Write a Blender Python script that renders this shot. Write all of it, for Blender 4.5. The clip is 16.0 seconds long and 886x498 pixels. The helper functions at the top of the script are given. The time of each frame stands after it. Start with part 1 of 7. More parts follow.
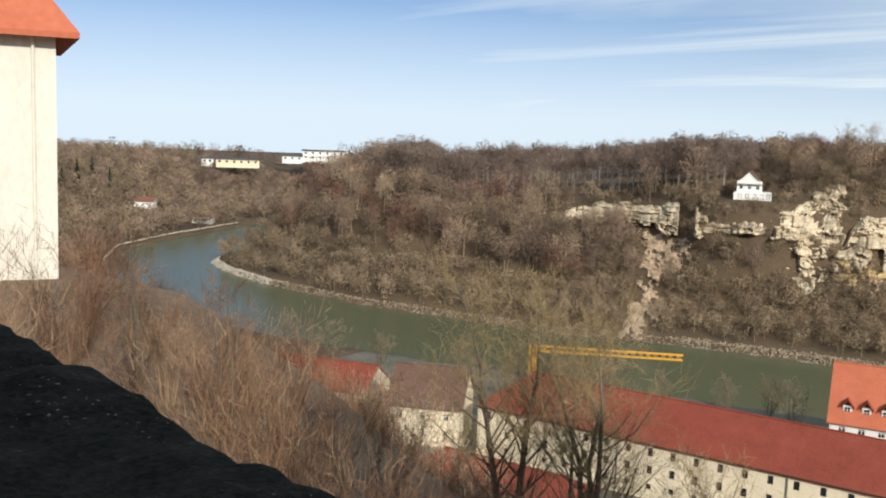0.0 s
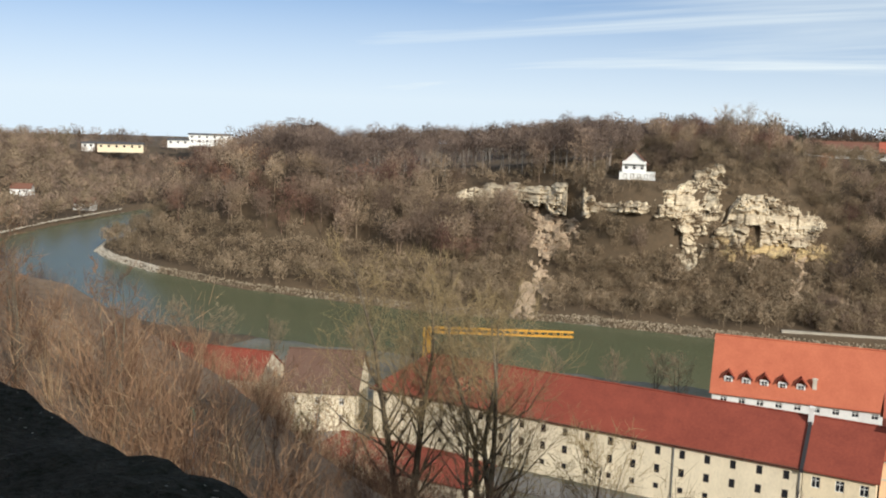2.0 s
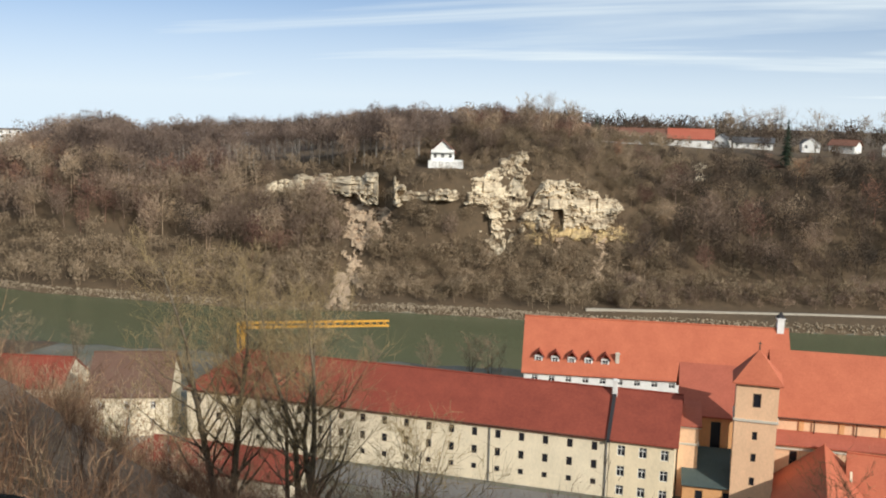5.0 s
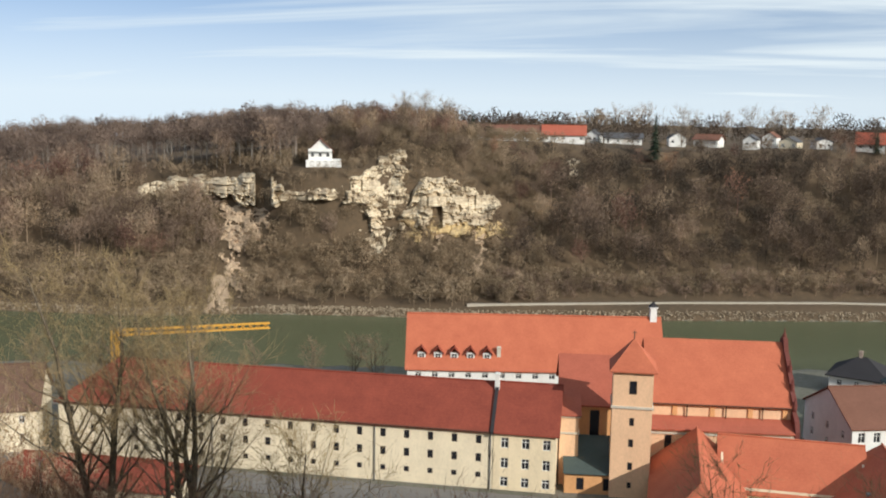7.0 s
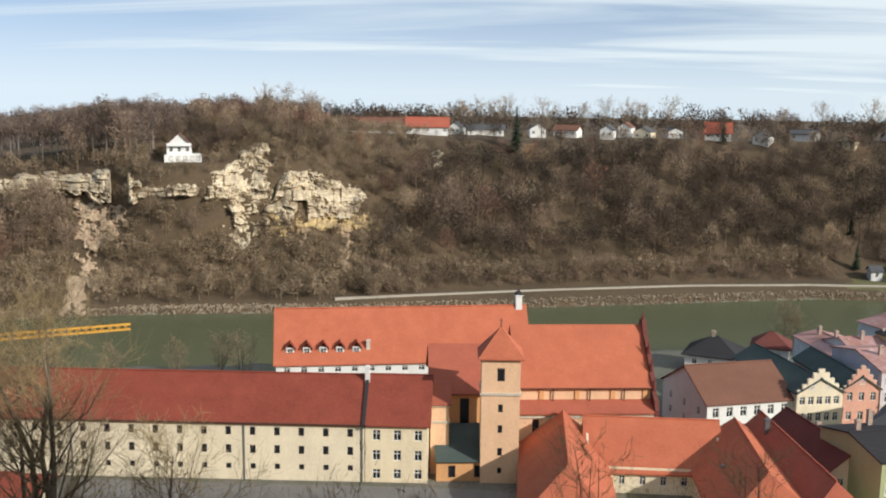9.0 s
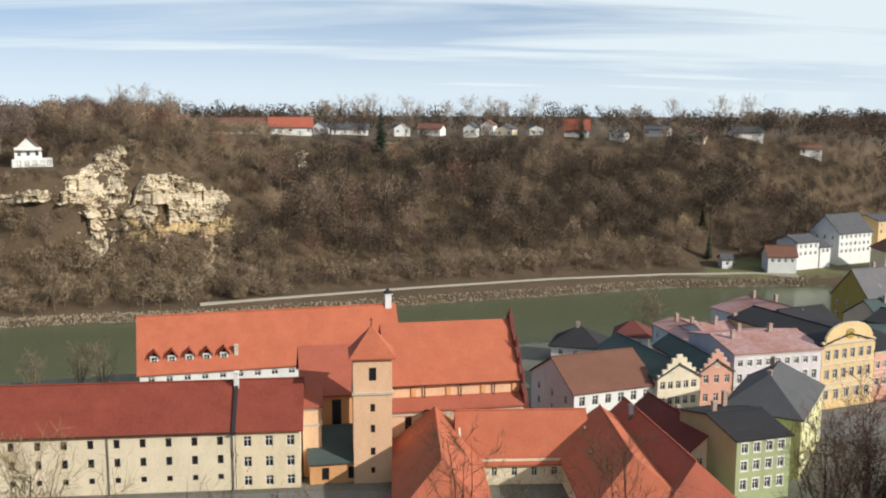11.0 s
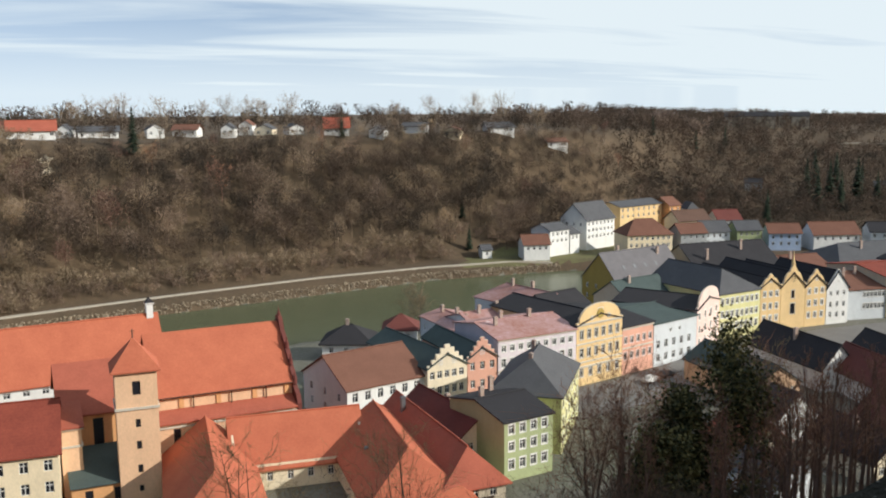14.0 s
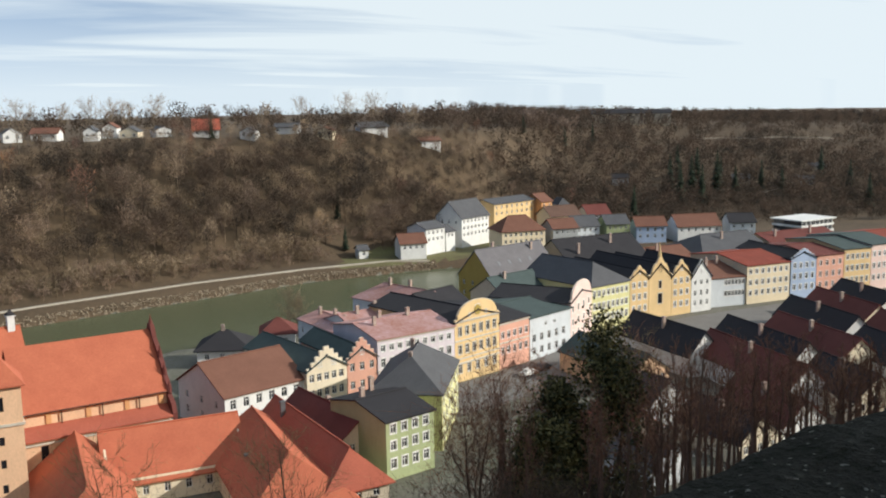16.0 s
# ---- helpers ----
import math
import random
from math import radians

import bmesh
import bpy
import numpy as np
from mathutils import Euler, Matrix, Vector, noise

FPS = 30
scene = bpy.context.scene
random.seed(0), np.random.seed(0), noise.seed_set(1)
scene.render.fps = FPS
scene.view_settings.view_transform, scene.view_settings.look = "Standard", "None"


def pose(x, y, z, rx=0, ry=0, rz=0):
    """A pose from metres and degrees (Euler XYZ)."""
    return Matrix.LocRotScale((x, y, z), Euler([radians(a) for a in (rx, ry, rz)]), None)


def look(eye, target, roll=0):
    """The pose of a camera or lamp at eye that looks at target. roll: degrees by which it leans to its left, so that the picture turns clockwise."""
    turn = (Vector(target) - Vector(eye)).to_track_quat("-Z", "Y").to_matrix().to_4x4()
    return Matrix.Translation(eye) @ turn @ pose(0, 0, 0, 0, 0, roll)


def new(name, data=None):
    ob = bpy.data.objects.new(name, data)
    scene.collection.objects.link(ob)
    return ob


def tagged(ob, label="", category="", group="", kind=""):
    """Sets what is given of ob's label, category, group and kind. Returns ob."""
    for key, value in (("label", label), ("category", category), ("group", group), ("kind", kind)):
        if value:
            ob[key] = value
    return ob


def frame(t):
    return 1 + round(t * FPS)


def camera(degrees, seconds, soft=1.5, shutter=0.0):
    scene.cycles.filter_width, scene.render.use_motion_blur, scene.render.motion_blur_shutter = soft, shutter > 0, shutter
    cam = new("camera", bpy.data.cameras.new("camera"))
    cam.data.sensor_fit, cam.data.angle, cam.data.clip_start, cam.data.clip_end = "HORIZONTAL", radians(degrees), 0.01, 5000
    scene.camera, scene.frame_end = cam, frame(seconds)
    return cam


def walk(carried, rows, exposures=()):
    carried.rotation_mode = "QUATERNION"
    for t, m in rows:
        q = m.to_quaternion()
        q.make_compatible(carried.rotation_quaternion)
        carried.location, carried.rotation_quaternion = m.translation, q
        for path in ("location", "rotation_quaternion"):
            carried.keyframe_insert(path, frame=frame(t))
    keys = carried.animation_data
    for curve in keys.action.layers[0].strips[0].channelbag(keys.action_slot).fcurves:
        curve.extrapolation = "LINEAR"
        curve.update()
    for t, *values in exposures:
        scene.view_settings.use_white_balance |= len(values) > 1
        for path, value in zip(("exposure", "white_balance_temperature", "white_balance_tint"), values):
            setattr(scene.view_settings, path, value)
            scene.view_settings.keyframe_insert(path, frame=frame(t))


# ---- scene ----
cam = camera(48.99, 16.0, soft=2.0, shutter=0.0)
EYE = (0.0, 0.0, 60.0)
PATH = [  # seconds, yaw, pitch, roll
    (0.0, 39.70, -7.18, -2.11),
    (0.5, 38.14, -7.37, -2.02),
    (1.0, 36.60, -7.57, -1.93),
    (1.5, 35.10, -7.77, -1.94),
    (2.0, 33.30, -7.98, -1.90),
    (2.5, 31.52, -8.07, -1.84),
    (3.0, 29.50, -8.08, -1.77),
    (3.5, 27.67, -8.13, -1.68),
    (4.0, 25.73, -8.18, -1.61),
    (6.5, 16.90, -8.19, -1.07),
    (7.0, 14.97, -8.18, -0.98),
    (7.5, 13.11, -8.28, -0.94),
    (8.0, 11.11, -8.49, -0.90),
    (8.5, 9.14, -8.52, -0.74),
    (9.0, 7.01, -8.51, -0.68),
    (11.5, -3.02, -8.50, -0.07),
    (12.0, -5.15, -8.53, 0.00),
    (12.5, -7.11, -8.55, 0.10),
    (13.0, -9.68, -8.56, 0.28),
    (13.5, -12.23, -8.61, 0.41),
    (14.0, -14.92, -8.63, 0.55),
    (14.5, -17.05, -8.66, 0.64),
    (15.0, -18.92, -8.69, 0.72),
    (15.5, -20.54, -8.72, 0.91),
    (16.0, -22.34, -8.75, 1.03),
]
walk(cam, [(t, pose(*EYE, 90 + p, r, a)) for t, a, p, r in PATH])

# ---- light: sun from behind on the right, thin streaky high cloud ----
TO_SUN = Vector((0.775, -0.43, 0.425)).normalized()
sun = new("sun", bpy.data.lights.new("sun", "SUN"))
sun.data.energy, sun.data.angle, sun.data.color = 4.6, radians(0.55), (1.0, 0.95, 0.87)
sun.matrix_world = look(TO_SUN * 500, (0, 0, 0))

world = bpy.data.worlds.new("sky")
scene.world = world
world.use_nodes = True
wn, wl = world.node_tree.nodes, world.node_tree.links
wn.clear()


def node(tree, kind, **values):
    n = tree.nodes.new(kind)
    for key, value in values.items():
        n.inputs[key.replace("_", " ")].default_value = value
    return n


def sky():
    tree = world.node_tree
    co = wn.new("ShaderNodeTexCoord")
    sep = wn.new("ShaderNodeSeparateXYZ")
    wl.new(co.outputs["Generated"], sep.inputs[0])
    lift = wn.new("ShaderNodeMath")
    lift.operation = "MAXIMUM"
    lift.inputs[1].default_value = 0.012
    wl.new(sep.outputs["Z"], lift.inputs[0])
    comb = wn.new("ShaderNodeCombineXYZ")
    up = wn.new("ShaderNodeMath")
    up.operation = "MULTIPLY_ADD"
    up.inputs[1].default_value, up.inputs[2].default_value = 0.9, 0.22
    wl.new(lift.outputs[0], up.inputs[0])
    high = wn.new("ShaderNodeCombineXYZ")
    wl.new(sep.outputs["X"], high.inputs[0]), wl.new(sep.outputs["Y"], high.inputs[1]), wl.new(up.outputs[0], high.inputs[2])
    wl.new(sep.outputs["X"], comb.inputs[0]), wl.new(sep.outputs["Y"], comb.inputs[1]), wl.new(lift.outputs[0], comb.inputs[2])
    tex = wn.new("ShaderNodeTexSky")
    tex.sky_type, tex.sun_disc = "NISHITA", False
    tex.sun_elevation, tex.sun_rotation = math.asin(TO_SUN.z), math.atan2(TO_SUN.x, TO_SUN.y)
    tex.altitude, tex.air_density, tex.dust_density, tex.ozone_density = 400, 1.0, 0.5, 1.2
    wl.new(high.outputs[0], tex.inputs[0])
    # cloud streaks on a plane high above: direction divided by its height
    div = wn.new("ShaderNodeVectorMath")
    div.operation = "DIVIDE"
    hh = wn.new("ShaderNodeMath")
    hh.inputs[1].default_value = 0.10
    wl.new(lift.outputs[0], hh.inputs[0])
    c3 = wn.new("ShaderNodeCombineXYZ")
    for i in range(3):
        wl.new(hh.outputs[0], c3.inputs[i])
    wl.new(comb.outputs[0], div.inputs[0]), wl.new(c3.outputs[0], div.inputs[1])
    mp = wn.new("ShaderNodeMapping")
    mp.inputs["Rotation"].default_value = (0, 0, radians(-14))
    mp.inputs["Scale"].default_value = (0.32, 1.25, 0.0)
    mp.inputs["Location"].default_value = (3.1, 0.7, 0)
    wl.new(div.outputs[0], mp.inputs[0])
    n1 = node(tree, "ShaderNodeTexNoise", Scale=0.9, Detail=7.0, Roughness=0.52, Distortion=0.6)
    n2 = node(tree, "ShaderNodeTexNoise", Scale=0.35, Detail=3.0, Roughness=0.5)
    wl.new(mp.outputs[0], n1.inputs["Vector"]), wl.new(mp.outputs[0], n2.inputs["Vector"])
    # thicker veil towards the sun's side of the sky
    side = wn.new("ShaderNodeMapRange")
    side.inputs["From Min"].default_value, side.inputs["From Max"].default_value = -0.75, 0.75
    side.inputs["To Min"].default_value, side.inputs["To Max"].default_value = -0.16, 0.36
    wl.new(sep.outputs["X"], side.inputs["Value"])
    add = wn.new("ShaderNodeMath")
    mul = wn.new("ShaderNodeMath")
    mul.operation = "MULTIPLY_ADD"
    mul.inputs[1].default_value, mul.inputs[2].default_value = 0.5, -0.24
    wl.new(n2.outputs["Fac"], mul.inputs[0])
    wl.new(mul.outputs[0], add.inputs[0]), wl.new(side.outputs[0], add.inputs[1])
    add2 = wn.new("ShaderNodeMath")
    wl.new(n1.outputs["Fac"], add2.inputs[0]), wl.new(add.outputs[0], add2.inputs[1])
    ramp = wn.new("ShaderNodeValToRGB")
    ramp.color_ramp.elements[0].position, ramp.color_ramp.elements[1].position = 0.38, 0.73
    ramp.color_ramp.elements[0].color, ramp.color_ramp.elements[1].color = (0, 0, 0, 1), (0.9, 0.9, 0.9, 1)
    wl.new(add2.outputs[0], ramp.inputs[0])
    # whitish haze near the horizon
    haze = wn.new("ShaderNodeMapRange")
    haze.inputs["From Min"].default_value, haze.inputs["From Max"].default_value = 0.0, 0.12
    haze.inputs["To Min"].default_value, haze.inputs["To Max"].default_value = 0.85, 0.0
    wl.new(lift.outputs[0], haze.inputs["Value"])
    mx = wn.new("ShaderNodeMath")
    mx.operation = "MAXIMUM"
    wl.new(ramp.outputs[0], mx.inputs[0]), wl.new(haze.outputs[0], mx.inputs[1])
    mix = wn.new("ShaderNodeMix")
    mix.data_type = "RGBA"
    mix.inputs[7].default_value = (CLOUD[0], CLOUD[1], CLOUD[2], 1)
    wl.new(mx.outputs[0], mix.inputs[0]), wl.new(tex.outputs[0], mix.inputs[6])
    bg = wn.new("ShaderNodeBackground")
    bg.inputs["Strength"].default_value = SKY
    wl.new(mix.outputs[2], bg.inputs["Color"])
    out = wn.new("ShaderNodeOutputWorld")
    wl.new(bg.outputs[0], out.inputs[0])


SKY, CLOUD = 0.155, (5.4, 6.0, 6.25)
sky()
scene.view_settings.exposure = 0.0

# ---- materials ----
MATS = {}


def mat(name, c1, c2=None, scale=1.0, rough=0.85, bump=0.15, fine=9.0, metal=0.0, stretch=(1, 1, 1), c3=None, spec=0.3, courses=0.0, island=0.0, thin=0.0):
    """Two scales of noise between c1, c2 (and stains of c3) on world coordinates; courses: spacing of roof courses in height."""
    if name in MATS:
        return MATS[name]
    m = bpy.data.materials.new(name)
    m.use_nodes = True
    t = m.node_tree
    n, l = t.nodes, t.links
    bs = n["Principled BSDF"]
    geo = n.new("ShaderNodeNewGeometry")
    mp = n.new("ShaderNodeMapping")
    mp.inputs["Scale"].default_value = stretch
    l.new(geo.outputs["Position"], mp.inputs[0])
    big = node(t, "ShaderNodeTexNoise", Scale=scale, Detail=5.0, Roughness=0.6)
    small = node(t, "ShaderNodeTexNoise", Scale=scale * fine, Detail=4.0, Roughness=0.65)
    l.new(mp.outputs[0], big.inputs["Vector"]), l.new(mp.outputs[0], small.inputs["Vector"])
    c2 = c2 or tuple(0.75 * v for v in c1)
    add = n.new("ShaderNodeMath")
    add.operation = "MULTIPLY_ADD"
    add.inputs[1].default_value = 0.5
    half = n.new("ShaderNodeMath")
    half.operation = "MULTIPLY"
    half.inputs[1].default_value = 0.5
    l.new(small.outputs["Fac"], half.inputs[0])
    l.new(big.outputs["Fac"], add.inputs[0]), l.new(half.outputs[0], add.inputs[2])
    fac = add
    if island:
        isl = n.new("ShaderNodeMath")
        isl.operation = "MULTIPLY_ADD"
        isl.inputs[1].default_value = island
        l.new(geo.outputs["Random Per Island"], isl.inputs[0]), l.new(add.outputs[0], isl.inputs[2])
        off = n.new("ShaderNodeMath")
        off.inputs[1].default_value = -island / 2
        l.new(isl.outputs[0], off.inputs[0])
        fac = off
    if thin:  # plants differ from one another
        own = n.new("ShaderNodeAttribute")
        own.attribute_name = "tint"
        vary = n.new("ShaderNodeMath")
        vary.operation = "MULTIPLY_ADD"
        vary.inputs[1].default_value = 0.34
        l.new(own.outputs["Fac"], vary.inputs[0]), l.new(fac.outputs[0], vary.inputs[2])
        fac = vary
    ramp = n.new("ShaderNodeValToRGB")
    e = ramp.color_ramp.elements
    e[0].position, e[0].color = 0.36, (*c2, 1)
    e[1].position, e[1].color = 0.62, (*c1, 1)
    if c3:
        x = e.new(0.70)
        x.color = (*c3, 1)
    l.new(fac.outputs[0], ramp.inputs[0])
    l.new(ramp.outputs[0], bs.inputs["Base Color"])
    height = small.outputs["Fac"]
    if courses:
        sep = n.new("ShaderNodeSeparateXYZ")
        l.new(geo.outputs["Position"], sep.inputs[0])
        fr = n.new("ShaderNodeMath")
        fr.operation = "MULTIPLY"
        fr.inputs[1].default_value = 1 / courses
        l.new(sep.outputs["Z"], fr.inputs[0])
        saw = n.new("ShaderNodeMath")
        saw.operation = "FRACT"
        l.new(fr.outputs[0], saw.inputs[0])
        mixh = n.new("ShaderNodeMath")
        l.new(saw.outputs[0], mixh.inputs[0]), l.new(small.outputs["Fac"], mixh.inputs[1])
        height = mixh.outputs[0]
    if bump:
        b = node(t, "ShaderNodeBump", Strength=bump, Distance=0.08)
        l.new(height, b.inputs["Height"])
        l.new(b.outputs[0], bs.inputs["Normal"])
    bs.inputs["Roughness"].default_value = rough
    bs.inputs["Metallic"].default_value = metal
    bs.inputs["Specular IOR Level"].default_value = spec
    if thin:  # twigs are round and thin: part of the light passes on
        tr = n.new("ShaderNodeBsdfTranslucent")
        mx = n.new("ShaderNodeMixShader")
        mx.inputs[0].default_value = thin
        l.new(ramp.outputs[0], tr.inputs[0])
        l.new(bs.outputs[0], mx.inputs[1]), l.new(tr.outputs[0], mx.inputs[2])
        l.new(mx.outputs[0], n["Material Output"].inputs[0])
    MATS[name] = m
    return m


def plaster(name, c):
    dark = tuple(v * 0.80 for v in c)
    stain = tuple(v * 0.93 for v in c)
    return mat("plaster_" + name, c, dark, scale=0.35, rough=0.9, bump=0.08, fine=14, stretch=(1, 1, 0.45), c3=stain)


def tiles(name, c, c2=None):
    return mat("tiles_" + name, c, c2 or tuple(v * 0.78 for v in c), scale=0.30, rough=0.82, bump=0.35, fine=11, courses=0.32, c3=tuple(min(1, v * 1.12) for v in c), spec=0.18)


CREAM = plaster("cream", (0.81, 0.68, 0.47))
CREAM2 = plaster("pale_cream", (0.82, 0.71, 0.52))
CASTLE = plaster("castle_cream", (0.69, 0.65, 0.56))
WHITE = plaster("white", (0.80, 0.79, 0.75))
ORANGE = plaster("orange", (0.72, 0.38, 0.17))
ORANGE2 = plaster("light_orange", (0.82, 0.53, 0.33))
YELLOW = plaster("yellow", (0.80, 0.57, 0.29))
LIME = plaster("lime_yellow", (0.72, 0.68, 0.34))
PINK = plaster("salmon_pink", (0.76, 0.41, 0.30))
ROSE = plaster("rose", (0.82, 0.61, 0.53))
LILAC = plaster("lilac_white", (0.74, 0.66, 0.68))
BLUE = plaster("pale_blue", (0.66, 0.69, 0.70))
SKYBLUE = plaster("blue", (0.46, 0.56, 0.72))
GREEN = plaster("green", (0.40, 0.45, 0.24))
OCHRE = plaster("ochre", (0.46, 0.33, 0.09))
GREY = plaster("grey", (0.42, 0.43, 0.42))
SAND = plaster("sand", (0.56, 0.48, 0.36))
RED_T = tiles("red", (0.42, 0.120, 0.075))
RED_OLD = tiles("old_red", (0.27, 0.066, 0.042), (0.19, 0.045, 0.03))
ORANGE_T = tiles("orange", (0.50, 0.152, 0.082), (0.40, 0.112, 0.062))
BROWN_T = tiles("brown", (0.20, 0.095, 0.065))
DARK_T = tiles("dark", (0.040, 0.038, 0.041))
SLATE_T = tiles("slate", (0.17, 0.16, 0.165))
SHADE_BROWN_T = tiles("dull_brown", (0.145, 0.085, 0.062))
GREY_T = tiles("grey", (0.105, 0.105, 0.11))
GREEN_T = tiles("green_sheet", (0.075, 0.10, 0.095))
MAROON_T = tiles("maroon", (0.17, 0.055, 0.045))
ROSE_T = mat("rose_sheet", (0.47, 0.30, 0.29), (0.33, 0.15, 0.11), scale=0.16, rough=0.7, bump=0.2, fine=9, c3=(0.62, 0.54, 0.54), spec=0.2)
STONE_TRIM = mat("stone_trim", (0.62, 0.56, 0.46), scale=0.8, rough=0.9)
FRAME_W = mat("window_paint", (0.78, 0.77, 0.73), (0.66, 0.65, 0.61), scale=2, rough=0.6)
FRAME_D = mat("dark_wood", (0.10, 0.07, 0.05), scale=2, rough=0.7)
METAL = mat("zinc", (0.22, 0.23, 0.24), scale=1.0, rough=0.5, metal=0.6)
COPPER = mat("copper", (0.12, 0.06, 0.04), scale=1.0, rough=0.6, metal=0.3)
CRANE_Y = mat("crane_paint", (0.72, 0.38, 0.05), (0.55, 0.28, 0.04), scale=1.0, rough=0.5)
BRICK_C = mat("chimney_brick", (0.33, 0.20, 0.15), (0.50, 0.44, 0.38), scale=2.5, rough=0.9)
ASPHALT = mat("asphalt", (0.20, 0.19, 0.175), (0.15, 0.14, 0.13), scale=0.25, rough=0.9, bump=0.05)
PATH_M = mat("gravel_path", (0.455, 0.408, 0.331), (0.368, 0.323, 0.258), scale=0.4, rough=0.95)
ROCK = mat("sandstone", (0.70, 0.595, 0.425), (0.257, 0.184, 0.113), scale=0.13, rough=0.95, bump=0.6, fine=9, stretch=(0.30, 0.30, 3.0), c3=(0.80, 0.70, 0.52))
SCREE = mat("sandy_scree", (0.52, 0.39, 0.26), (0.30, 0.21, 0.14), scale=0.35, rough=0.97, bump=0.6, fine=9, c3=(0.60, 0.48, 0.34))
YELLOW_ROCK = mat("yellow_sandstone", (0.60, 0.45, 0.22), (0.28, 0.19, 0.10), scale=0.3, rough=0.95, bump=0.6, fine=8, stretch=(0.5, 0.5, 2.0))
RUBBLE = mat("bank_stone", (0.386, 0.315, 0.221), (0.155, 0.116, 0.075), scale=0.5, rough=0.95, bump=0.5)
# Mossy stone; its albedo is set near black to deepen the parapet's shade.
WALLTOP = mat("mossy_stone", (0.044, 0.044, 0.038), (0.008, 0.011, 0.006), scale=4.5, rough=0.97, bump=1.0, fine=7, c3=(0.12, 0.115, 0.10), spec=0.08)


def lichen(m):
    """Small pale lichen spots and dark pits over the stone."""
    t = m.node_tree
    n, l = t.nodes, t.links
    bs = n["Principled BSDF"]
    old = bs.inputs["Base Color"].links[0].from_socket
    geo = n.new("ShaderNodeNewGeometry")
    warp = node(t, "ShaderNodeTexNoise", Scale=9.0, Detail=4.0)
    l.new(geo.outputs["Position"], warp.inputs["Vector"])
    mixv = n.new("ShaderNodeVectorMath")
    mixv.operation = "MULTIPLY_ADD"
    mixv.inputs[1].default_value = (0.10, 0.10, 0.10)
    l.new(warp.outputs["Color"], mixv.inputs[0]), l.new(geo.outputs["Position"], mixv.inputs[2])
    vo = node(t, "ShaderNodeTexVoronoi", Scale=24.0)
    l.new(mixv.outputs[0], vo.inputs["Vector"])
    patch = node(t, "ShaderNodeTexNoise", Scale=1.6, Detail=3.0)
    l.new(geo.outputs["Position"], patch.inputs["Vector"])
    size = n.new("ShaderNodeMapRange")
    size.inputs[1].default_value, size.inputs[2].default_value = 0.40, 0.72
    size.inputs[3].default_value, size.inputs[4].default_value = 0.0, 0.30
    l.new(patch.outputs["Fac"], size.inputs[0])
    less = n.new("ShaderNodeMath")
    less.operation = "LESS_THAN"
    l.new(vo.outputs["Distance"], less.inputs[0]), l.new(size.outputs[0], less.inputs[1])
    mx = n.new("ShaderNodeMix")
    mx.data_type = "RGBA"
    l.new(less.outputs[0], mx.inputs[0])
    l.new(old, mx.inputs[6])
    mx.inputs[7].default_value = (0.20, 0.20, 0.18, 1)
    l.new(mx.outputs[2], bs.inputs["Base Color"])


lichen(WALLTOP)


def streaks(m):
    """Grey-brown run-off stains down a rock face."""
    t = m.node_tree
    n, l = t.nodes, t.links
    bs = n["Principled BSDF"]
    old = bs.inputs["Base Color"].links[0].from_socket
    geo = n.new("ShaderNodeNewGeometry")
    mp = n.new("ShaderNodeMapping")
    mp.inputs["Scale"].default_value = (0.55, 0.55, 0.10)
    l.new(geo.outputs["Position"], mp.inputs[0])
    tex = node(t, "ShaderNodeTexNoise", Scale=1.0, Detail=6.0, Roughness=0.65)
    l.new(mp.outputs[0], tex.inputs["Vector"])
    amount = n.new("ShaderNodeMapRange")
    amount.inputs[1].default_value, amount.inputs[2].default_value = 0.50, 0.66
    amount.inputs[3].default_value, amount.inputs[4].default_value = 0.0, 0.7
    l.new(tex.outputs["Fac"], amount.inputs[0])
    mx = n.new("ShaderNodeMix")
    mx.data_type = "RGBA"
    l.new(amount.outputs[0], mx.inputs[0])
    l.new(old, mx.inputs[6])
    mx.inputs[7].default_value = (0.20, 0.155, 0.105, 1)
    l.new(mx.outputs[2], bs.inputs["Base Color"])


streaks(ROCK), streaks(SCREE), streaks(YELLOW_ROCK)
BARK = mat("bark", (0.19, 0.155, 0.11), (0.075, 0.058, 0.04), scale=1.5, rough=0.95, bump=0.4)
RED_BARK = mat("reddish_bark", (0.20, 0.125, 0.088), (0.085, 0.052, 0.038), scale=1.5, rough=0.95, bump=0.4)
PALE_BARK = mat("pale_bark", (0.40, 0.37, 0.32), (0.18, 0.155, 0.13), scale=1.0, rough=0.9)
WOOD_FAR = mat("bare_woods", (0.345, 0.250, 0.185), (0.165, 0.118, 0.088), scale=0.055, rough=0.95, bump=0, fine=6, c3=(0.42, 0.295, 0.20), island=0.10, thin=0.30, spec=0.1)
WOOD_GREY = mat("greyish_bare_woods", (0.265, 0.195, 0.155), (0.130, 0.097, 0.080), scale=0.055, rough=0.95, bump=0, fine=6, c3=(0.31, 0.23, 0.175), island=0.10, thin=0.30, spec=0.1)
WOOD_PALE = mat("pale_bare_woods", (0.47, 0.355, 0.245), (0.27, 0.20, 0.135), scale=0.07, rough=0.95, bump=0, fine=6, c3=(0.549, 0.383, 0.223), island=0.10, thin=0.30, spec=0.1)
WOOD_RED = mat("reddish_bare_woods", (0.293, 0.172, 0.127), (0.146, 0.085, 0.067), scale=0.07, rough=0.95, bump=0, fine=6, c3=(0.447, 0.222, 0.120), island=0.10, thin=0.30, spec=0.1)
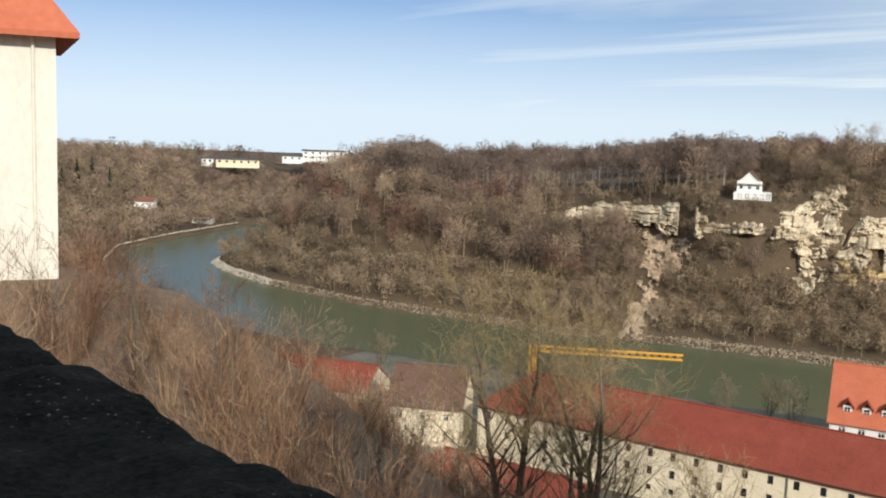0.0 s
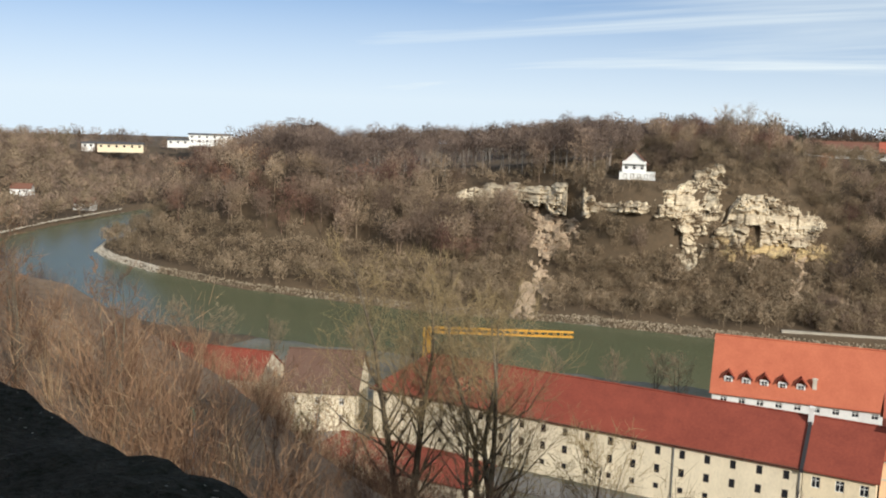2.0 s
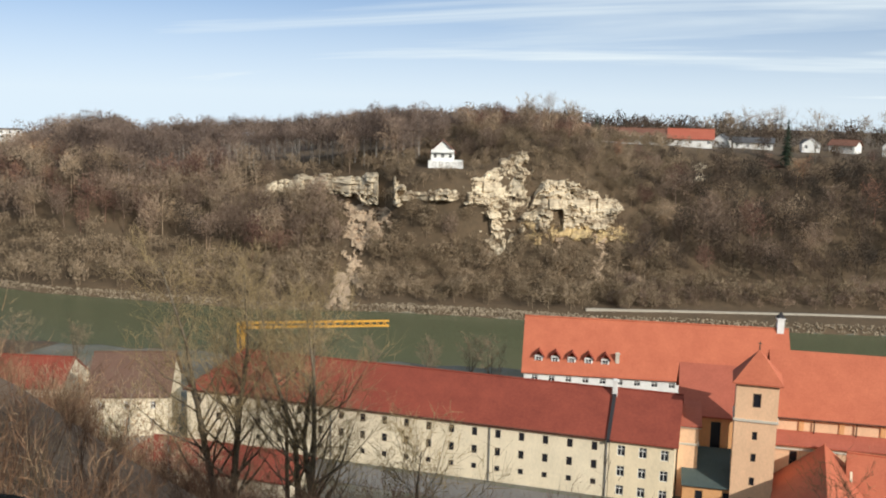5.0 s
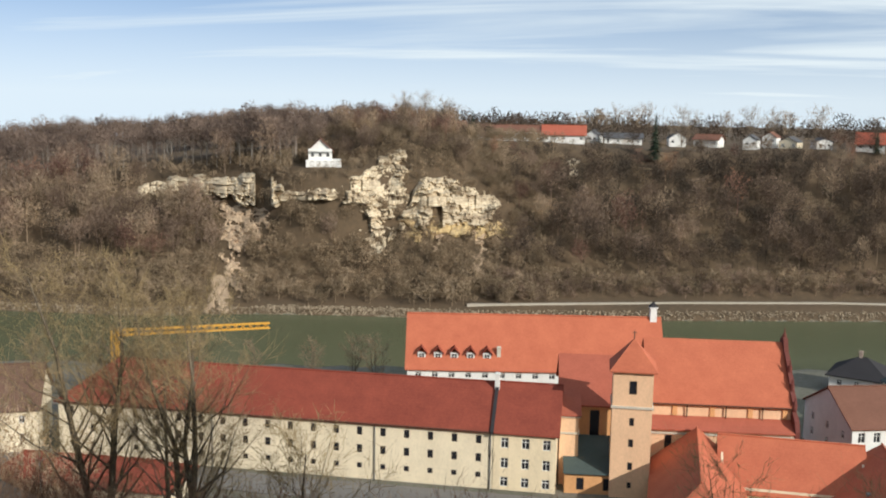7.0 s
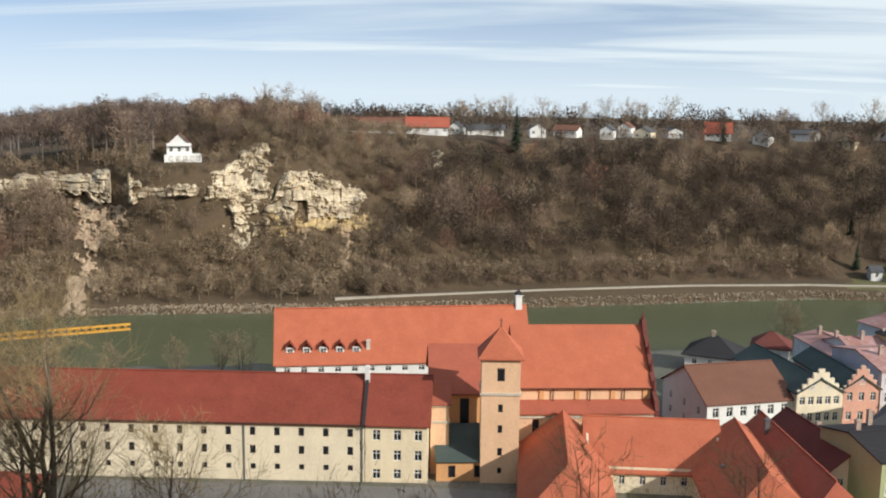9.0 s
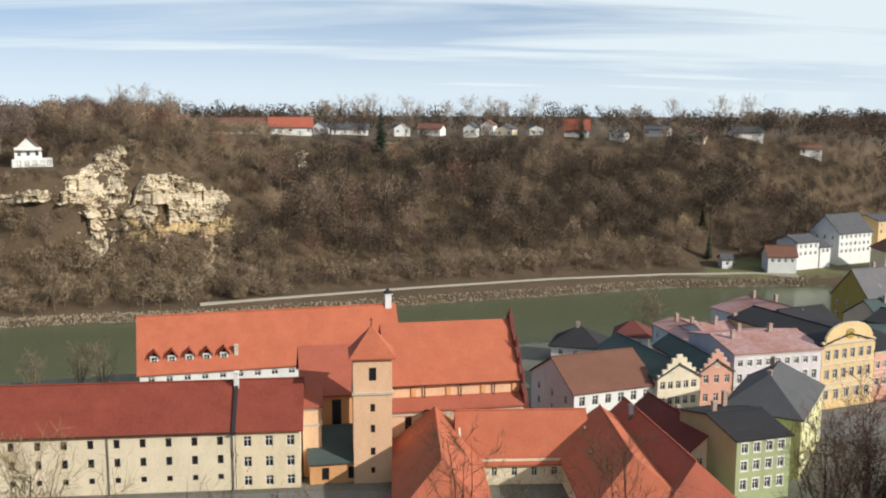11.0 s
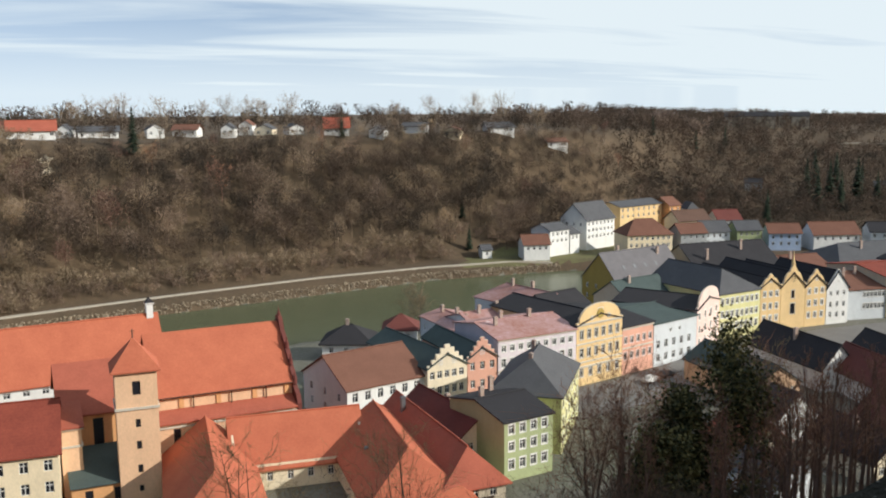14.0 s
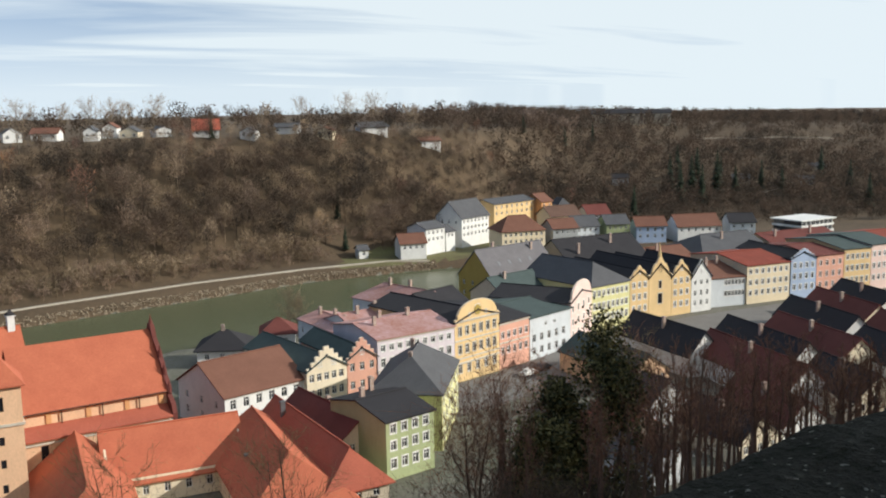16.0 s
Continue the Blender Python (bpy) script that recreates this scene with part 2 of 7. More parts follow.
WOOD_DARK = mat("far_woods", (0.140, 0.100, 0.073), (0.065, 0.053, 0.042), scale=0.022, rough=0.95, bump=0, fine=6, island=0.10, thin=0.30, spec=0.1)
WATERSIDE = mat("olive_scrub", (0.365, 0.275, 0.183), (0.205, 0.155, 0.100), scale=0.07, rough=0.95, bump=0, fine=6, island=0.10, thin=0.30, spec=0.1)
BUSH_M = mat("bush_twigs", (0.330, 0.198, 0.118), (0.105, 0.060, 0.040), scale=0.20, rough=0.95, bump=0, fine=4, c3=(0.46, 0.33, 0.20), island=0.10, thin=0.30, spec=0.1)
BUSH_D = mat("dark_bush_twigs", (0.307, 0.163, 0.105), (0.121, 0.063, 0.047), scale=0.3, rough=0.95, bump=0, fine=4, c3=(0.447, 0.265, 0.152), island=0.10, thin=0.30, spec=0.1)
# Thicket twigs darkened beyond their own colour to carry the castle's shade.
SHADE_TWIGS = mat("shade_toned_twigs", (0.120, 0.092, 0.070), (0.045, 0.034, 0.028), scale=0.3, rough=0.95, bump=0, fine=4, island=0.10, thin=0.3, spec=0.1)
TWIG = mat("tree_twigs", (0.439, 0.329, 0.176), (0.213, 0.155, 0.080), scale=0.25, rough=0.95, bump=0, island=0.10, thin=0.30, spec=0.1)
NEEDLE = mat("conifer", (0.030, 0.048, 0.024), (0.014, 0.024, 0.014), scale=0.5, rough=0.9, bump=0, island=0.3)
IVY = mat("ivy_leaf", (0.150, 0.130, 0.045), (0.030, 0.036, 0.013), scale=0.6, rough=0.75, bump=0, island=0.6)


def glass():
    m = bpy.data.materials.new("window_glass")
    m.use_nodes = True
    b = m.node_tree.nodes["Principled BSDF"]
    b.inputs["Base Color"].default_value = (0.018, 0.019, 0.024, 1)
    b.inputs["Roughness"].default_value = 0.12
    b.inputs["Specular IOR Level"].default_value = 0.45
    return m


PANE = glass()


def water_material():
    m = bpy.data.materials.new("river_water")
    m.use_nodes = True
    t = m.node_tree
    n, l = t.nodes, t.links
    bs = n["Principled BSDF"]
    geo = n.new("ShaderNodeNewGeometry")
    big = node(t, "ShaderNodeTexNoise", Scale=0.012, Detail=3.0)
    l.new(geo.outputs["Position"], big.inputs["Vector"])
    ramp = n.new("ShaderNodeValToRGB")
    ramp.color_ramp.elements[0].color = (0.080, 0.092, 0.046, 1)
    ramp.color_ramp.elements[1].color = (0.100, 0.108, 0.062, 1)
    l.new(big.outputs["Fac"], ramp.inputs[0])
    l.new(ramp.outputs[0], bs.inputs["Base Color"])
    mp = n.new("ShaderNodeMapping")
    mp.inputs["Scale"].default_value = (0.6, 1.4, 1)
    l.new(geo.outputs["Position"], mp.inputs[0])
    rip = node(t, "ShaderNodeTexNoise", Scale=0.8, Detail=5.0, Roughness=0.6)
    l.new(mp.outputs[0], rip.inputs["Vector"])
    b = node(t, "ShaderNodeBump", Strength=0.25, Distance=0.12)
    l.new(rip.outputs["Fac"], b.inputs["Height"])
    l.new(b.outputs[0], bs.inputs["Normal"])
    bs.inputs["Roughness"].default_value = 0.24
    bs.inputs["Specular IOR Level"].default_value = 0.15
    return m


WATER = water_material()
GROUND_FAR = mat("leaf_litter", (0.118, 0.080, 0.047), (0.072, 0.052, 0.032), scale=0.06, rough=0.97, bump=0.4, fine=12, c3=(0.186, 0.130, 0.072))
GROUND_NEAR = mat("dry_grass_and_leaves", (0.22, 0.150, 0.098), (0.095, 0.066, 0.043), scale=0.22, rough=0.97, bump=0.6, fine=16, c3=(0.38, 0.275, 0.19))
MEADOW = mat("winter_meadow", (0.150, 0.150, 0.060), (0.105, 0.085, 0.045), scale=0.12, rough=0.97, bump=0.3, fine=12, c3=(0.20, 0.18, 0.09))
GROUND_TOWN = mat("yards_and_lanes", (0.19, 0.175, 0.15), (0.09, 0.095, 0.06), scale=0.09, rough=0.95, bump=0.2, fine=14, c3=(0.25, 0.235, 0.21))

# ---- mesh helpers ----


def mesh(name, verts, faces, material, smooth=False):
    me = bpy.data.meshes.new(name)
    me.from_pydata([tuple(v) for v in verts], [], faces)
    me.materials.append(material)
    if smooth:
        me.polygons.foreach_set("use_smooth", [True] * len(me.polygons))
    me.update()
    return me


def big_mesh(name, verts, tris, material):
    """A mesh from arrays of vertices and triangles."""
    me = bpy.data.meshes.new(name)
    me.vertices.add(len(verts))
    me.vertices.foreach_set("co", np.ascontiguousarray(verts, dtype=np.float32).ravel())
    me.loops.add(len(tris) * 3)
    me.loops.foreach_set("vertex_index", np.ascontiguousarray(tris, dtype=np.int32).ravel())
    me.polygons.add(len(tris))
    me.polygons.foreach_set("loop_start", np.arange(0, len(tris) * 3, 3, dtype=np.int32))
    me.update(calc_edges=True)
    me.materials.append(material)
    return me


def part(name, me, parent, label="", at=None):
    ob = new(name, me)
    ob.parent = parent
    if at is not None:
        ob.matrix_basis = at
    if label:
        ob["label"] = label
    return ob


def joined(*pieces):
    vs, fs = [], []
    for v, f in pieces:
        k = len(vs)
        vs += list(v)
        fs += [tuple(i + k for i in q) for q in f]
    return vs, fs


def box(x0, x1, y0, y1, z0, z1):
    v = [(x, y, z) for z in (z0, z1) for y in (y0, y1) for x in (x0, x1)]
    return v, [(0, 2, 3, 1), (4, 5, 7, 6), (0, 1, 5, 4), (1, 3, 7, 5), (3, 2, 6, 7), (2, 0, 4, 6)]


def tube(p, q, r0, r1, n=6):
    p, q = Vector(p), Vector(q)
    d = (q - p).normalized()
    a = d.orthogonal().normalized()
    b = d.cross(a)
    vs = [tuple(c + (a * math.cos(2 * math.pi * i / n) + b * math.sin(2 * math.pi * i / n)) * r) for c, r in ((p, r0), (q, r1)) for i in range(n)]
    fs = [(i, (i + 1) % n, n + (i + 1) % n, n + i) for i in range(n)] + [tuple(range(n - 1, -1, -1)), tuple(range(n, 2 * n))]
    return vs, fs


def slab(polys, thick):
    """Roof faces given as polygons, made solid downwards."""
    index, vs, fs, edges = {}, [], [], {}
    for poly in polys:
        ids = []
        for p in poly:
            k = tuple(round(c, 3) for c in p)
            if k not in index:
                index[k] = len(vs)
                vs.append(k)
            ids.append(index[k])
        fs.append(tuple(ids))
        for a, b in zip(ids, ids[1:] + ids[:1]):
            edges[(a, b)] = True
    n = len(vs)
    vs += [(x, y, z - thick) for x, y, z in vs]
    fs += [tuple(i + n for i in reversed(f)) for f in fs[:]]
    fs += [(b, a, a + n, b + n) for a, b in edges if (b, a) not in edges]
    return vs, fs


def wall_with_holes(length, z0, z1, holes, depth=0.22):
    """A wall along u in the plane v = 0, facing -v, with reveals round its openings (u0, u1, z0, z1)."""
    us = sorted({0.0, length, *[h[0] for h in holes], *[h[1] for h in holes]})
    zs = sorted({z0, z1, *[h[2] for h in holes], *[h[3] for h in holes]})
    vs = [(u, 0.0, z) for z in zs for u in us]
    fs, nu = [], len(us)
    for j in range(len(zs) - 1):
        for i in range(nu - 1):
            u, z = (us[i] + us[i + 1]) / 2, (zs[j] + zs[j + 1]) / 2
            if any(h[0] < u < h[1] and h[2] < z < h[3] for h in holes):
                continue
            fs.append((j * nu + i, j * nu + i + 1, (j + 1) * nu + i + 1, (j + 1) * nu + i))
    for a, b, c, d in holes:
        k = len(vs)
        o = [zs.index(q) * nu + us.index(w) for w, q in ((a, c), (b, c), (b, d), (a, d))]
        vs += [(a, depth, c), (b, depth, c), (b, depth, d), (a, depth, d)]
        fs += [(o[i], k + i, k + (i + 1) % 4, o[(i + 1) % 4]) for i in range(4)]
    return vs, fs


WINDOWS = {}


def window_meshes(w, h, style):
    """Frame and pane of a window with its lower left corner at the origin."""
    key = (round(w, 2), round(h, 2), style)
    if key not in WINDOWS:
        b = min(0.09, w * 0.12)
        if style == "dark":
            panes = [(b, w - b, b, h - b)]
        else:
            m, k = w / 2, h * 0.64
            panes = [(b, m - b / 2, b, k), (m + b / 2, w - b, b, k), (b, m - b / 2, k + b, h - b), (m + b / 2, w - b, k + b, h - b)]
        WINDOWS[key] = (mesh("window", *wall_with_holes(w, 0.0, h, panes, 0.08), FRAME_D if style == "dark" else FRAME_W), mesh("pane", *box(b * 0.5, w - b * 0.5, 0.05, 0.07, b * 0.5, h - b * 0.5), PANE))
    return WINDOWS[key]


def openings(length, spec):
    """Openings from rows (centre height, width, height, columns, first u, last u)."""
    out = []
    for zc, w, h, cols, a, b in spec:
        for i in range(cols):
            u = a + (b - a) * (i / (cols - 1) if cols > 1 else 0.5)
            out.append((u - w / 2, u + w / 2, zc - h / 2, zc + h / 2))
    return out


SURROUNDS = {}


def facade(house, length, z0, z1, spec, material, m, style="white", surround=None, name="wall"):
    holes = openings(length, spec)
    wall = part(name, mesh(name, *wall_with_holes(length, z0, z1, holes), material), house, at=m)
    for a, b, c, d in holes:
        fr, pa = window_meshes(b - a, d - c, style)
        win = part("window", fr, house, at=m @ Matrix.Translation((a, 0.10, c)))
        part("pane", pa, win)
        if surround:
            key = (round(b - a, 2), round(d - c, 2), surround.name)
            if key not in SURROUNDS:
                w, h, s = b - a, d - c, 0.16
                v, f = wall_with_holes(w + 2 * s, -s, h + s * 1.6, [(s, w + s, 0.0, h)], 0.06)
                SURROUNDS[key] = mesh("surround", [(x - s, y - 0.06, z) for x, y, z in v], f, surround)
            part("surround", SURROUNDS[key], win, at=Matrix.Translation((0, -0.10, 0)))
    return wall


def gable_shape(kind, length, rise):
    """Outline of a front gable above the eaves, from left to right."""
    L, r = length, rise
    if kind == "step":
        n, pts = 4, []
        for i in range(n):
            pts += [(L / 2 * i / (n + 0.6), r * (i + 0.35) / n), (L / 2 * (i + 1) / (n + 0.6), r * (i + 0.35) / n)]
        pts += [(L / 2 * n / (n + 0.6), r)]
    elif kind == "arch":
        pts = [(0, r * 0.10), (L * 0.06, r * 0.10), (L * 0.06, r * 0.34)] + [(L / 2 - L * 0.42 * math.cos(a), r * 0.34 + r * 0.66 * math.sin(a)) for a in np.linspace(0.15, math.pi / 2, 8)]
    elif kind == "curve":
        pts = [(0, 0.0), (0, r * 0.12), (L * 0.10, r * 0.16), (L * 0.16, r * 0.42), (L * 0.24, r * 0.60), (L * 0.34, r * 0.66), (L * 0.40, r * 0.84), (L * 0.46, r * 0.97)]
    else:
        pts = [(0, 0.0), (L * 0.03, r * 0.08), (L * 0.46, r * 0.96), (L * 0.49, r)]
    return pts + [(L - u, z) for u, z in reversed(pts)]


def plate(outline, z0, v0, v1):
    """An upright plate with that outline above z0 between the depths v0 and v1."""
    ring = [(outline[0][0], 0.0)] + list(outline) + [(outline[-1][0], 0.0)]
    clean = [ring[0]]
    for p in ring[1:]:
        if abs(p[0] - clean[-1][0]) + abs(p[1] - clean[-1][1]) > 1e-4:
            clean.append(p)
    n = len(clean)
    vs = [(u, v0, z0 + z) for u, z in clean] + [(u, v1, z0 + z) for u, z in clean]
    fs = [tuple(range(n)), tuple(range(2 * n - 1, n - 1, -1))] + [(i, i + n, (i + 1) % n + n, (i + 1) % n) for i in range(n)]
    return vs, fs


def roof_polys(L, D, eave, ridge, axis="u", h0=0.0, h1=0.0, over=0.35, mid=0.5):
    """The faces of a roof over L x D: ridge along u or v, hipped by h0 and h1 at its ends (0: gables)."""
    a, b = (L, D) if axis == "u" else (D, L)
    slope = (ridge - eave) / (b * min(mid, 1 - mid))
    lo = eave - slope * over * 0.6
    o0, o1 = over, over
    s0, s1 = (-o0 if h0 == 0 else h0), (a + o1 if h1 == 0 else a - h1)
    e = [(-o0, -over, lo), (a + o1, -over, lo), (a + o1, b + over, lo), (-o0, b + over, lo)]
    r0, r1 = (s0, b * mid, ridge), (s1, b * mid, ridge)
    polys = [[e[0], e[1], r1, r0], [e[2], e[3], r0, r1]]
    if h0 > 0:
        polys.append([e[3], e[0], r0])
    if h1 > 0:
        polys.append([e[1], e[2], r1])
    if axis == "v":
        polys = [[(y, x, z) for x, y, z in reversed(p)] for p in polys]
    return polys



def chimney(house, u, v, z, h=1.6, material=None):
    v2, f2 = joined(box(-0.35, 0.35, -0.3, 0.3, -1.2, h), box(-0.45, 0.45, -0.4, 0.4, h, h + 0.15), box(-0.25, 0.25, -0.2, 0.2, h + 0.15, h + 0.3))
    return part("chimney", mesh("chimney", v2, f2, material or BRICK_C), house, at=Matrix.Translation((u, v, z)))


def house(name, A, B, D, z0, eave, ridge, wall, roof, label, category="house", axis="u", h0=0.0, h1=0.0, spec=(), left=(), right=(), style="white",
          surround=None, over=0.35, gable=None, rise=0.0, group="", cornice=None, chimneys=(), mid=0.5, gable_spec=(), shade_gable=None):
    """A house whose front runs from A to B (seen from outside, left to right), D deep, with walls, windows and roof."""
    A, B = Vector((*A, 0)), Vector((*B, 0))
    L, ang = (B - A).length, math.atan2(B.y - A.y, B.x - A.x)
    root = new(name)
    root.matrix_basis = Matrix.Translation((A.x, A.y, z0)) @ Matrix.Rotation(ang, 4, "Z")
    eave, ridge = eave - z0, ridge - z0
    top = eave
    facade(root, L, -4.5, top, [(z - z0, *r) for z, *r in spec], wall, Matrix(), style, surround)
    facade(root, D, -4.5, top, [(z - z0, *r) for z, *r in right], wall, Matrix.Translation((L, 0, 0)) @ Matrix.Rotation(radians(90), 4, "Z"), style, surround)
    facade(root, L, -4.5, top, [], wall, Matrix.Translation((L, D, 0)) @ Matrix.Rotation(radians(180), 4, "Z"))
    facade(root, D, -4.5, top, [(z - z0, *r) for z, *r in left], wall, Matrix.Translation((0, D, 0)) @ Matrix.Rotation(radians(-90), 4, "Z"), style, surround)
    polys = roof_polys(L, D, eave, ridge, axis, h0, h1, over, mid)
    part("roof", mesh("roof", *slab(polys, 0.22), roof), root)
    # ridge and hip caps
    if axis == "u":
        part("ridge_cap", mesh("ridge_cap", *tube((h0 if h0 else -over, D * mid, ridge + 0.02), (L - h1 if h1 else L + over, D * mid, ridge + 0.02), 0.16, 0.16, 6), roof), root)
        for u, h in ((0.0, h0), (L, h1)):
            if h == 0:
                t = 0.3
                w = [(u, 0, eave), (u, D, eave), (u, D * mid, ridge - 0.2)]
                w2 = [(u + (t if u == 0 else -t), y, z) for _, y, z in w]
                part("gable", mesh("gable", w + w2, [(0, 1, 2), (5, 4, 3), (0, 3, 4, 1), (1, 4, 5, 2), (2, 5, 3, 0)], wall), root)
    else:
        part("ridge_cap", mesh("ridge_cap", *tube((L * mid, h0 if h0 else -over, ridge + 0.02), (L * mid, D - h1 if h1 else D + over, ridge + 0.02), 0.16, 0.16, 6), roof), root)
        for v, h in ((0.0, h0), (D, h1)):
            if h == 0:
                t = 0.3
                w = [(0, v, eave), (L, v, eave), (L * mid, v, ridge - 0.2)]
                w2 = [(x, v + (t if v == 0 else -t), z) for x, _, z in w]
                part("gable", mesh("gable", w + w2, [(0, 1, 2), (5, 4, 3), (0, 3, 4, 1), (1, 4, 5, 2), (2, 5, 3, 0)], wall), root)
    if gable:
        g = part("front_gable", mesh("front_gable", *plate(gable_shape(gable, L, rise), eave - 0.02, -0.06, 0.45), wall), root)
        cap = []
        pts = gable_shape(gable, L, rise)
        for p, q in zip(pts, pts[1:]):
            if abs(p[0] - q[0]) + abs(p[1] - q[1]) > 0.05:
                cap.append(tube((p[0], 0.2, eave + p[1]), (q[0], 0.2, eave + q[1]), 0.14, 0.14, 4))
        if cap:
            part("coping", mesh("coping", *joined(*cap), STONE_TRIM), g)
        for u, z, w, h in gable_spec:
            fr, pa = window_meshes(w, h, style)
            win = part("window", fr, g, at=Matrix.Translation((u - w / 2, -0.12, eave + z)))
    if cornice:
        for z in cornice:
            part("cornice", mesh("cornice", *box(-0.05, L + 0.05, -0.16, -0.004, z - z0 - 0.15, z - z0 + 0.15), STONE_TRIM), root)
    for u, v, z in chimneys:
        chimney(root, u, v, z - z0)
    tagged(root, label, category, group)
    return root


# ---- ground, river and hills ----
FAR_SHORE = [(900, 105), (450, 245), (300, 285), (220, 296), (160, 309), (128, 318), (80, 314), (4, 289), (-60, 268), (-97, 261), (-121, 255), (-158, 240), (-190, 235), (-228, 229), (-250, 230), (-273, 231), (-309, 239), (-330, 249), (-343, 262), (-354, 290), (-378, 340), (-412, 420), (-455, 600), (-420, 1200)]
NEAR_SHORE = [(900, 45), (450, 180), (300, 222), (220, 236), (160, 247), (100, 250), (60, 240), (40, 233), (0, 222), (-60, 203), (-100, 192), (-160, 176), (-210, 168), (-270, 170), (-330, 195), (-386, 241), (-409, 283), (-436, 349), (-470, 430), (-515, 600), (-480, 1200)]


def distance(pts, line):
    """Distance of points (n, 2) from a line of points."""
    best = np.full(len(pts), 1e9)
    for a, b in zip(line, line[1:]):
        a, b = np.array(a, float), np.array(b, float)
        d = b - a
        t = np.clip(((pts - a) @ d) / (d @ d), 0, 1)
        best = np.minimum(best, np.hypot(*(pts - a - t[:, None] * d).T))
    return best


def inside(pts, poly):
    x, y = pts[:, 0], pts[:, 1]
    res = np.zeros(len(pts), bool)
    for (x0, y0), (x1, y1) in zip(poly, poly[1:] + poly[:1]):
        if y0 == y1:
            continue
        res ^= ((y0 > y) != (y1 > y)) & (x < (x1 - x0) * (y - y0) / (y1 - y0) + x0)
    return res


RIVER = FAR_SHORE + NEAR_SHORE[::-1]
FARSIDE = FAR_SHORE + [(-420, 6000), (6000, 6000), (6000, 105)]


def wave(x, y, s, seed=0.0):
    """Smooth irregular values about 0."""
    return (np.sin(x / s + 1.7 * seed) * np.cos(y / (s * 0.83) - seed) + 0.5 * np.sin(x / (s * 0.41) - y / (s * 0.52) + 2.1 * seed) + 0.3 * np.cos(x / (s * 0.23) + y / (s * 0.27) + seed)) / 1.4


def height(x, y):
    """Height of the ground, in metres above the river."""
    x, y = np.atleast_1d(np.asarray(x, float)), np.atleast_1d(np.asarray(y, float))
    pts = np.stack([x, y], 1)
    az = np.degrees(np.arctan2(x, np.maximum(y, 1.0)))
    rng = np.hypot(x, y)
    df, dn = distance(pts, FAR_SHORE), distance(pts, NEAR_SHORE)
    river, far = inside(pts, RIVER), inside(pts, FARSIDE)
    # far side: bank, path, slope, plateau
    top = np.interp(az, [-75, -47, -43, -39, -34, -29, -25, -20, -16, -8, 2, 12, 22, 30, 38, 48, 60], [30, 30, 36.5, 36.5, 38, 41.5, 45.5, 51, 49.5, 47.5, 47, 47, 46, 40, 35, 32, 32])
    wide = np.interp(az, [-50, -43, -36, -31, -27, -24, -16, -11, -6, 0, 10, 18, 24, 30, 36, 45, 60], [46, 46, 72, 84, 66, 58, 58, 74, 82, 84, 84, 92, 130, 330, 420, 420, 400])
    foot = np.interp(az, [-50, -20, -5, 12, 19, 24, 32, 45], [8, 10, 14, 16, 22, 60, 85, 90])
    s = np.clip((df - foot) / (wide - foot), 0, 1)
    slope = s * s * (3 - 2 * s) * 0.55 + s * 0.45
    bank = np.interp(df, [0, 2, 7, 14], [-0.6, 1.2, 3.0, 3.4])
    hf = bank + (top - 3.4) * slope + wave(x, y, 26, 1.0) * 2.2 * slope * (1 - 0.6 * s)
    hf = hf - np.clip((rng - 900) * 0.012, 0, 60)
    # level ground round the villa
    lawn = np.clip((24 - np.hypot(x + 122, y - 303)) / 12, 0, 1)
    hf = hf * (1 - lawn) + 40.7 * lawn
    # near side: flat town, castle hill; left of the bend a wooded slope
    left = np.clip((-x - 250) / 120, 0, 1) * np.clip((y - 120) / 60, 0, 1)
    sl = np.clip((dn - 6) / 170, 0, 1)
    hn_left = 2 + 30 * (sl * sl * (3 - 2 * sl)) + wave(x, y, 40, 2.0) * 1.5 * sl - np.clip((rng - 650) * 0.030, 0, 150)
    rim = y - 1.5 * np.sin(x / 30.0)
    hill = np.interp(rim, [-60, 0.0, 2.0, 3.4, 10, 25, 50, 75, 96, 112, 130], [56, 57.5, 57.2, 55.5, 53.0, 46.5, 32.0, 17.0, 7.0, 4.3, 4.0])
    hill = hill + wave(x, y, 9, 3.0) * 0.5 * np.clip(rim / 20, 0, 1) * np.clip((100 - rim) / 30, 0, 1)
    # the castle hill stays high towards the left, below the castle building
    knoll = np.clip((-x - 18) / 14, 0, 1) * np.clip((38 - y) / 16, 0, 1)
    hill = hill + knoll * np.clip(53.6 - hill, 0, 20)
    hn = np.where(rim < 130, hill, 4.0)
    hn = np.minimum(hn, np.interp(dn, [0, 3, 8], [-0.5, 2.0, 70]))
    hn = hn * (1 - left) + hn_left * left
    hr = -0.3 - np.minimum(np.minimum(df, dn) * 0.5, 3.0)
    return np.where(river, hr, np.where(far, hf, hn))


def axis_steps(lo, hi, step, end, grow=1.25):
    mid_part = list(np.arange(lo, hi + 0.1, step))
    out, s, v = [], step, hi
    while v < end:
        s *= grow
        v += s
        out.append(v)
    back, s, v = [], step, lo
    while v > -end:
        s *= grow
        v -= s
        back.append(v)
    return np.array(back[::-1] + mid_part + out)


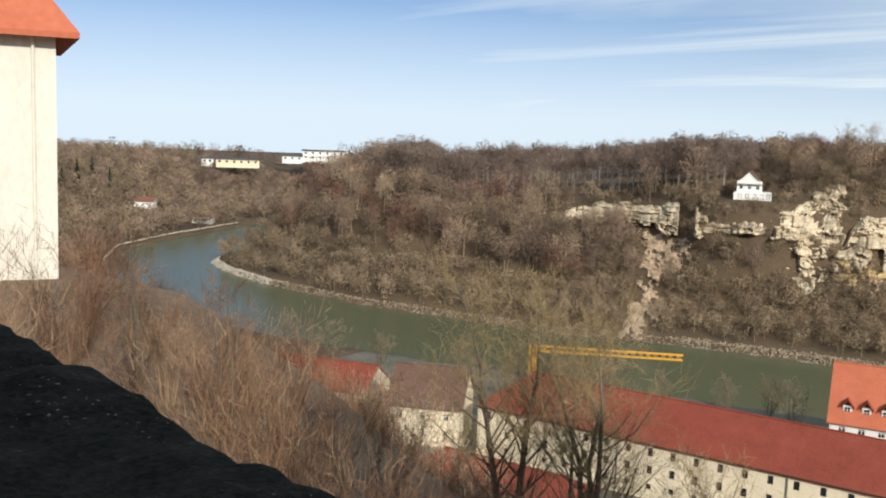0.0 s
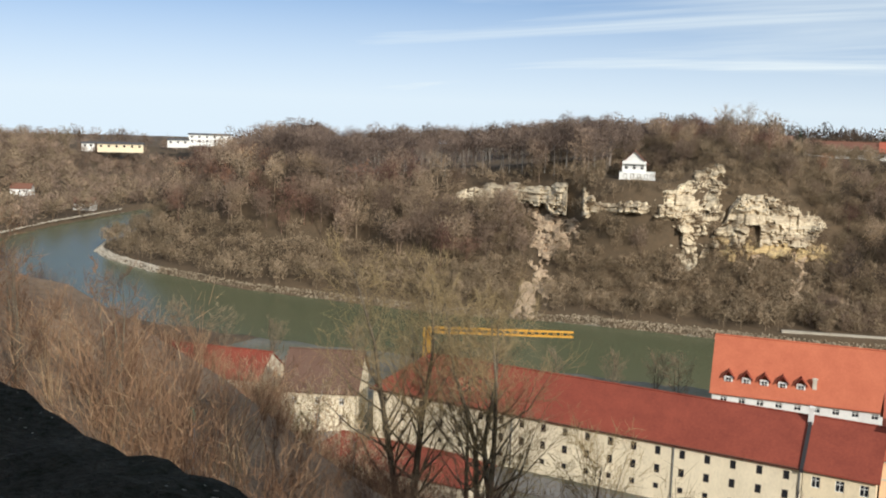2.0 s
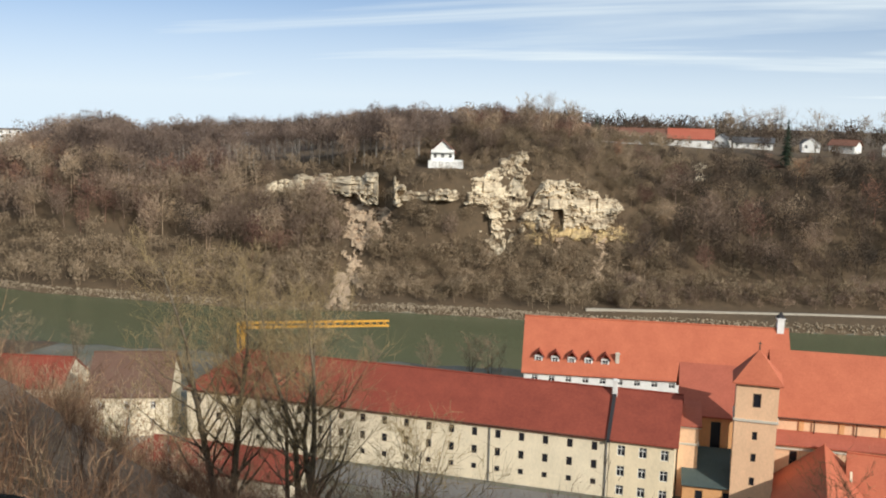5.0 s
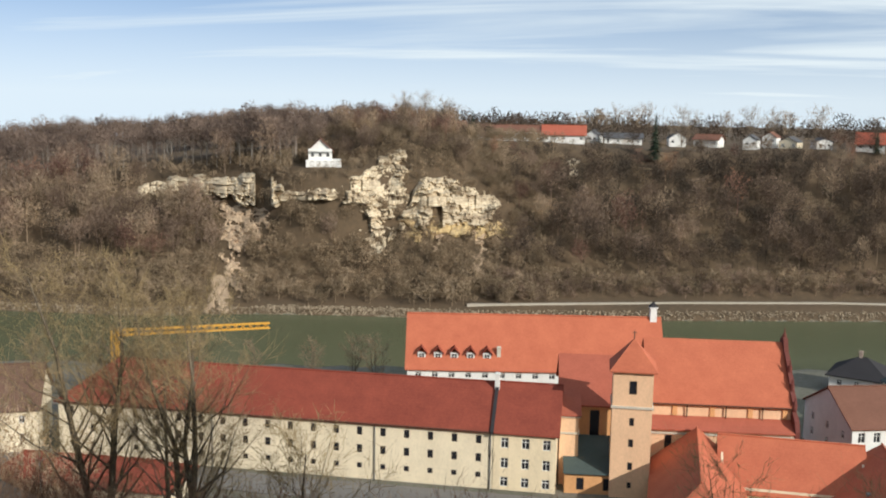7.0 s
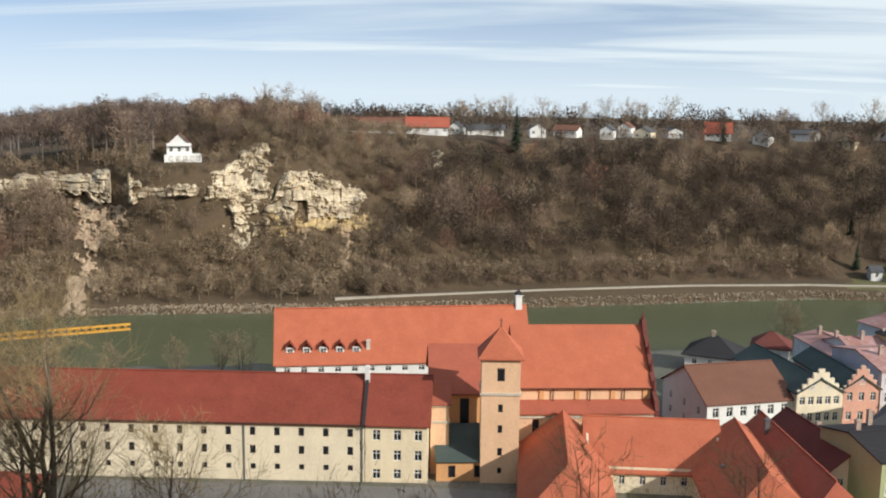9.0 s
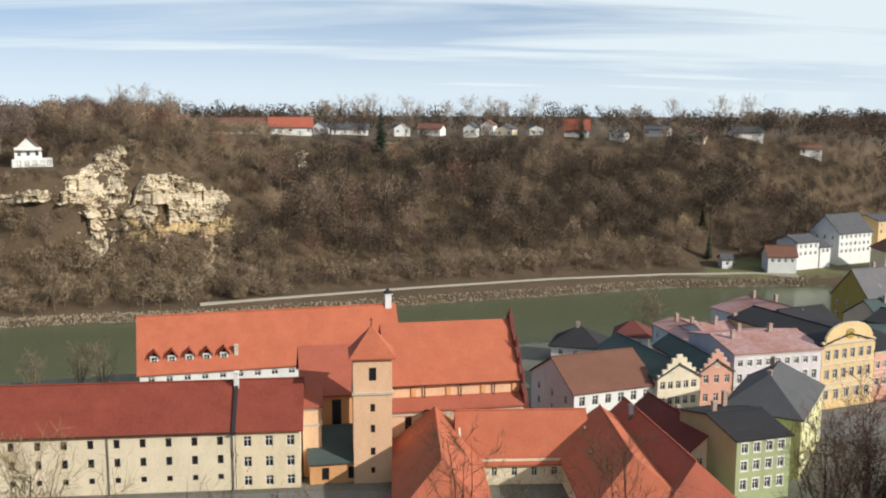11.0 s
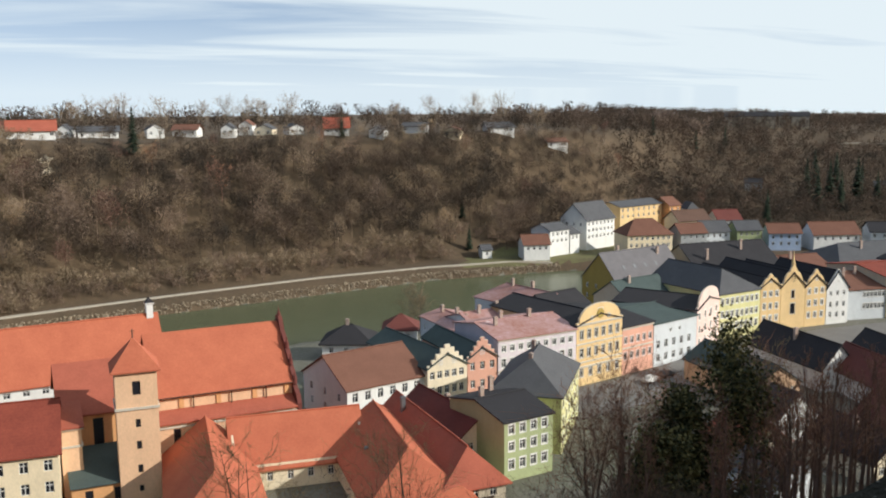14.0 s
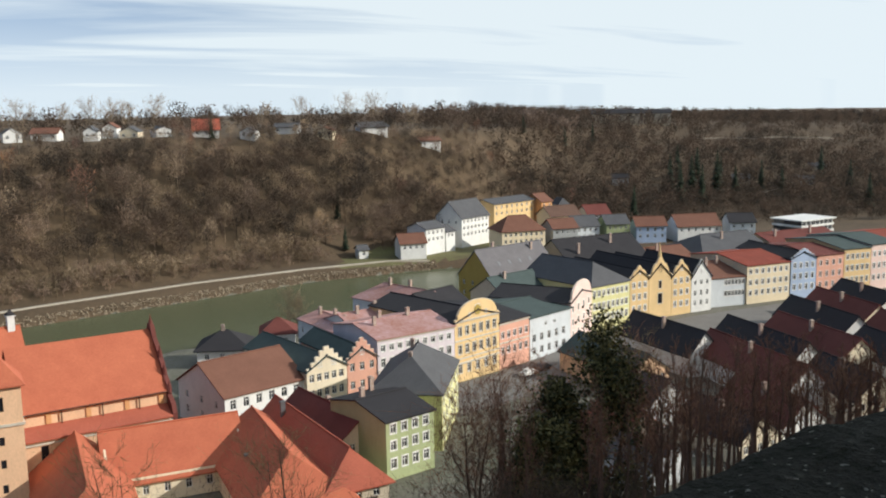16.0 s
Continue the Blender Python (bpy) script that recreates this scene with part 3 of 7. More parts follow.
def ground():
    xs = axis_steps(-470, 420, 4.5, 4200)
    ys = np.concatenate([-axis_steps(-4, 4, 3, 1500, 1.5)[::-1][:0], np.array([-1500, -600, -250, -120, -60, -30, -15, -6, -2, 0.5, 2.0, 2.6, 3.4, 5.0]), np.arange(8, 150, 4.0), np.arange(150, 345, 3.0), np.arange(345, 640, 7.0), axis_steps(0, 640, 7, 4300)[-25:]])
    ys = np.unique(np.round(ys, 2))
    X, Y = np.meshgrid(xs, ys)
    Z = height(X.ravel(), Y.ravel())
    V = np.stack([X.ravel(), Y.ravel(), Z], 1)
    nx, ny = len(xs), len(ys)
    i = (np.arange(ny - 1)[:, None] * nx + np.arange(nx - 1)[None, :]).ravel()
    T = np.concatenate([np.stack([i, i + 1, i + nx + 1], 1), np.stack([i, i + nx + 1, i + nx], 1)])
    me = big_mesh("ground", V, T, GROUND_FAR)
    me.polygons.foreach_set("use_smooth", [True] * len(me.polygons))
    me.materials.append(GROUND_NEAR), me.materials.append(GROUND_TOWN), me.materials.append(MEADOW)
    C = V[T].mean(axis=1)
    edge = 104 + 4 * np.sin(C[:, 0] / 7.0)
    town = (C[:, 1] > edge) & ~inside(C[:, :2], FARSIDE) & (C[:, 0] > -165)
    near = (C[:, 1] <= edge) & (np.abs(C[:, 0]) < 300)
    shore, az = distance(C[:, :2], FAR_SHORE), np.degrees(np.arctan2(C[:, 0], np.maximum(C[:, 1], 1.0)))
    lawn = inside(C[:, :2], FARSIDE) & (az > 16.2) & (az < 28) & (shore > 5) & (shore < np.interp(az, [16, 20, 26, 45], [18, 34, 46, 60]))
    me.polygons.foreach_set("material_index", np.where(lawn, 3, np.where(town, 2, np.where(near, 1, 0))).astype(np.int32))
    return tagged(new("ground", me), "brown leaf-littered valley ground with castle hill and far plateau", "ground", kind="structure")


ground()


def strip(name, line, w, lift, material, label, category, steps=6):
    pts = []
    for a, b in zip(line, line[1:]):
        for k in range(steps):
            pts.append((a[0] + (b[0] - a[0]) * k / steps, a[1] + (b[1] - a[1]) * k / steps))
    pts.append(line[-1])
    vs, fs = [], []
    for i, p in enumerate(pts):
        a, b = pts[max(i - 1, 0)], pts[min(i + 1, len(pts) - 1)]
        d = Vector((b[0] - a[0], b[1] - a[1])).normalized()
        zc = float(height(p[0], p[1])[0]) + lift
        for s in (-1, 1):
            x, y = p[0] - d.y * s * w / 2, p[1] + d.x * s * w / 2
            vs += [(x, y, zc + 0.05), (x, y, zc - 1.2)]
        if i:
            k = 4 * (i - 1)
            fs += [(k, k + 4, k + 6, k + 2), (k + 1, k + 5, k + 4, k), (k + 2, k + 6, k + 7, k + 3)]
    return tagged(new(name, mesh(name, vs, fs, material)), label, category, kind="structure")


water = new("water", mesh("water", [(-900, 40, 0), (1200, 40, 0), (1200, 1400, 0), (-900, 1400, 0)], [(0, 1, 2, 3)], WATER))
tagged(water, "still olive-green river water", "river", kind="structure")
strip("road", [(-65, 274), (-57, 277), (-4, 297.5), (41, 313), (80, 322.5), (110, 325), (126, 323)], 1.6, 0.25, PATH_M, "pale gravel riverside path along the wooded bank", "path")

# ---- convent and church below the castle ----
rows3 = [(11.55, 0.85, 1.3, 19, 2.2, 67.8), (8.75, 0.85, 1.3, 19, 2.2, 67.8), (6.1, 0.8, 0.85, 19, 2.2, 67.8)]
LD = Vector((79.0, 7.3, 0)).normalized()


def along(a, u, v=0.0, d=LD):
    return (a[0] + d.x * u - d.y * v, a[1] + d.y * u + d.x * v)


LA = (-97.5, 129.6)
long_wing = house("convent_wing", LA, along(LA, 69.9), 13, 4, 13.2, 18.7, CREAM2, RED_OLD, "long cream convent wing with small dark windows and red tile roof", "convent", h0=7.0, spec=rows3, style="dark", over=0.5, left=[(11.5, 0.85, 1.3, 3, 2.5, 10.5), (8.7, 0.85, 1.3, 3, 2.5, 10.5)])
end_wing = house("convent_end_wing", along(LA, 70.0), along(LA, 79.3), 13, 4, 13.2, 18.8, CREAM, RED_OLD, "cream end of the convent wing with white-framed windows", "convent", spec=[(11.3, 1.15, 1.6, 3, 1.7, 7.9), (8.2, 1.15, 1.6, 3, 1.7, 7.9), (5.3, 1.15, 1.5, 3, 1.7, 7.9)], over=0.5)
for u in (26.0, 52.0, 69.6):
    part("drainpipe", mesh("drainpipe", *tube((u, -0.14, 0), (u, -0.14, 9.1), 0.09, 0.09), METAL), long_wing)
part("gutter", mesh("gutter", *tube((-0.5, -0.55, 8.95), (70, -0.55, 8.95), 0.11, 0.11), COPPER), long_wing)
part("firewall", mesh("firewall", *slab([[(69.55, -0.7, 9.1), (70.05, -0.7, 9.1), (70.05, 6.5, 15.2), (69.55, 6.5, 15.2)], [(69.55, 6.5, 15.2), (70.05, 6.5, 15.2), (70.05, 13.5, 9.1), (69.55, 13.5, 9.1)]], 0.6), DARK_T), long_wing)
chimney(long_wing, 69.8, 5.6, 14.6, 1.5, WHITE)

NA = (-51.0, 168.2)
ND = Vector((math.cos(radians(14.2)), math.sin(radians(14.2)), 0))
nun = house("convent_house", NA, along(NA, 47.5, 0, ND), 13, 4, 12.6, 21.4, WHITE, ORANGE_T, "tall white convent house with dormers in a bright orange tile roof", "convent",
            spec=[(11.15, 1.15, 1.0, 15, 2.0, 45.5), (8.8, 1.0, 1.3, 15, 2.0, 45.5), (6.2, 1.0, 1.3, 15, 2.0, 45.5)], style="white", over=0.45)


def dormer(parent, u, v, z, roof):
    d = part("dormer", mesh("dormer", *joined(box(-0.75, 0.75, 0, 2.2, 0, 1.5)), WHITE), parent, at=Matrix.Translation((u, v, z)))
    part("dormer_roof", mesh("dormer_roof", *slab([[(-1.1, -0.35, 1.3), (0, -0.35, 2.7), (0, 2.6, 2.7), (-1.1, 2.6, 1.3)], [(0, -0.35, 2.7), (1.1, -0.35, 1.3), (1.1, 2.6, 1.3), (0, 2.6, 2.7)]], 0.15), roof), d)
    part("dormer_window", mesh("dormer_window", *box(-0.45, 0.45, -0.04, -0.004, 0.3, 1.3), PANE), d)
    part("dormer_frame", mesh("dormer_frame", *joined(box(-0.04, 0.04, -0.07, -0.042, 0.3, 1.3), box(-0.45, 0.45, -0.07, -0.042, 0.78, 0.84), box(-0.55, -0.45, -0.08, -0.004, 0.2, 1.4), box(0.45, 0.55, -0.08, -0.004, 0.2, 1.4)), FRAME_W), d)
    return d


for i in range(5):
    dormer(nun, 2.6 + 3.05 * i, 1.05, 9.6, RED_OLD)
bell = part("bell_turret", mesh("bell_turret", *joined(box(-0.6, 0.6, -0.6, 0.6, -1, 1.9), box(-0.8, 0.8, -0.8, 0.8, 1.9, 2.1)), WHITE), nun, at=Matrix.Translation((46.4, 6.5, 17.4)))
part("turret_cap", mesh("turret_cap", [(-0.8, -0.8, 2.1), (0.8, -0.8, 2.1), (0.8, 0.8, 2.1), (-0.8, 0.8, 2.1), (0, 0, 3.2)], [(0, 1, 4), (1, 2, 4), (2, 3, 4), (3, 0, 4), (3, 2, 1, 0)], DARK_T), bell)
chimney(nun, 17.0, 1.5, 10.5, 1.6, STONE_TRIM)


def church():
    root = new("church")
    ang = radians(10)
    root.matrix_basis = Matrix.Translation((-5.9, 149.2, 4)) @ Matrix.Rotation(ang, 4, "Z")
    # u runs along the nave, v away from the castle
    L = 21.3
    facade(root, L, 6, 12.1, [], ORANGE2, Matrix(), name="clerestory")
    part("back_wall", mesh("back_wall", *box(0, L, 15.6, 16, -1, 12.1), ORANGE), root)
    part("west_wall", mesh("west_wall", *box(-0.4, -0.004, 0, 16, -1, 12.1), ORANGE), root)
    part("nave_roof", mesh("nave_roof", *slab(roof_polys(L, 16, 12.1, 20.1, "u", 0, 0, 0.5), 0.25), ORANGE_T), root)
    part("nave_gutter", mesh("nave_gutter", *tube((-0.3, -0.62, 11.7), (L, -0.62, 11.7), 0.12, 0.12), COPPER), root)
    # aisle with pent roof and tall arched windows
    facade(root, L, -1, 8.6, [(5.3, 1.1, 4.2, 4, 2.6, 18.5)], ORANGE2, Matrix.Translation((0, -2.6, 0)), style="dark", name="aisle_wall")
    part("aisle_roof", mesh("aisle_roof", *slab([[(-0.2, -3.1, 8.45), (L, -3.1, 8.45), (L, -0.004, 9.75), (-0.2, -0.004, 9.75)]], 0.2), RED_T), root)
    part("aisle_cornice", mesh("aisle_cornice", *box(-0.1, L, -2.85, -2.604, 7.6, 7.9), STONE_TRIM), root)
    for u in (3.8, 9.5, 15.2, 20.4):
        part("pilaster", mesh("pilaster", *box(u - 0.35, u + 0.35, -0.18, -0.004, 9.8, 12.0), ORANGE), root)
    for u in (5.6, 11.5, 17.0):
        part("downpipe", mesh("downpipe", *tube((u, -0.3, 9.0), (u, -0.3, 11.8), 0.1, 0.1), COPPER), root)
    # scrolled end gable with small finials
    prof = [(-2.9, 8.8), (-2.2, 10.2), (-0.4, 11.2), (-0.6, 12.2), (0.6, 13.4), (1.6, 14.0), (2.4, 15.6), (3.6, 16.4), (4.6, 17.9), (6.2, 18.9), (7.2, 20.9)]
    ring = [(-2.9, -1.0)] + prof + [(16 - v, z) for v, z in reversed(prof)] + [(18.9, -1.0)]
    n = len(ring)
    vs = [(L + 0.05, v, z) for v, z in ring] + [(L + 0.75, v, z) for v, z in ring]
    part("end_gable", mesh("end_gable", vs, [tuple(range(n - 1, -1, -1)), tuple(range(n, 2 * n))] + [(i, (i + 1) % n, (i + 1) % n + n, i + n) for i in range(n)], MAROON_T), root)
    for v, z in ((-0.4, 11.8), (1.6, 14.4), (3.6, 16.8), (8.0, 20.9)):
        part("finial", mesh("finial", *joined(tube((L + 0.4, v, z - 0.4), (L + 0.4, v, z + 0.6), 0.4, 0.28, 8), tube((L + 0.4, v, z + 0.6), (L + 0.4, v, z + 1.6), 0.16, 0.03, 6)), MAROON_T), root)
    # lower choir to the left of the tower
    ch = Matrix.Translation((-13.6, 0.0, 0))
    facade(root, 13.2, -1, 11.2, [(7.4, 1.5, 5.2, 2, 5.2, 10.2)], ORANGE, ch, style="dark", name="choir_wall")
    part("choir_roof", mesh("choir_roof", *slab([[(-14.0, -0.6, 10.9), (-0.3, -0.6, 10.9), (-0.3, 8, 16.9), (-14.0, 8, 16.9)], [(-0.3, 16.5, 10.9), (-14.0, 16.5, 10.9), (-14.0, 8, 16.9), (-0.3, 8, 16.9)]], 0.25), RED_T), root)
    part("choir_gable", mesh("choir_gable", [(-13.6, 0, -1), (-13.6, 16, -1), (-13.6, 16, 11), (-13.6, 8, 16.7), (-13.6, 0, 11), (-13.2, 0, -1), (-13.2, 16, -1), (-13.2, 16, 11), (-13.2, 8, 16.7), (-13.2, 0, 11)], [(4, 3, 2, 1, 0), (5, 6, 7, 8, 9), (0, 1, 6, 5), (3, 4, 9, 8), (2, 3, 8, 7)], ORANGE), root)
    # corner pier in front of it
    part("pier", mesh("pier", *box(-14.0, -11.2, -6.0, -0.004, -1, 10.6), ORANGE2), root)
    part("pier_cornice", mesh("pier_cornice", *joined(box(-14.3, -10.9, -6.3, -0.006, 10.604, 11.1), box(-14.15, -11.05, -6.15, -0.006, 8.0, 8.3)), STONE_TRIM), root)
    part("pier_roof", mesh("pier_roof", *slab([[(-14.4, -6.5, 11.05), (-10.8, -6.5, 11.05), (-10.8, -0.5, 13.2), (-14.4, -0.5, 13.2)]], 0.2), RED_T), root)
    # low annex with lean-to sheet roof and two arched openings
    facade(root, 8.4, -1, 3.3, [(1.5, 1.1, 1.9, 2, 2.3, 6.2)], ORANGE, Matrix.Translation((-13.2, -9.2, 0)), style="dark", name="annex_wall")
    part("annex_side", mesh("annex_side", *box(-13.2, -12.9, -9.1, -6.004, -1, 3.3), ORANGE), root)
    part("annex_roof", mesh("annex_roof", *slab([[(-13.4, -9.7, 3.25), (-4.6, -9.7, 3.25), (-4.6, -0.6, 6.2), (-11.1, -0.6, 6.2), (-11.1, -5.8, 4.6), (-13.4, -5.8, 4.6)]], 0.15), GREEN_T), root)
    tagged(root, "orange-plastered baroque church with bright red tile roofs", "church")
    # tower
    tw = new("church_tower")
    tw.matrix_basis = Matrix.Translation((-10.8, 138.2, 4)) @ Matrix.Rotation(radians(6), 4, "Z")
    W = 5.7
    fr = [(16.7, 1.1, 2.0, 1, 2.85, 2.85), (11.6, 0.7, 1.2, 1, 2.85, 2.85), (8.4, 0.7, 1.2, 1, 2.85, 2.85), (4.9, 0.7, 1.2, 1, 2.85, 2.85), (2.0, 0.6, 0.9, 1, 2.85, 2.85)]
    facade(tw, W, -1.5, 19.2, fr, ORANGE2, Matrix(), style="dark")
    facade(tw, W, -1.5, 19.2, fr[:1], ORANGE2, Matrix.Translation((W, 0, 0)) @ Matrix.Rotation(radians(90), 4, "Z"), style="dark")
    facade(tw, W, -1.5, 19.2, [], ORANGE2, Matrix.Translation((W, W, 0)) @ Matrix.Rotation(radians(180), 4, "Z"))
    facade(tw, W, -1.5, 19.2, fr[:1], ORANGE2, Matrix.Translation((0, W, 0)) @ Matrix.Rotation(radians(-90), 4, "Z"), style="dark")
    for z in (13.6, 18.9):
        part("cornice", mesh("cornice", *joined(box(-0.2, W + 0.2, -0.2, -0.004, z, z + 0.35), box(W + 0.004, W + 0.2, -0.004, W, z, z + 0.35), box(-0.2, -0.004, -0.004, W, z, z + 0.35)), STONE_TRIM), tw)
    c, o = W / 2, 0.55
    part("tower_roof", mesh("tower_roof", *slab([[(-o, -o, 19.2), (W + o, -o, 19.2), (c, c, 23.4)], [(W + o, -o, 19.2), (W + o, W + o, 19.2), (c, c, 23.4)], [(W + o, W + o, 19.2), (-o, W + o, 19.2), (c, c, 23.4)], [(-o, W + o, 19.2), (-o, -o, 19.2), (c, c, 23.4)]], 0.2), ORANGE_T), tw)
    part("finial", mesh("finial", *joined(tube((c, c, 23.1), (c, c, 24.6), 0.12, 0.05), box(c - 0.3, c + 0.3, c - 0.04, c + 0.04, 24.2, 24.32)), FRAME_D), tw)
    tagged(tw, "slim square orange church tower with pyramid tile roof", "church tower")


church()

# ---- cloister roofs in front of the church ----

def wing(name, A, B, D, eave, ridge, h0, h1, axis, label, mid=0.5, spec=(), roof=ORANGE_T, wall=CREAM2):
    return house(name, A, B, D, 4, eave, ridge, wall, roof, label, "cloister", axis=axis, h0=h0, h1=h1, mid=mid, spec=spec, over=0.5, group="cloister wings")


wing("cloister_wing", (5.0, 137.4), (24.5, 138.2), 9.2, 8.0, 13.2, 0, 0, "u", "cloister wing with bright orange tile roof", mid=0.78, spec=[(6.0, 0.9, 1.4, 6, 2, 17)])
wing("cloister_wing", (-4.0, 117.0), (8.4, 117.4), 29, 8.0, 13.2, 6.5, 0, "v", "hipped cloister wing with orange tile roof", spec=[(6.0, 0.9, 1.4, 4, 2, 10)])
rw = wing("cloister_wing", (20.8, 118.0), (35.2, 118.4), 28.5, 8.0, 13.2, 6.5, 0, "v", "hipped cloister wing with orange and shaded tile roof", spec=[(6.0, 0.9, 1.4, 4, 2, 12)])
part("skylight", mesh("skylight", *box(2.9, 3.6, 15, 15.8, 6.0, 6.6), METAL), rw)
r3 = house("gabled_house", (31.3, 119.5), (40.6, 120.8), 30, 4, 8.8, 13.4, SAND, RED_T, "steep orange-roofed house with balcony gable beside the cloister", "house", axis="v", h0=2.2, spec=[(7.3, 1.0, 1.3, 3, 2, 7.5), (4.9, 1.0, 1.3, 3, 2, 7.5)], over=0.7)
chimney(r3, 3.4, 24.0, 8.4, 1.8, METAL)
bal = part("balcony", mesh("balcony", *box(1.0, 7.0, -1.2, -0.004, 2.1, 2.3), STONE_TRIM), r3)
part("railing", mesh("railing", *joined(box(1.0, 7.0, -1.2, -1.12, 2.3, 3.2)), FRAME_D), bal)
r4 = house("gabled_house", (37.9, 136.5), (46.2, 138.6), 20, 4.5, 8.8, 12.2, CREAM2, MAROON_T, "cream gabled house with dark red roof and white chimneys", "house", axis="v", spec=[(7.6, 1.0, 1.2, 2, 2.6, 5.8)], chimneys=((5.6, 6, 10.6), (5.4, 12, 10.6)), over=0.3)
g1 = house("town_house", (43.6, 130.4), (52.2, 133.0), 15, 4.5, 13.4, 15.0, GREEN, DARK_T, "pale green town house with low dark sheet roof", "house", spec=[(12.0, 1.0, 1.4, 4, 1.3, 7.4), (9.4, 1.0, 1.4, 4, 1.3, 7.4), (6.6, 1.0, 1.5, 4, 1.3, 7.4)], surround=WHITE, chimneys=((2.0, 9, 14.4), (6.5, 13, 14.4)))
g2 = house("town_house", (56.0, 139.0), (66.5, 157.0), 12, 4.5, 13.6, 18.2, LIME, GREY_T, "yellow-green corner house with grey hipped roof", "house", h0=6, h1=6, spec=[(12.0, 1.0, 1.5, 6, 2, 18.8), (9.0, 1.0, 1.5, 6, 2, 18.8), (6.2, 1.0, 1.6, 6, 2, 18.8)], surround=WHITE, chimneys=((6, 6, 17.0), (14, 7, 17.2)))

# ---- the row of coloured houses on the square ----
ROW = "coloured houses on the square"
house("town_house", (25.2, 160.4), (40.4, 166.2), 16, 4, 11.1, 15.6, WHITE, BROWN_T, "white house with large brown saddle roof", "house", spec=[(9.4, 1.15, 1.7, 6, 1.6, 14.5), (6.4, 1.15, 1.7, 6, 1.6, 14.5)], left=[(9.0, 1.0, 1.4, 3, 3, 13), (6.3, 1.0, 1.4, 3, 3, 13)], group=ROW, over=0.4)
house("town_house", (40.6, 165.0), (48.7, 167.3), 24, 4, 12.4, 14.8, CREAM2, GREEN_T, "cream house with stepped gable and green roof", "house", axis="v", gable="step", rise=3.9, spec=[(10.9, 1.0, 1.4, 5, 1.0, 7.2), (8.0, 1.0, 1.5, 5, 1.0, 7.2)], gable_spec=((2.7, 0.3, 0.9, 1.2), (5.6, 0.3, 0.9, 1.2)), group=ROW)
house("town_house", (48.8, 167.4), (55.0, 168.6), 20, 4, 12.9, 15.0, PINK, GREEN_T, "salmon pink house with stepped gable", "house", axis="v", gable="step", rise=3.8, spec=[(11.4, 0.95, 1.5, 3, 1.1, 5.2), (8.0, 0.95, 1.5, 3, 1.1, 5.2)], gable_spec=((3.1, 0.6, 0.9, 1.3),), group=ROW)
house("town_house", (55.1, 168.4), (72.4, 172.4), 17, 4, 16.0, 17.6, LILAC, ROSE_T, "long lilac-white house with rose sheet roof", "house", spec=[(14.0, 0.95, 1.2, 9, 1.2, 16.4), (11.2, 0.95, 1.7, 9, 1.2, 16.4), (8.0, 0.95, 1.7, 9, 1.2, 16.4)], surround=WHITE, cornice=(15.6, 9.7), chimneys=((3, 6, 17), (6, 9, 17.3), (12, 8, 17.3)), group=ROW)
hall = house("town_hall", (72.6, 172.6), (84.6, 177.5), 26, 4.5, 16.4, 18.2, YELLOW, DARK_T, "ochre-yellow hall with curved gable and dark framed windows", "town hall", axis="v", gable="arch", rise=3.8, spec=[(14.3, 0.95, 1.8, 6, 1.4, 11.5), (10.6, 0.95, 1.8, 6, 1.4, 11.5), (6.8, 1.0, 2.0, 5, 1.4, 11.5)], style="white", surround=STONE_TRIM, cornice=(16.3, 12.5, 8.8), gable_spec=((6.5, 0.9, 1.5, 2.0),), group=ROW)
for z in (3.2, 11.75):
    part("cornice", mesh("cornice", *box(0.0, 12.9, -0.32, -0.004, z, z + 0.32), STONE_TRIM), hall)
part("medallion", mesh("medallion", *tube((6.48, -0.22, 13.6), (6.48, -0.004, 13.6), 0.95, 1.05, 16), OCHRE), hall, "round ornament in the gable")
for x in (4.1, 8.9):
    part("scroll", mesh("scroll", *tube((x, -0.18, 12.9), (x, -0.004, 12.9), 0.5, 0.55, 12), STONE_TRIM), hall)
house("town_house", (84.7, 177.6), (93.6, 181.4), 24, 4.5, 14.2, 15.6, PINK, DARK_T, "salmon town house with white window trim", "house", spec=[(11.2, 0.95, 1.4, 5, 1.0, 8.6), (7.9, 0.95, 1.5, 5, 1.0, 8.6)], surround=ROSE, cornice=(13.6, 9.6), group=ROW)
house("town_house", (93.8, 181.5), (107.0, 187.2), 22, 4.5, 13.4, 14.6, BLUE, GREEN_T, "pale blue-grey town house with low roof", "house", spec=[(11.3, 0.8, 0.8, 2, 5.5, 8.5), (8.6, 1.1, 1.7, 5, 1.5, 11.8), (5.8, 1.1, 1.6, 5, 1.5, 11.8)], group=ROW)
house("town_house", (107.4, 187.8), (118.6, 197.4), 20, 4.5, 14.2, 16.0, ROSE, DARK_T, "rose and white house with round gable", "house", axis="v", gable="arch", rise=4.0, spec=[(12.4, 1.0, 1.5, 4, 1.5, 12.5), (9.4, 1.0, 1.5, 4, 1.5, 12.5), (6.6, 1.0, 1.5, 4, 1.5, 12.5)], surround=WHITE, gable_spec=((7.2, 1.0, 0.9, 1.2),), group=ROW)
house("town_house", (119.2, 198.6), (132.4, 202.3), 24, 4.5, 15.0, 19.5, LIME, GREY_T, "lime-yellow house with grey hipped roof", "house", axis="v", h0=6, spec=[(12.9, 0.9, 1.4, 8, 1.1, 12.5), (9.8, 0.9, 1.5, 8, 1.1, 12.5), (6.9, 0.9, 1.5, 8, 1.1, 12.5)], surround=WHITE, cornice=(14.8,), group=ROW)
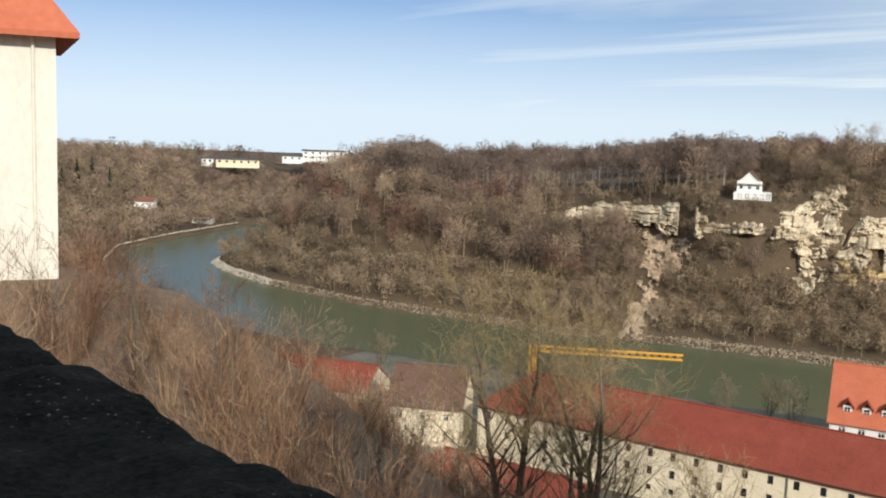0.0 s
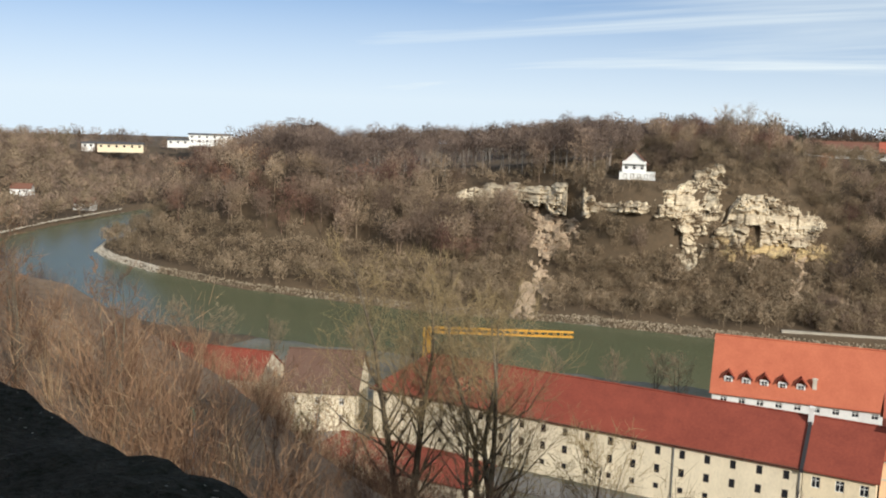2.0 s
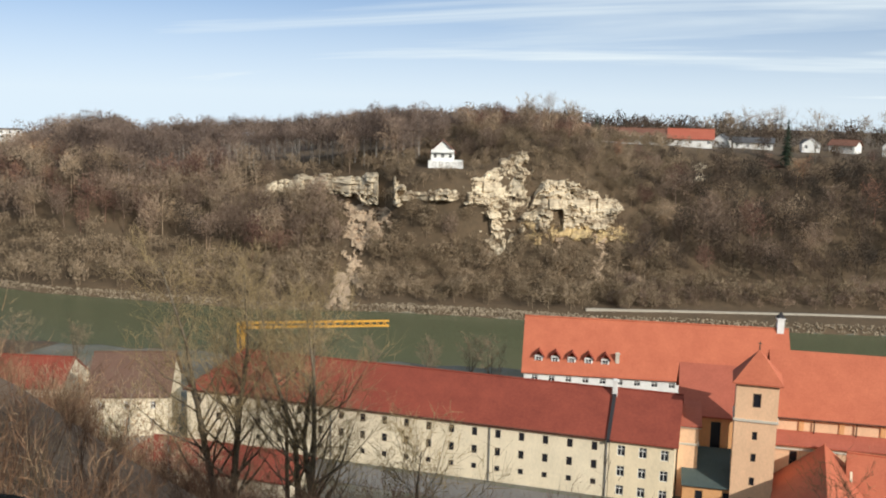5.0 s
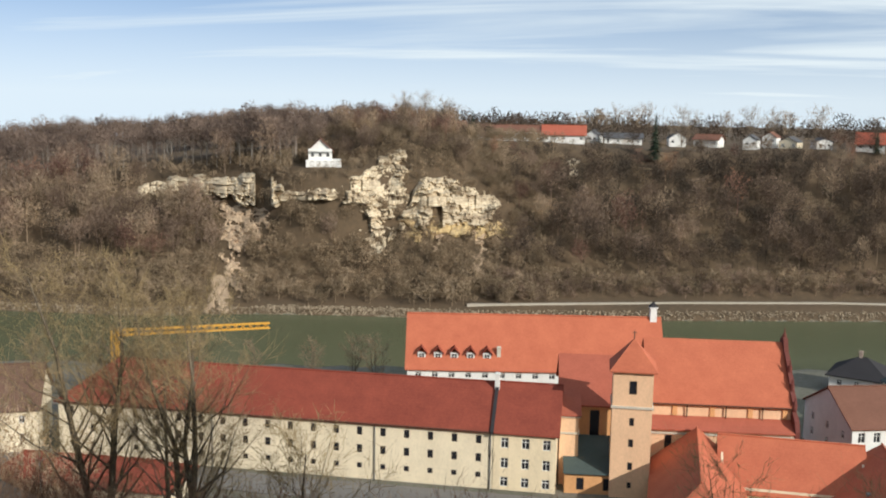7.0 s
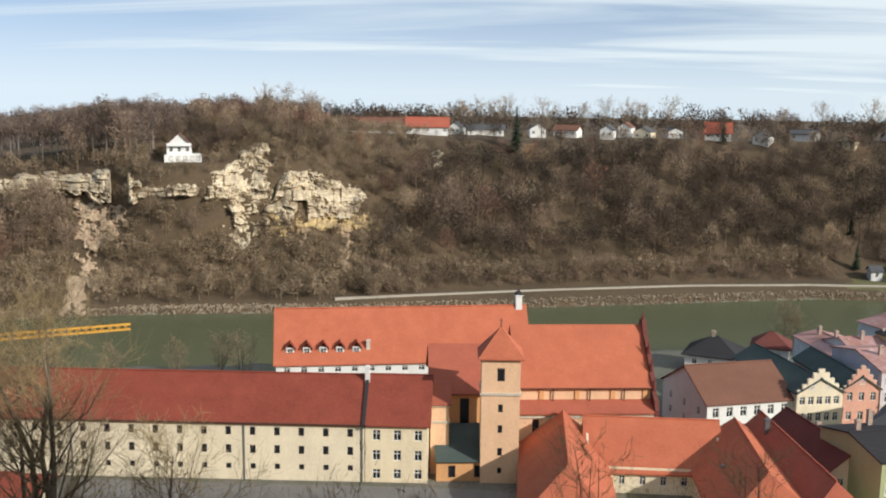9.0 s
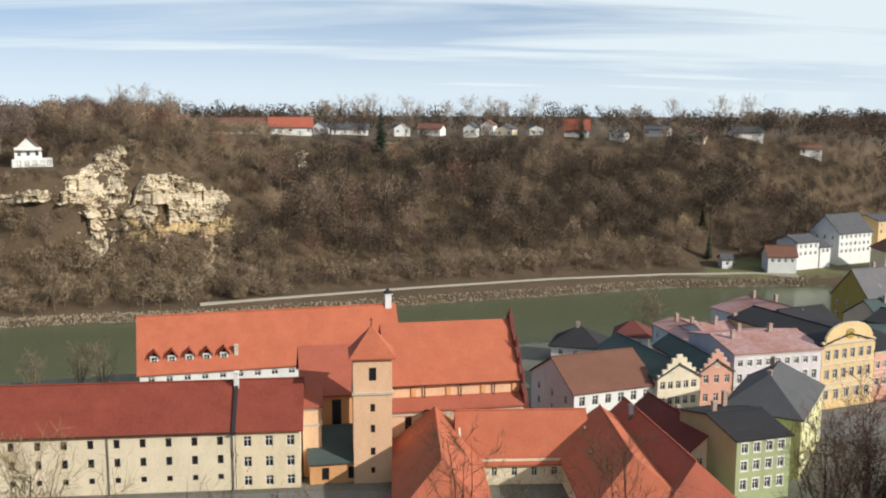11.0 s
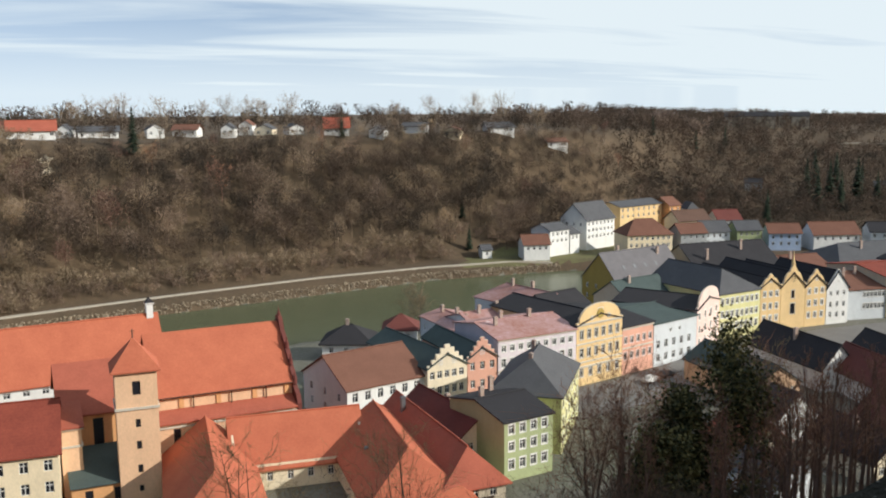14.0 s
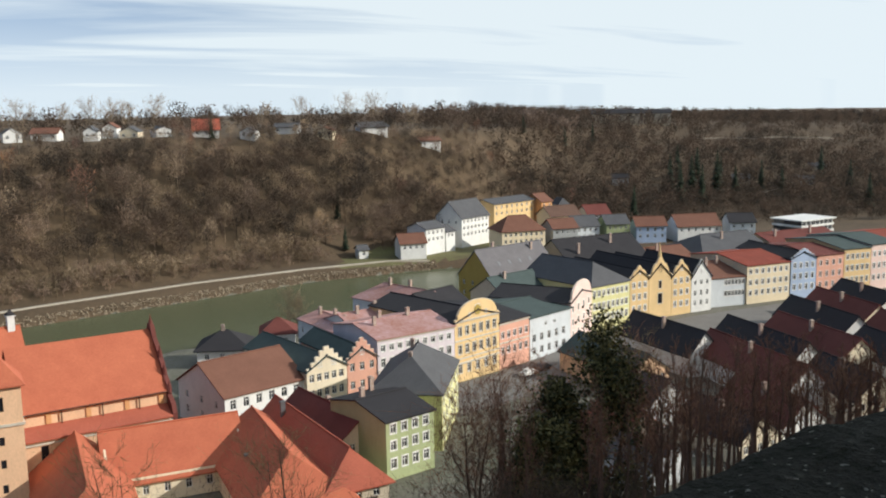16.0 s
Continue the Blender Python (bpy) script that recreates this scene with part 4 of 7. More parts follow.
house("town_house", (132.6, 202.4), (138.6, 203.2), 26, 4.5, 15.0, 17.0, YELLOW, DARK_T, "yellow house with curved gable", "house", axis="v", gable="curve", rise=3.2, spec=[(13.2, 0.8, 1.3, 3, 1.2, 4.9), (10.2, 0.8, 1.4, 3, 1.2, 4.9), (7.2, 0.8, 1.4, 3, 1.2, 4.9)], surround=WHITE, gable_spec=((3.0, 0.9, 0.7, 1.0),), group=ROW)
ch2 = house("chapel", (138.7, 203.2), (146.0, 204.0), 26, 4.5, 14.6, 18.0, YELLOW, DARK_T, "yellow chapel front with tall curved gable and spire", "chapel", axis="v", gable="curve", rise=5.4, spec=[(12.6, 0.9, 1.9, 1, 3.65, 3.65), (9.0, 1.4, 2.6, 1, 3.65, 3.65)], style="dark", surround=STONE_TRIM, gable_spec=((3.65, 1.2, 0.8, 1.3),), group=ROW)
part("spire", mesh("spire", *joined(tube((3.65, 0.3, 15.2), (3.65, 0.3, 16.6), 0.5, 0.35, 8), tube((3.65, 0.3, 16.6), (3.65, 0.3, 19.0), 0.25, 0.02, 8)), YELLOW), ch2)
house("town_house", (146.1, 204.0), (152.6, 204.8), 26, 4.5, 14.2, 17.0, YELLOW, DARK_T, "yellow house with curved gable", "house", axis="v", gable="curve", rise=4.2, spec=[(12.9, 0.85, 1.3, 3, 1.2, 5.3), (9.9, 0.85, 1.4, 3, 1.2, 5.3), (6.9, 0.85, 1.4, 3, 1.2, 5.3)], surround=WHITE, gable_spec=((3.25, 1.2, 0.7, 1.0),), group=ROW)
house("town_house", (152.8, 204.8), (159.5, 205.4), 22, 4.5, 13.2, 17.5, WHITE, DARK_T, "white house with pointed gable", "house", axis="v", gable="point", rise=4.6, spec=[(11.8, 0.8, 1.2, 3, 1.3, 5.4), (9.0, 0.8, 1.4, 3, 1.3, 5.4), (6.4, 0.8, 1.4, 3, 1.3, 5.4)], gable_spec=((3.3, 1.0, 0.7, 1.0),), group=ROW)
house("town_house", (159.7, 207.5), (171.8, 206.8), 22, 4.5, 11.9, 14.5, BLUE, BROWN_T, "grey-blue house with brown roof", "house", spec=[(10.4, 0.9, 1.3, 6, 6.0, 11.4), (7.4, 0.9, 1.4, 6, 6.0, 11.4)], surround=WHITE, chimneys=((2, 6, 13.6), (5, 8, 14.3), (9, 9, 14.3)), group=ROW)
house("town_house", (172.0, 206.4), (186.8, 206.8), 24, 4.5, 14.6, 16.4, CREAM, RED_OLD, "cream-yellow town house with red roof", "house", spec=[(12.8, 0.9, 1.3, 7, 1.2, 13.6), (9.8, 0.9, 1.4, 7, 1.2, 13.6), (7.0, 0.9, 1.4, 7, 1.2, 13.6)], surround=WHITE, group=ROW)
house("town_house", (187.0, 206.6), (195.4, 206.2), 24, 4.5, 15.2, 17.0, SKYBLUE, DARK_T, "light blue house with stepped front", "house", axis="v", gable="step", rise=2.6, spec=[(13.2, 0.85, 1.4, 4, 1.2, 7.2), (10.2, 0.85, 1.5, 4, 1.2, 7.2), (7.2, 0.85, 1.5, 4, 1.2, 7.2)], surround=WHITE, group=ROW)
house("town_house", (195.6, 206.2), (205.4, 206.4), 24, 4.5, 15.6, 17.0, PINK, MAROON_T, "red-pink town house with maroon roof", "house", spec=[(13.3, 0.9, 1.4, 4, 1.4, 8.4), (10.2, 0.9, 1.5, 4, 1.4, 8.4), (7.2, 0.9, 1.5, 4, 1.4, 8.4)], surround=ROSE, group=ROW)
house("town_house", (205.6, 206.4), (215.2, 206.2), 24, 4.5, 16.6, 18.2, YELLOW, GREEN_T, "warm yellow town house with green roof", "house", spec=[(14.2, 0.9, 1.4, 5, 1.2, 8.4), (11.0, 0.9, 1.5, 5, 1.2, 8.4), (7.6, 0.9, 1.5, 5, 1.2, 8.4)], surround=WHITE, group=ROW)
house("town_house", (215.4, 206.2), (226.0, 206.8), 24, 4.5, 17.2, 18.8, ROSE, GREEN_T, "rose town house with green roof", "house", spec=[(14.4, 0.9, 1.4, 5, 1.2, 9.4), (11.0, 0.9, 1.5, 5, 1.2, 9.4), (7.6, 0.9, 1.5, 5, 1.2, 9.4)], surround=WHITE, group=ROW)
house("town_house", (226.2, 206.8), (240.0, 208.0), 24, 4.5, 17.0, 18.8, CREAM, RED_OLD, "cream town house with old red roof", "house", spec=[(14.4, 0.9, 1.4, 6, 1.2, 12), (11.0, 0.9, 1.5, 6, 1.2, 12)], surround=WHITE, group=ROW)

# ---- houses by the river and behind the row ----
BACK = "houses behind the square"
house("river_house", (27.2, 206.6), (37.6, 203.4), 10, 4, 8.2, 11.2, WHITE, DARK_T, "small white river house with dark hipped roof", "house", h0=4.6, h1=4.6, spec=[(6.5, 1, 1.2, 3, 2, 8.5)], chimneys=((5, 5, 10.6),), over=0.7)
house("river_house", (42.6, 214.6), (50.0, 212.8), 8, 4, 8.4, 11.0, WHITE, MAROON_T, "small white house with maroon pyramid roof", "house", h0=3.4, h1=3.4, spec=[(6.5, 1, 1.2, 2, 2, 5.5)], over=0.6)
house("back_house", (49.4, 206.7), (53.4, 188.3), 10, 4, 12.8, 14.0, BLUE, ROSE_T, "white rear building with rose sheet roof", "house", spec=[(10.6, 0.9, 1.3, 5, 2, 16.5), (7.6, 0.9, 1.3, 5, 2, 16.5)], chimneys=((3, 4, 13.6), (8, 5, 13.8), (14, 4, 13.6)), group=BACK)
house("back_house", (56.6, 188.6), (70.5, 192.0), 12, 4, 13.8, 15.6, WHITE, ROSE_T, "rear wing with patched rusty sheet roof", "house", spec=[], chimneys=((4, 5, 15.2), (9, 6, 15.4)), group=BACK)
house("back_house", (67.0, 223.0), (75.0, 204.0), 15, 4, 13.0, 15.8, BLUE, ROSE_T, "pale rear building with rusty sheet roof", "house", h0=3, spec=[(10.6, 0.9, 1.3, 5, 2, 18)], chimneys=((6, 7, 15.6), (12, 8, 15.6)), group=BACK)
house("back_house", (78.5, 199.5), (90.0, 204.5), 12, 4, 13.0, 16.2, SAND, DARK_T, "rear building with dark roof", "house", spec=[], group=BACK)
slate = house("back_house", (106.5, 227.2), (130.0, 235.6), 13, 4, 13.2, 20.2, OCHRE, SLATE_T, "ochre building with big grey slate roof and skylights", "house", spec=[(11.2, 0.9, 1.2, 7, 3, 23), (8.4, 0.9, 1.2, 7, 3, 23)], left=[(11.2, 0.9, 1.2, 4, 2, 12), (8.4, 0.9, 1.2, 4, 2, 12)], chimneys=((20, 5, 18.5), (8, 8, 19.5)), group=BACK)
for u in (5.0, 9.0, 13.0, 17.0):
    part("skylight", mesh("skylight", *slab([[(u, 2.4, 11.96), (u + 0.7, 2.4, 11.96), (u + 0.7, 3.2, 12.82), (u, 3.2, 12.82)]], 0.25), METAL), slate)
house("back_house", (101.0, 208.5), (116.0, 214.0), 12, 4, 12.4, 16.4, SAND, GREEN_T, "rear house with green-grey sheet roof", "house", spec=[], chimneys=((5, 5, 15.6),), group=BACK)
house("back_house", (133.0, 231.0), (160.0, 233.0), 22, 4, 13.2, 20.0, SAND, DARK_T, "rear house with steep black roof", "house", spec=[], chimneys=((5, 5, 17.5), (18, 8, 19)), group=BACK)
house("back_house", (161.0, 231.0), (176.0, 231.5), 20, 4, 11.5, 15.5, SAND, BROWN_T, "rear house with brown roof", "house", spec=[], chimneys=((5, 8, 15.0),), group=BACK)
house("back_house", (178.0, 233.0), (205.0, 235.0), 22, 4, 12.5, 17.5, SAND, GREY_T, "rear house with grey-brown roof", "house", h0=8, spec=[], chimneys=((14, 8, 16.5),), group=BACK)
house("back_house", (207.0, 233.0), (236.0, 235.0), 22, 4, 13.0, 16.5, SAND, MAROON_T, "rear house with maroon roof", "house", spec=[], chimneys=((5, 8, 16.0), (20, 8, 16.0)), group=BACK)

# ---- the village across the river ----
VILLAGE = "houses across the river"


def zg(x, y):
    return float(height(x, y)[0])


def village_house(A, B, D, eave_h, rise, wall, roof, label, cols, rows, z0=None, **kw):
    z = zg((A[0] + B[0]) / 2, (A[1] + B[1]) / 2 + 2) if z0 is None else z0
    L = math.hypot(B[0] - A[0], B[1] - A[1])
    spec = [(z + eave_h - 1.5 - 2.5 * i, 1.0, 1.3, cols, 1.5, L - 1.5) for i in range(rows) if eave_h - 1.5 - 2.5 * i > 0.9]
    return house("village_house", A, B, D, z, z + eave_h, z + eave_h + rise, wall, roof, label, "house", spec=spec, group=VILLAGE, over=0.5, **kw)


village_house((146.5, 339.8), (161.5, 347.5), 13, 7.4, 6.0, WHITE, GREY_T, "pale cream inn with tall grey roof", 7, 3, 7.5, left=[(13, 1, 1.3, 3, 3, 10)])
village_house((155.0, 322.0), (172.5, 321.0), 13, 6.6, 5.0, CREAM, BROWN_T, "cream-yellow house with brown hipped roof", 8, 3, 4.6, h0=5, h1=5)
village_house((166.0, 352.0), (189.0, 361.6), 12, 6.0, 1.6, YELLOW, GREY_T, "yellow house with flat grey roof", 8, 2, 12.0)
village_house((191.0, 358.5), (197.0, 360.5), 10, 4.6, 3.0, ORANGE, BROWN_T, "small orange house with brown roof", 2, 1, 12.5)
village_house((116.5, 326.0), (126.0, 325.0), 9, 4.0, 3.0, WHITE, BROWN_T, "low white house with brown roof", 4, 2, 5.0)
village_house((128.0, 330.0), (137.0, 334.0), 10, 8.0, 2.0, WHITE, GREY_T, "white house with grey roof by the river bank", 4, 2, 5.0)
village_house((137.5, 334.0), (142.0, 336.0), 8, 5.0, 2.0, WHITE, GREY_T, "small white house with grey roof", 2, 1, 6.0)
village_house((103.0, 333.0), (106.5, 333.0), 5, 3.4, 1.4, WHITE, GREY_T, "tiny white cottage at the edge of the wood", 1, 1)
village_house((176.0, 321.0), (186.0, 320.0), 11, 6.5, 3.0, GREY, BROWN_T, "grey house with brown roof", 4, 2, 4.6)
village_house((188.0, 325.0), (198.0, 324.0), 11, 6.0, 3.5, BLUE, GREY_T, "pale blue-grey house with grey roof", 4, 2, 4.6)
village_house((200.0, 322.0), (209.0, 320.0), 11, 6.5, 3.0, GREEN, GREY_T, "pale green house with grey roof", 4, 2, 4.6)
village_house((211.0, 318.0), (222.0, 314.0), 11, 5.5, 3.0, SKYBLUE, BROWN_T, "bluish house with brown roof", 4, 2, 4.6)
village_house((186.0, 341.0), (200.0, 342.0), 11, 6.0, 3.5, CREAM, SHADE_BROWN_T, "cream house with brown roof", 5, 2, 7.0)
village_house((226.0, 312.0), (243.0, 308.0), 12, 5.0, 4.0, WHITE, BROWN_T, "white house with long brown roof", 6, 1, 4.6)
village_house((206.0, 346.0), (216.0, 345.0), 11, 5.0, 3.5, GREY, MAROON_T, "grey house with maroon roof", 4, 2, 7.0)
village_house((246.0, 306.0), (255.0, 302.0), 12, 6.0, 3.0, BLUE, DARK_T, "pale blue house with dark roof", 3, 2, 4.6)


def modern_block():
    root = new("office_block")
    root.matrix_basis = Matrix.Translation((265, 288, 4)) @ Matrix.Rotation(radians(9), 4, "Z")
    for k in range(3):
        z = k * 2.5
        part("floor_slab", mesh("floor_slab", *box(0, 19, 0, 14, z, z + 0.8), WHITE), root)
        part("window_band", mesh("window_band", *box(0.4, 18.6, 0.4, 13.6, z + 0.804, z + 2.496), PANE), root)
        for i in range(8):
            part("mullion", mesh("mullion", *box(0.4 + i * 2.55, 0.6 + i * 2.55, 0.25, 0.396, z + 0.804, z + 2.496), WHITE), root)
    part("roof_slab", mesh("roof_slab", *box(-0.6, 19.6, -0.6, 14.6, 7.504, 7.9), WHITE), root)
    tagged(root, "white flat-roofed office block with dark window bands", "office")


modern_block()


def chapel_on_hill(x, y):
    z = zg(x, y)
    root = new("hill_chapel")
    root.matrix_basis = Matrix.Translation((x, y, z))
    part("wall", mesh("wall", *box(-2.6, 2.6, -2.6, 5, -2, 6.5), WHITE), root)
    part("roof", mesh("roof", *slab([[(-3, -3, 6.5), (3, -3, 6.5), (0, -1.5, 9.4)], [(3, -3, 6.5), (3, 5.4, 6.5), (0, 3.9, 9.4), (0, -1.5, 9.4)], [(3, 5.4, 6.5), (-3, 5.4, 6.5), (0, 3.9, 9.4)], [(-3, 5.4, 6.5), (-3, -3, 6.5), (0, -1.5, 9.4), (0, 3.9, 9.4)]], 0.2), GREY_T), root)
    for zz in (1.5, 4.0):
        part("window", window_meshes(0.9, 1.3, "dark")[0], root, at=Matrix.Translation((-0.45, -2.66, zz)))
    tagged(root, "small white hill chapel with grey roof", "chapel")


chapel_on_hill(219, 392)

# ---- houses on the plateau and far side ----
PLATEAU = "houses on the plateau"


def rim_house(az, r, L, D, eave, rise, wall, roof, label, cols=3, dz=0.0, turn=0.0, rows=1, z=None, axis="u"):
    a = radians(az)
    x, y = r * math.sin(a), r * math.cos(a)
    z0 = (zg(x, y) if z is None else z) + dz
    t = -a + radians(turn)
    dx, dy = math.cos(t) * L / 2, math.sin(t) * L / 2
    spec = [(z0 + eave - 1.4 - 2.6 * i, 1.1, 1.2, cols, 1.4, L - 1.4) for i in range(rows)]
    return house("plateau_house", (x - dx, y - dy), (x + dx, y + dy), D, z0, z0 + eave, z0 + eave + rise, wall, roof, label, "house", spec=spec, group=PLATEAU, over=0.7 if axis == "u" else 0.3, axis=axis)


rim_house(-7.9, 378, 16, 11, 3.4, 3.4, WHITE, RED_T, "white farmhouse with bright red roof on the plateau rim", 3)
rim_house(-11.0, 380, 25, 10, 3.0, 2.2, WHITE, BROWN_T, "long low white house with brown roof", 5, dz=0.8)
rim_house(-14.3, 396, 9, 9, 3.4, 2.6, WHITE, BROWN_T, "white house with brown roof", 3)
rim_house(-4.5, 392, 14.5, 9, 2.6, 1.6, WHITE, GREY_T, "long low white house with flat grey roof", 4)
for az, r, L, eave, wl_, rf in ((-6.3, 398, 5, 2.6, WHITE, GREY_T), (-1.45, 392, 6.4, 2.9, WHITE, GREY_T), (0.1, 401, 9.5, 2.4, WHITE, BROWN_T), (2.5, 390, 5.2, 3.2, WHITE, GREY_T), (3.5, 404, 5.4, 3.6, WHITE, BROWN_T), (4.5, 396, 6.8, 1.9, CREAM2, GREY_T),
                                (6.4, 408, 6.0, 2.4, WHITE, GREY_T), (11.0, 402, 6.0, 3.0, WHITE, GREY_T), (13.2, 425, 10, 2.6, WHITE, GREY_T), (15.4, 414, 7, 3.0, CREAM, BROWN_T), (18.3, 430, 12, 2.6, WHITE, GREY_T), (21.6, 440, 9, 3.2, WHITE, BROWN_T)):
    rim_house(az, r, L, 9, eave, 1.4 + (az * 5) % 1.0, wl_, rf, "small white gabled house among trees on the plateau rim", 2, dz=0.6, turn=(az * 37) % 40 - 20, axis="v" if L < 9 else "u")
rim_house(8.7, 402, 10, 9, 3.2, 3.8, WHITE, RED_T, "white house with red roof at the rim", 3)
for az, r, L in ((32.3, 760, 36), (34.6, 800, 22), (27.3, 760, 16)):
    rim_house(az, r, L, 14, 6.0, 3.0, SAND, DARK_T, "dark-roofed house on the far skyline", 4, z=60 - r * math.tan(radians(1.05)) - 5.0)


def white_villa():
    """The white three-storeyed villa with balconies above the cliff."""
    root = house("villa", (-124.4, 296.2), (-117.3, 299.1), 10, 40.7, 45.9, 49.9, WHITE, BROWN_T, "white villa with balconies and broad gable above the cliff", "villa", axis="v", over=0.7,
                 spec=[(44.6, 1.1, 1.5, 3, 1.3, 6.3)], right=[(43.0, 1, 1.3, 3, 2, 9)], left=[(43.0, 1, 1.3, 3, 2, 9)])
    for u, w in ((3.2, 1.2),):
        part("window", window_meshes(w, 1.4, "white")[0], root, at=Matrix.Translation((u, -0.09, 6.2)))
    base = part("ground_floor", mesh("ground_floor", *box(-0.8, 10.6, -2.6, -0.006, -2.0, 2.3), WHITE), root)
    for u in (0.6, 2.8, 5.0, 7.2, 9.0):
        part("window", window_meshes(1.0, 1.4, "dark")[0], base, at=Matrix.Translation((u, -2.68, 0.5)))
    part("terrace_roof", mesh("terrace_roof", *box(7.4, 10.6, 0.0, 7.0, -2.0, 2.3), WHITE), base)
    for z in (2.31, 5.0):
        b = part("balcony", mesh("balcony", *box(0.0, 7.6, -1.3, -0.008, z, z + 0.2), WHITE), root)
        part("railing", mesh("railing", *box(0.0, 7.6, -1.3, -1.2, z + 0.204, z + 0.9), WHITE), b)


white_villa()


def far_block(name, az, r, L, D, z, floors, wall, label):
    a = radians(az)
    root = new(name)
    root.matrix_basis = Matrix.Translation((r * math.sin(a), r * math.cos(a), z)) @ Matrix.Rotation(-a, 4, "Z")
    H = floors * 3.3
    facade(root, L, -2.5, H, [(1.8 + 3.3 * i, 1.6, 1.5, max(2, int(L / 5)), 2.5, L - 2.5) for i in range(floors)], wall, Matrix.Translation((-L / 2, 0, 0)), style="dark")
    part("body", mesh("body", *box(-L / 2, L / 2, 0.25, D, -2.5, H - 0.01), wall), root)
    part("roof", mesh("roof", *box(-L / 2 - 0.8, L / 2 + 0.8, -0.8, D + 0.8, H, H + 0.7), GREY_T), root)
    tagged(root, label, "block", "far town blocks")


far_block("clinic", -46.6, 800, 34, 20, 29.6, 2, WHITE, "white flat-roofed clinic on the far skyline")
far_block("clinic", -44.25, 795, 30, 18, 28.4, 1, WHITE, "low white clinic wing on the far skyline")
far_block("clinic", -48.4, 790, 16, 18, 28.6, 1, WHITE, "low white clinic wing on the far skyline")
far_block("apartment_block", -51.5, 730, 31, 16, 27.0, 1, CREAM, "cream apartment block on the far skyline")
far_block("apartment_block", -53.2, 760, 9, 14, 26.0, 1, WHITE, "pale apartment block on the far skyline")
for az, r, lab in ((-53.5, 548, "white riverside hut with brown roof"), (-56.7, 575, "white hut on the wooded slope")):
    a = radians(az)
    x, y = r * math.sin(a), r * math.cos(a)
    zz = zg(x, y)
    house("hut", (x - 4.5, y - 3), (x + 3.5, y + 4), 8, zz, zz + 4.0, zz + 6.5, WHITE, BROWN_T, lab, "hut", spec=[(zz + 2.2, 1, 1.2, 3, 2, 8)])

# ---- houses on the left, before the river ----
house("riverside_house", (-112.6, 123.2), (-101.2, 129.4), 14, 4, 11.4, 17.0, CREAM2, SHADE_BROWN_T, "pale house with brown roof behind the bare trees", "house", spec=[(9.6, 0.9, 1.3, 3, 2, 10.5), (6.6, 0.9, 1.3, 3, 2, 10.5)], over=0.5)
house("shed", (-96.0, 111.0), (-69.0, 114.0), 10, 5, 7.2, 9.6, SAND, RED_OLD, "low shed with weathered red roof among bushes", "shed", h0=3, h1=3, over=0.5)
house("riverside_house", (-150.0, 126.0), (-128.0, 133.0), 12, 4, 8.0, 12.2, SAND, RED_OLD, "sand-coloured house with red roof half hidden by bushes", "house", spec=[(6.4, 0.9, 1.2, 5, 2, 20)])
house("riverside_house", (-128.0, 112.0), (-112.0, 118.0), 10, 4, 7.0, 10.5, SAND, RED_OLD, "low red-roofed house half hidden by bushes", "house")


def crane():
    root = new("tower_crane")
    root.matrix_basis = Matrix.Translation((-97.3, 145.8, 3.5))
    d = Vector((22.8, 13.8, 0)).normalized()
    def lattice(p, q, w, n, side):
        p, q = Vector(p), Vector(q)
        run = (q - p).normalized()
        up = run.cross(side).normalized()
        out = []
        cs = [(side * a + up * b) * w / 2 for a, b in ((1, 1), (-1, 1), (-1, -1), (1, -1))]
        for c in cs:
            out.append(tube(p + c, q + c, 0.12, 0.12, 4))
        for i in range(n):
            a, b = p + (q - p) * (i / n), p + (q - p) * ((i + 1) / n)
            for j in range(4):
                out.append(tube(a + cs[j], b + cs[(j + 1) % 4], 0.07, 0.07, 3))
        return joined(*out)
    side = Vector((-d.y, d.x, 0))
    part("mast", mesh("mast", *lattice((0, 0, 0), (0, 0, 17.4), 1.3, 12, Vector((1, 0, 0))), CRANE_Y), root)
    part("jib", mesh("jib", *lattice((0, 0, 16.9), tuple(d * 26.5 + Vector((0, 0, 17.0))), 0.9, 20, side), CRANE_Y), root)
    part("base", mesh("base", *box(-2, 2, -2, 2, -0.5, 0.6), METAL), root)
    tagged(root, "yellow lattice tower crane with horizontal jib", "crane")


crane()
strip("hill_track", [(190, 340), (196, 352), (210, 374), (230, 396), (252, 416)], 3.0, 0.3, PATH_M, "pale track climbing behind the village", "path")
tagged(strip("courtyard", [(-105, 126), (-60, 127.5), (-14, 131.8), (2, 131)], 7.0, 0.12, ASPHALT, "grey courtyard strip before the convent wing", "pavement"), kind="structure")
tagged(strip("square", [(60, 160), (86, 168), (120, 186), (150, 193), (190, 196), (240, 197)], 15.0, 0.15, ASPHALT, "pale paved town square before the coloured houses", "square"), kind="structure")

# ---- castle: parapet before the camera, building on the left, walls behind ----


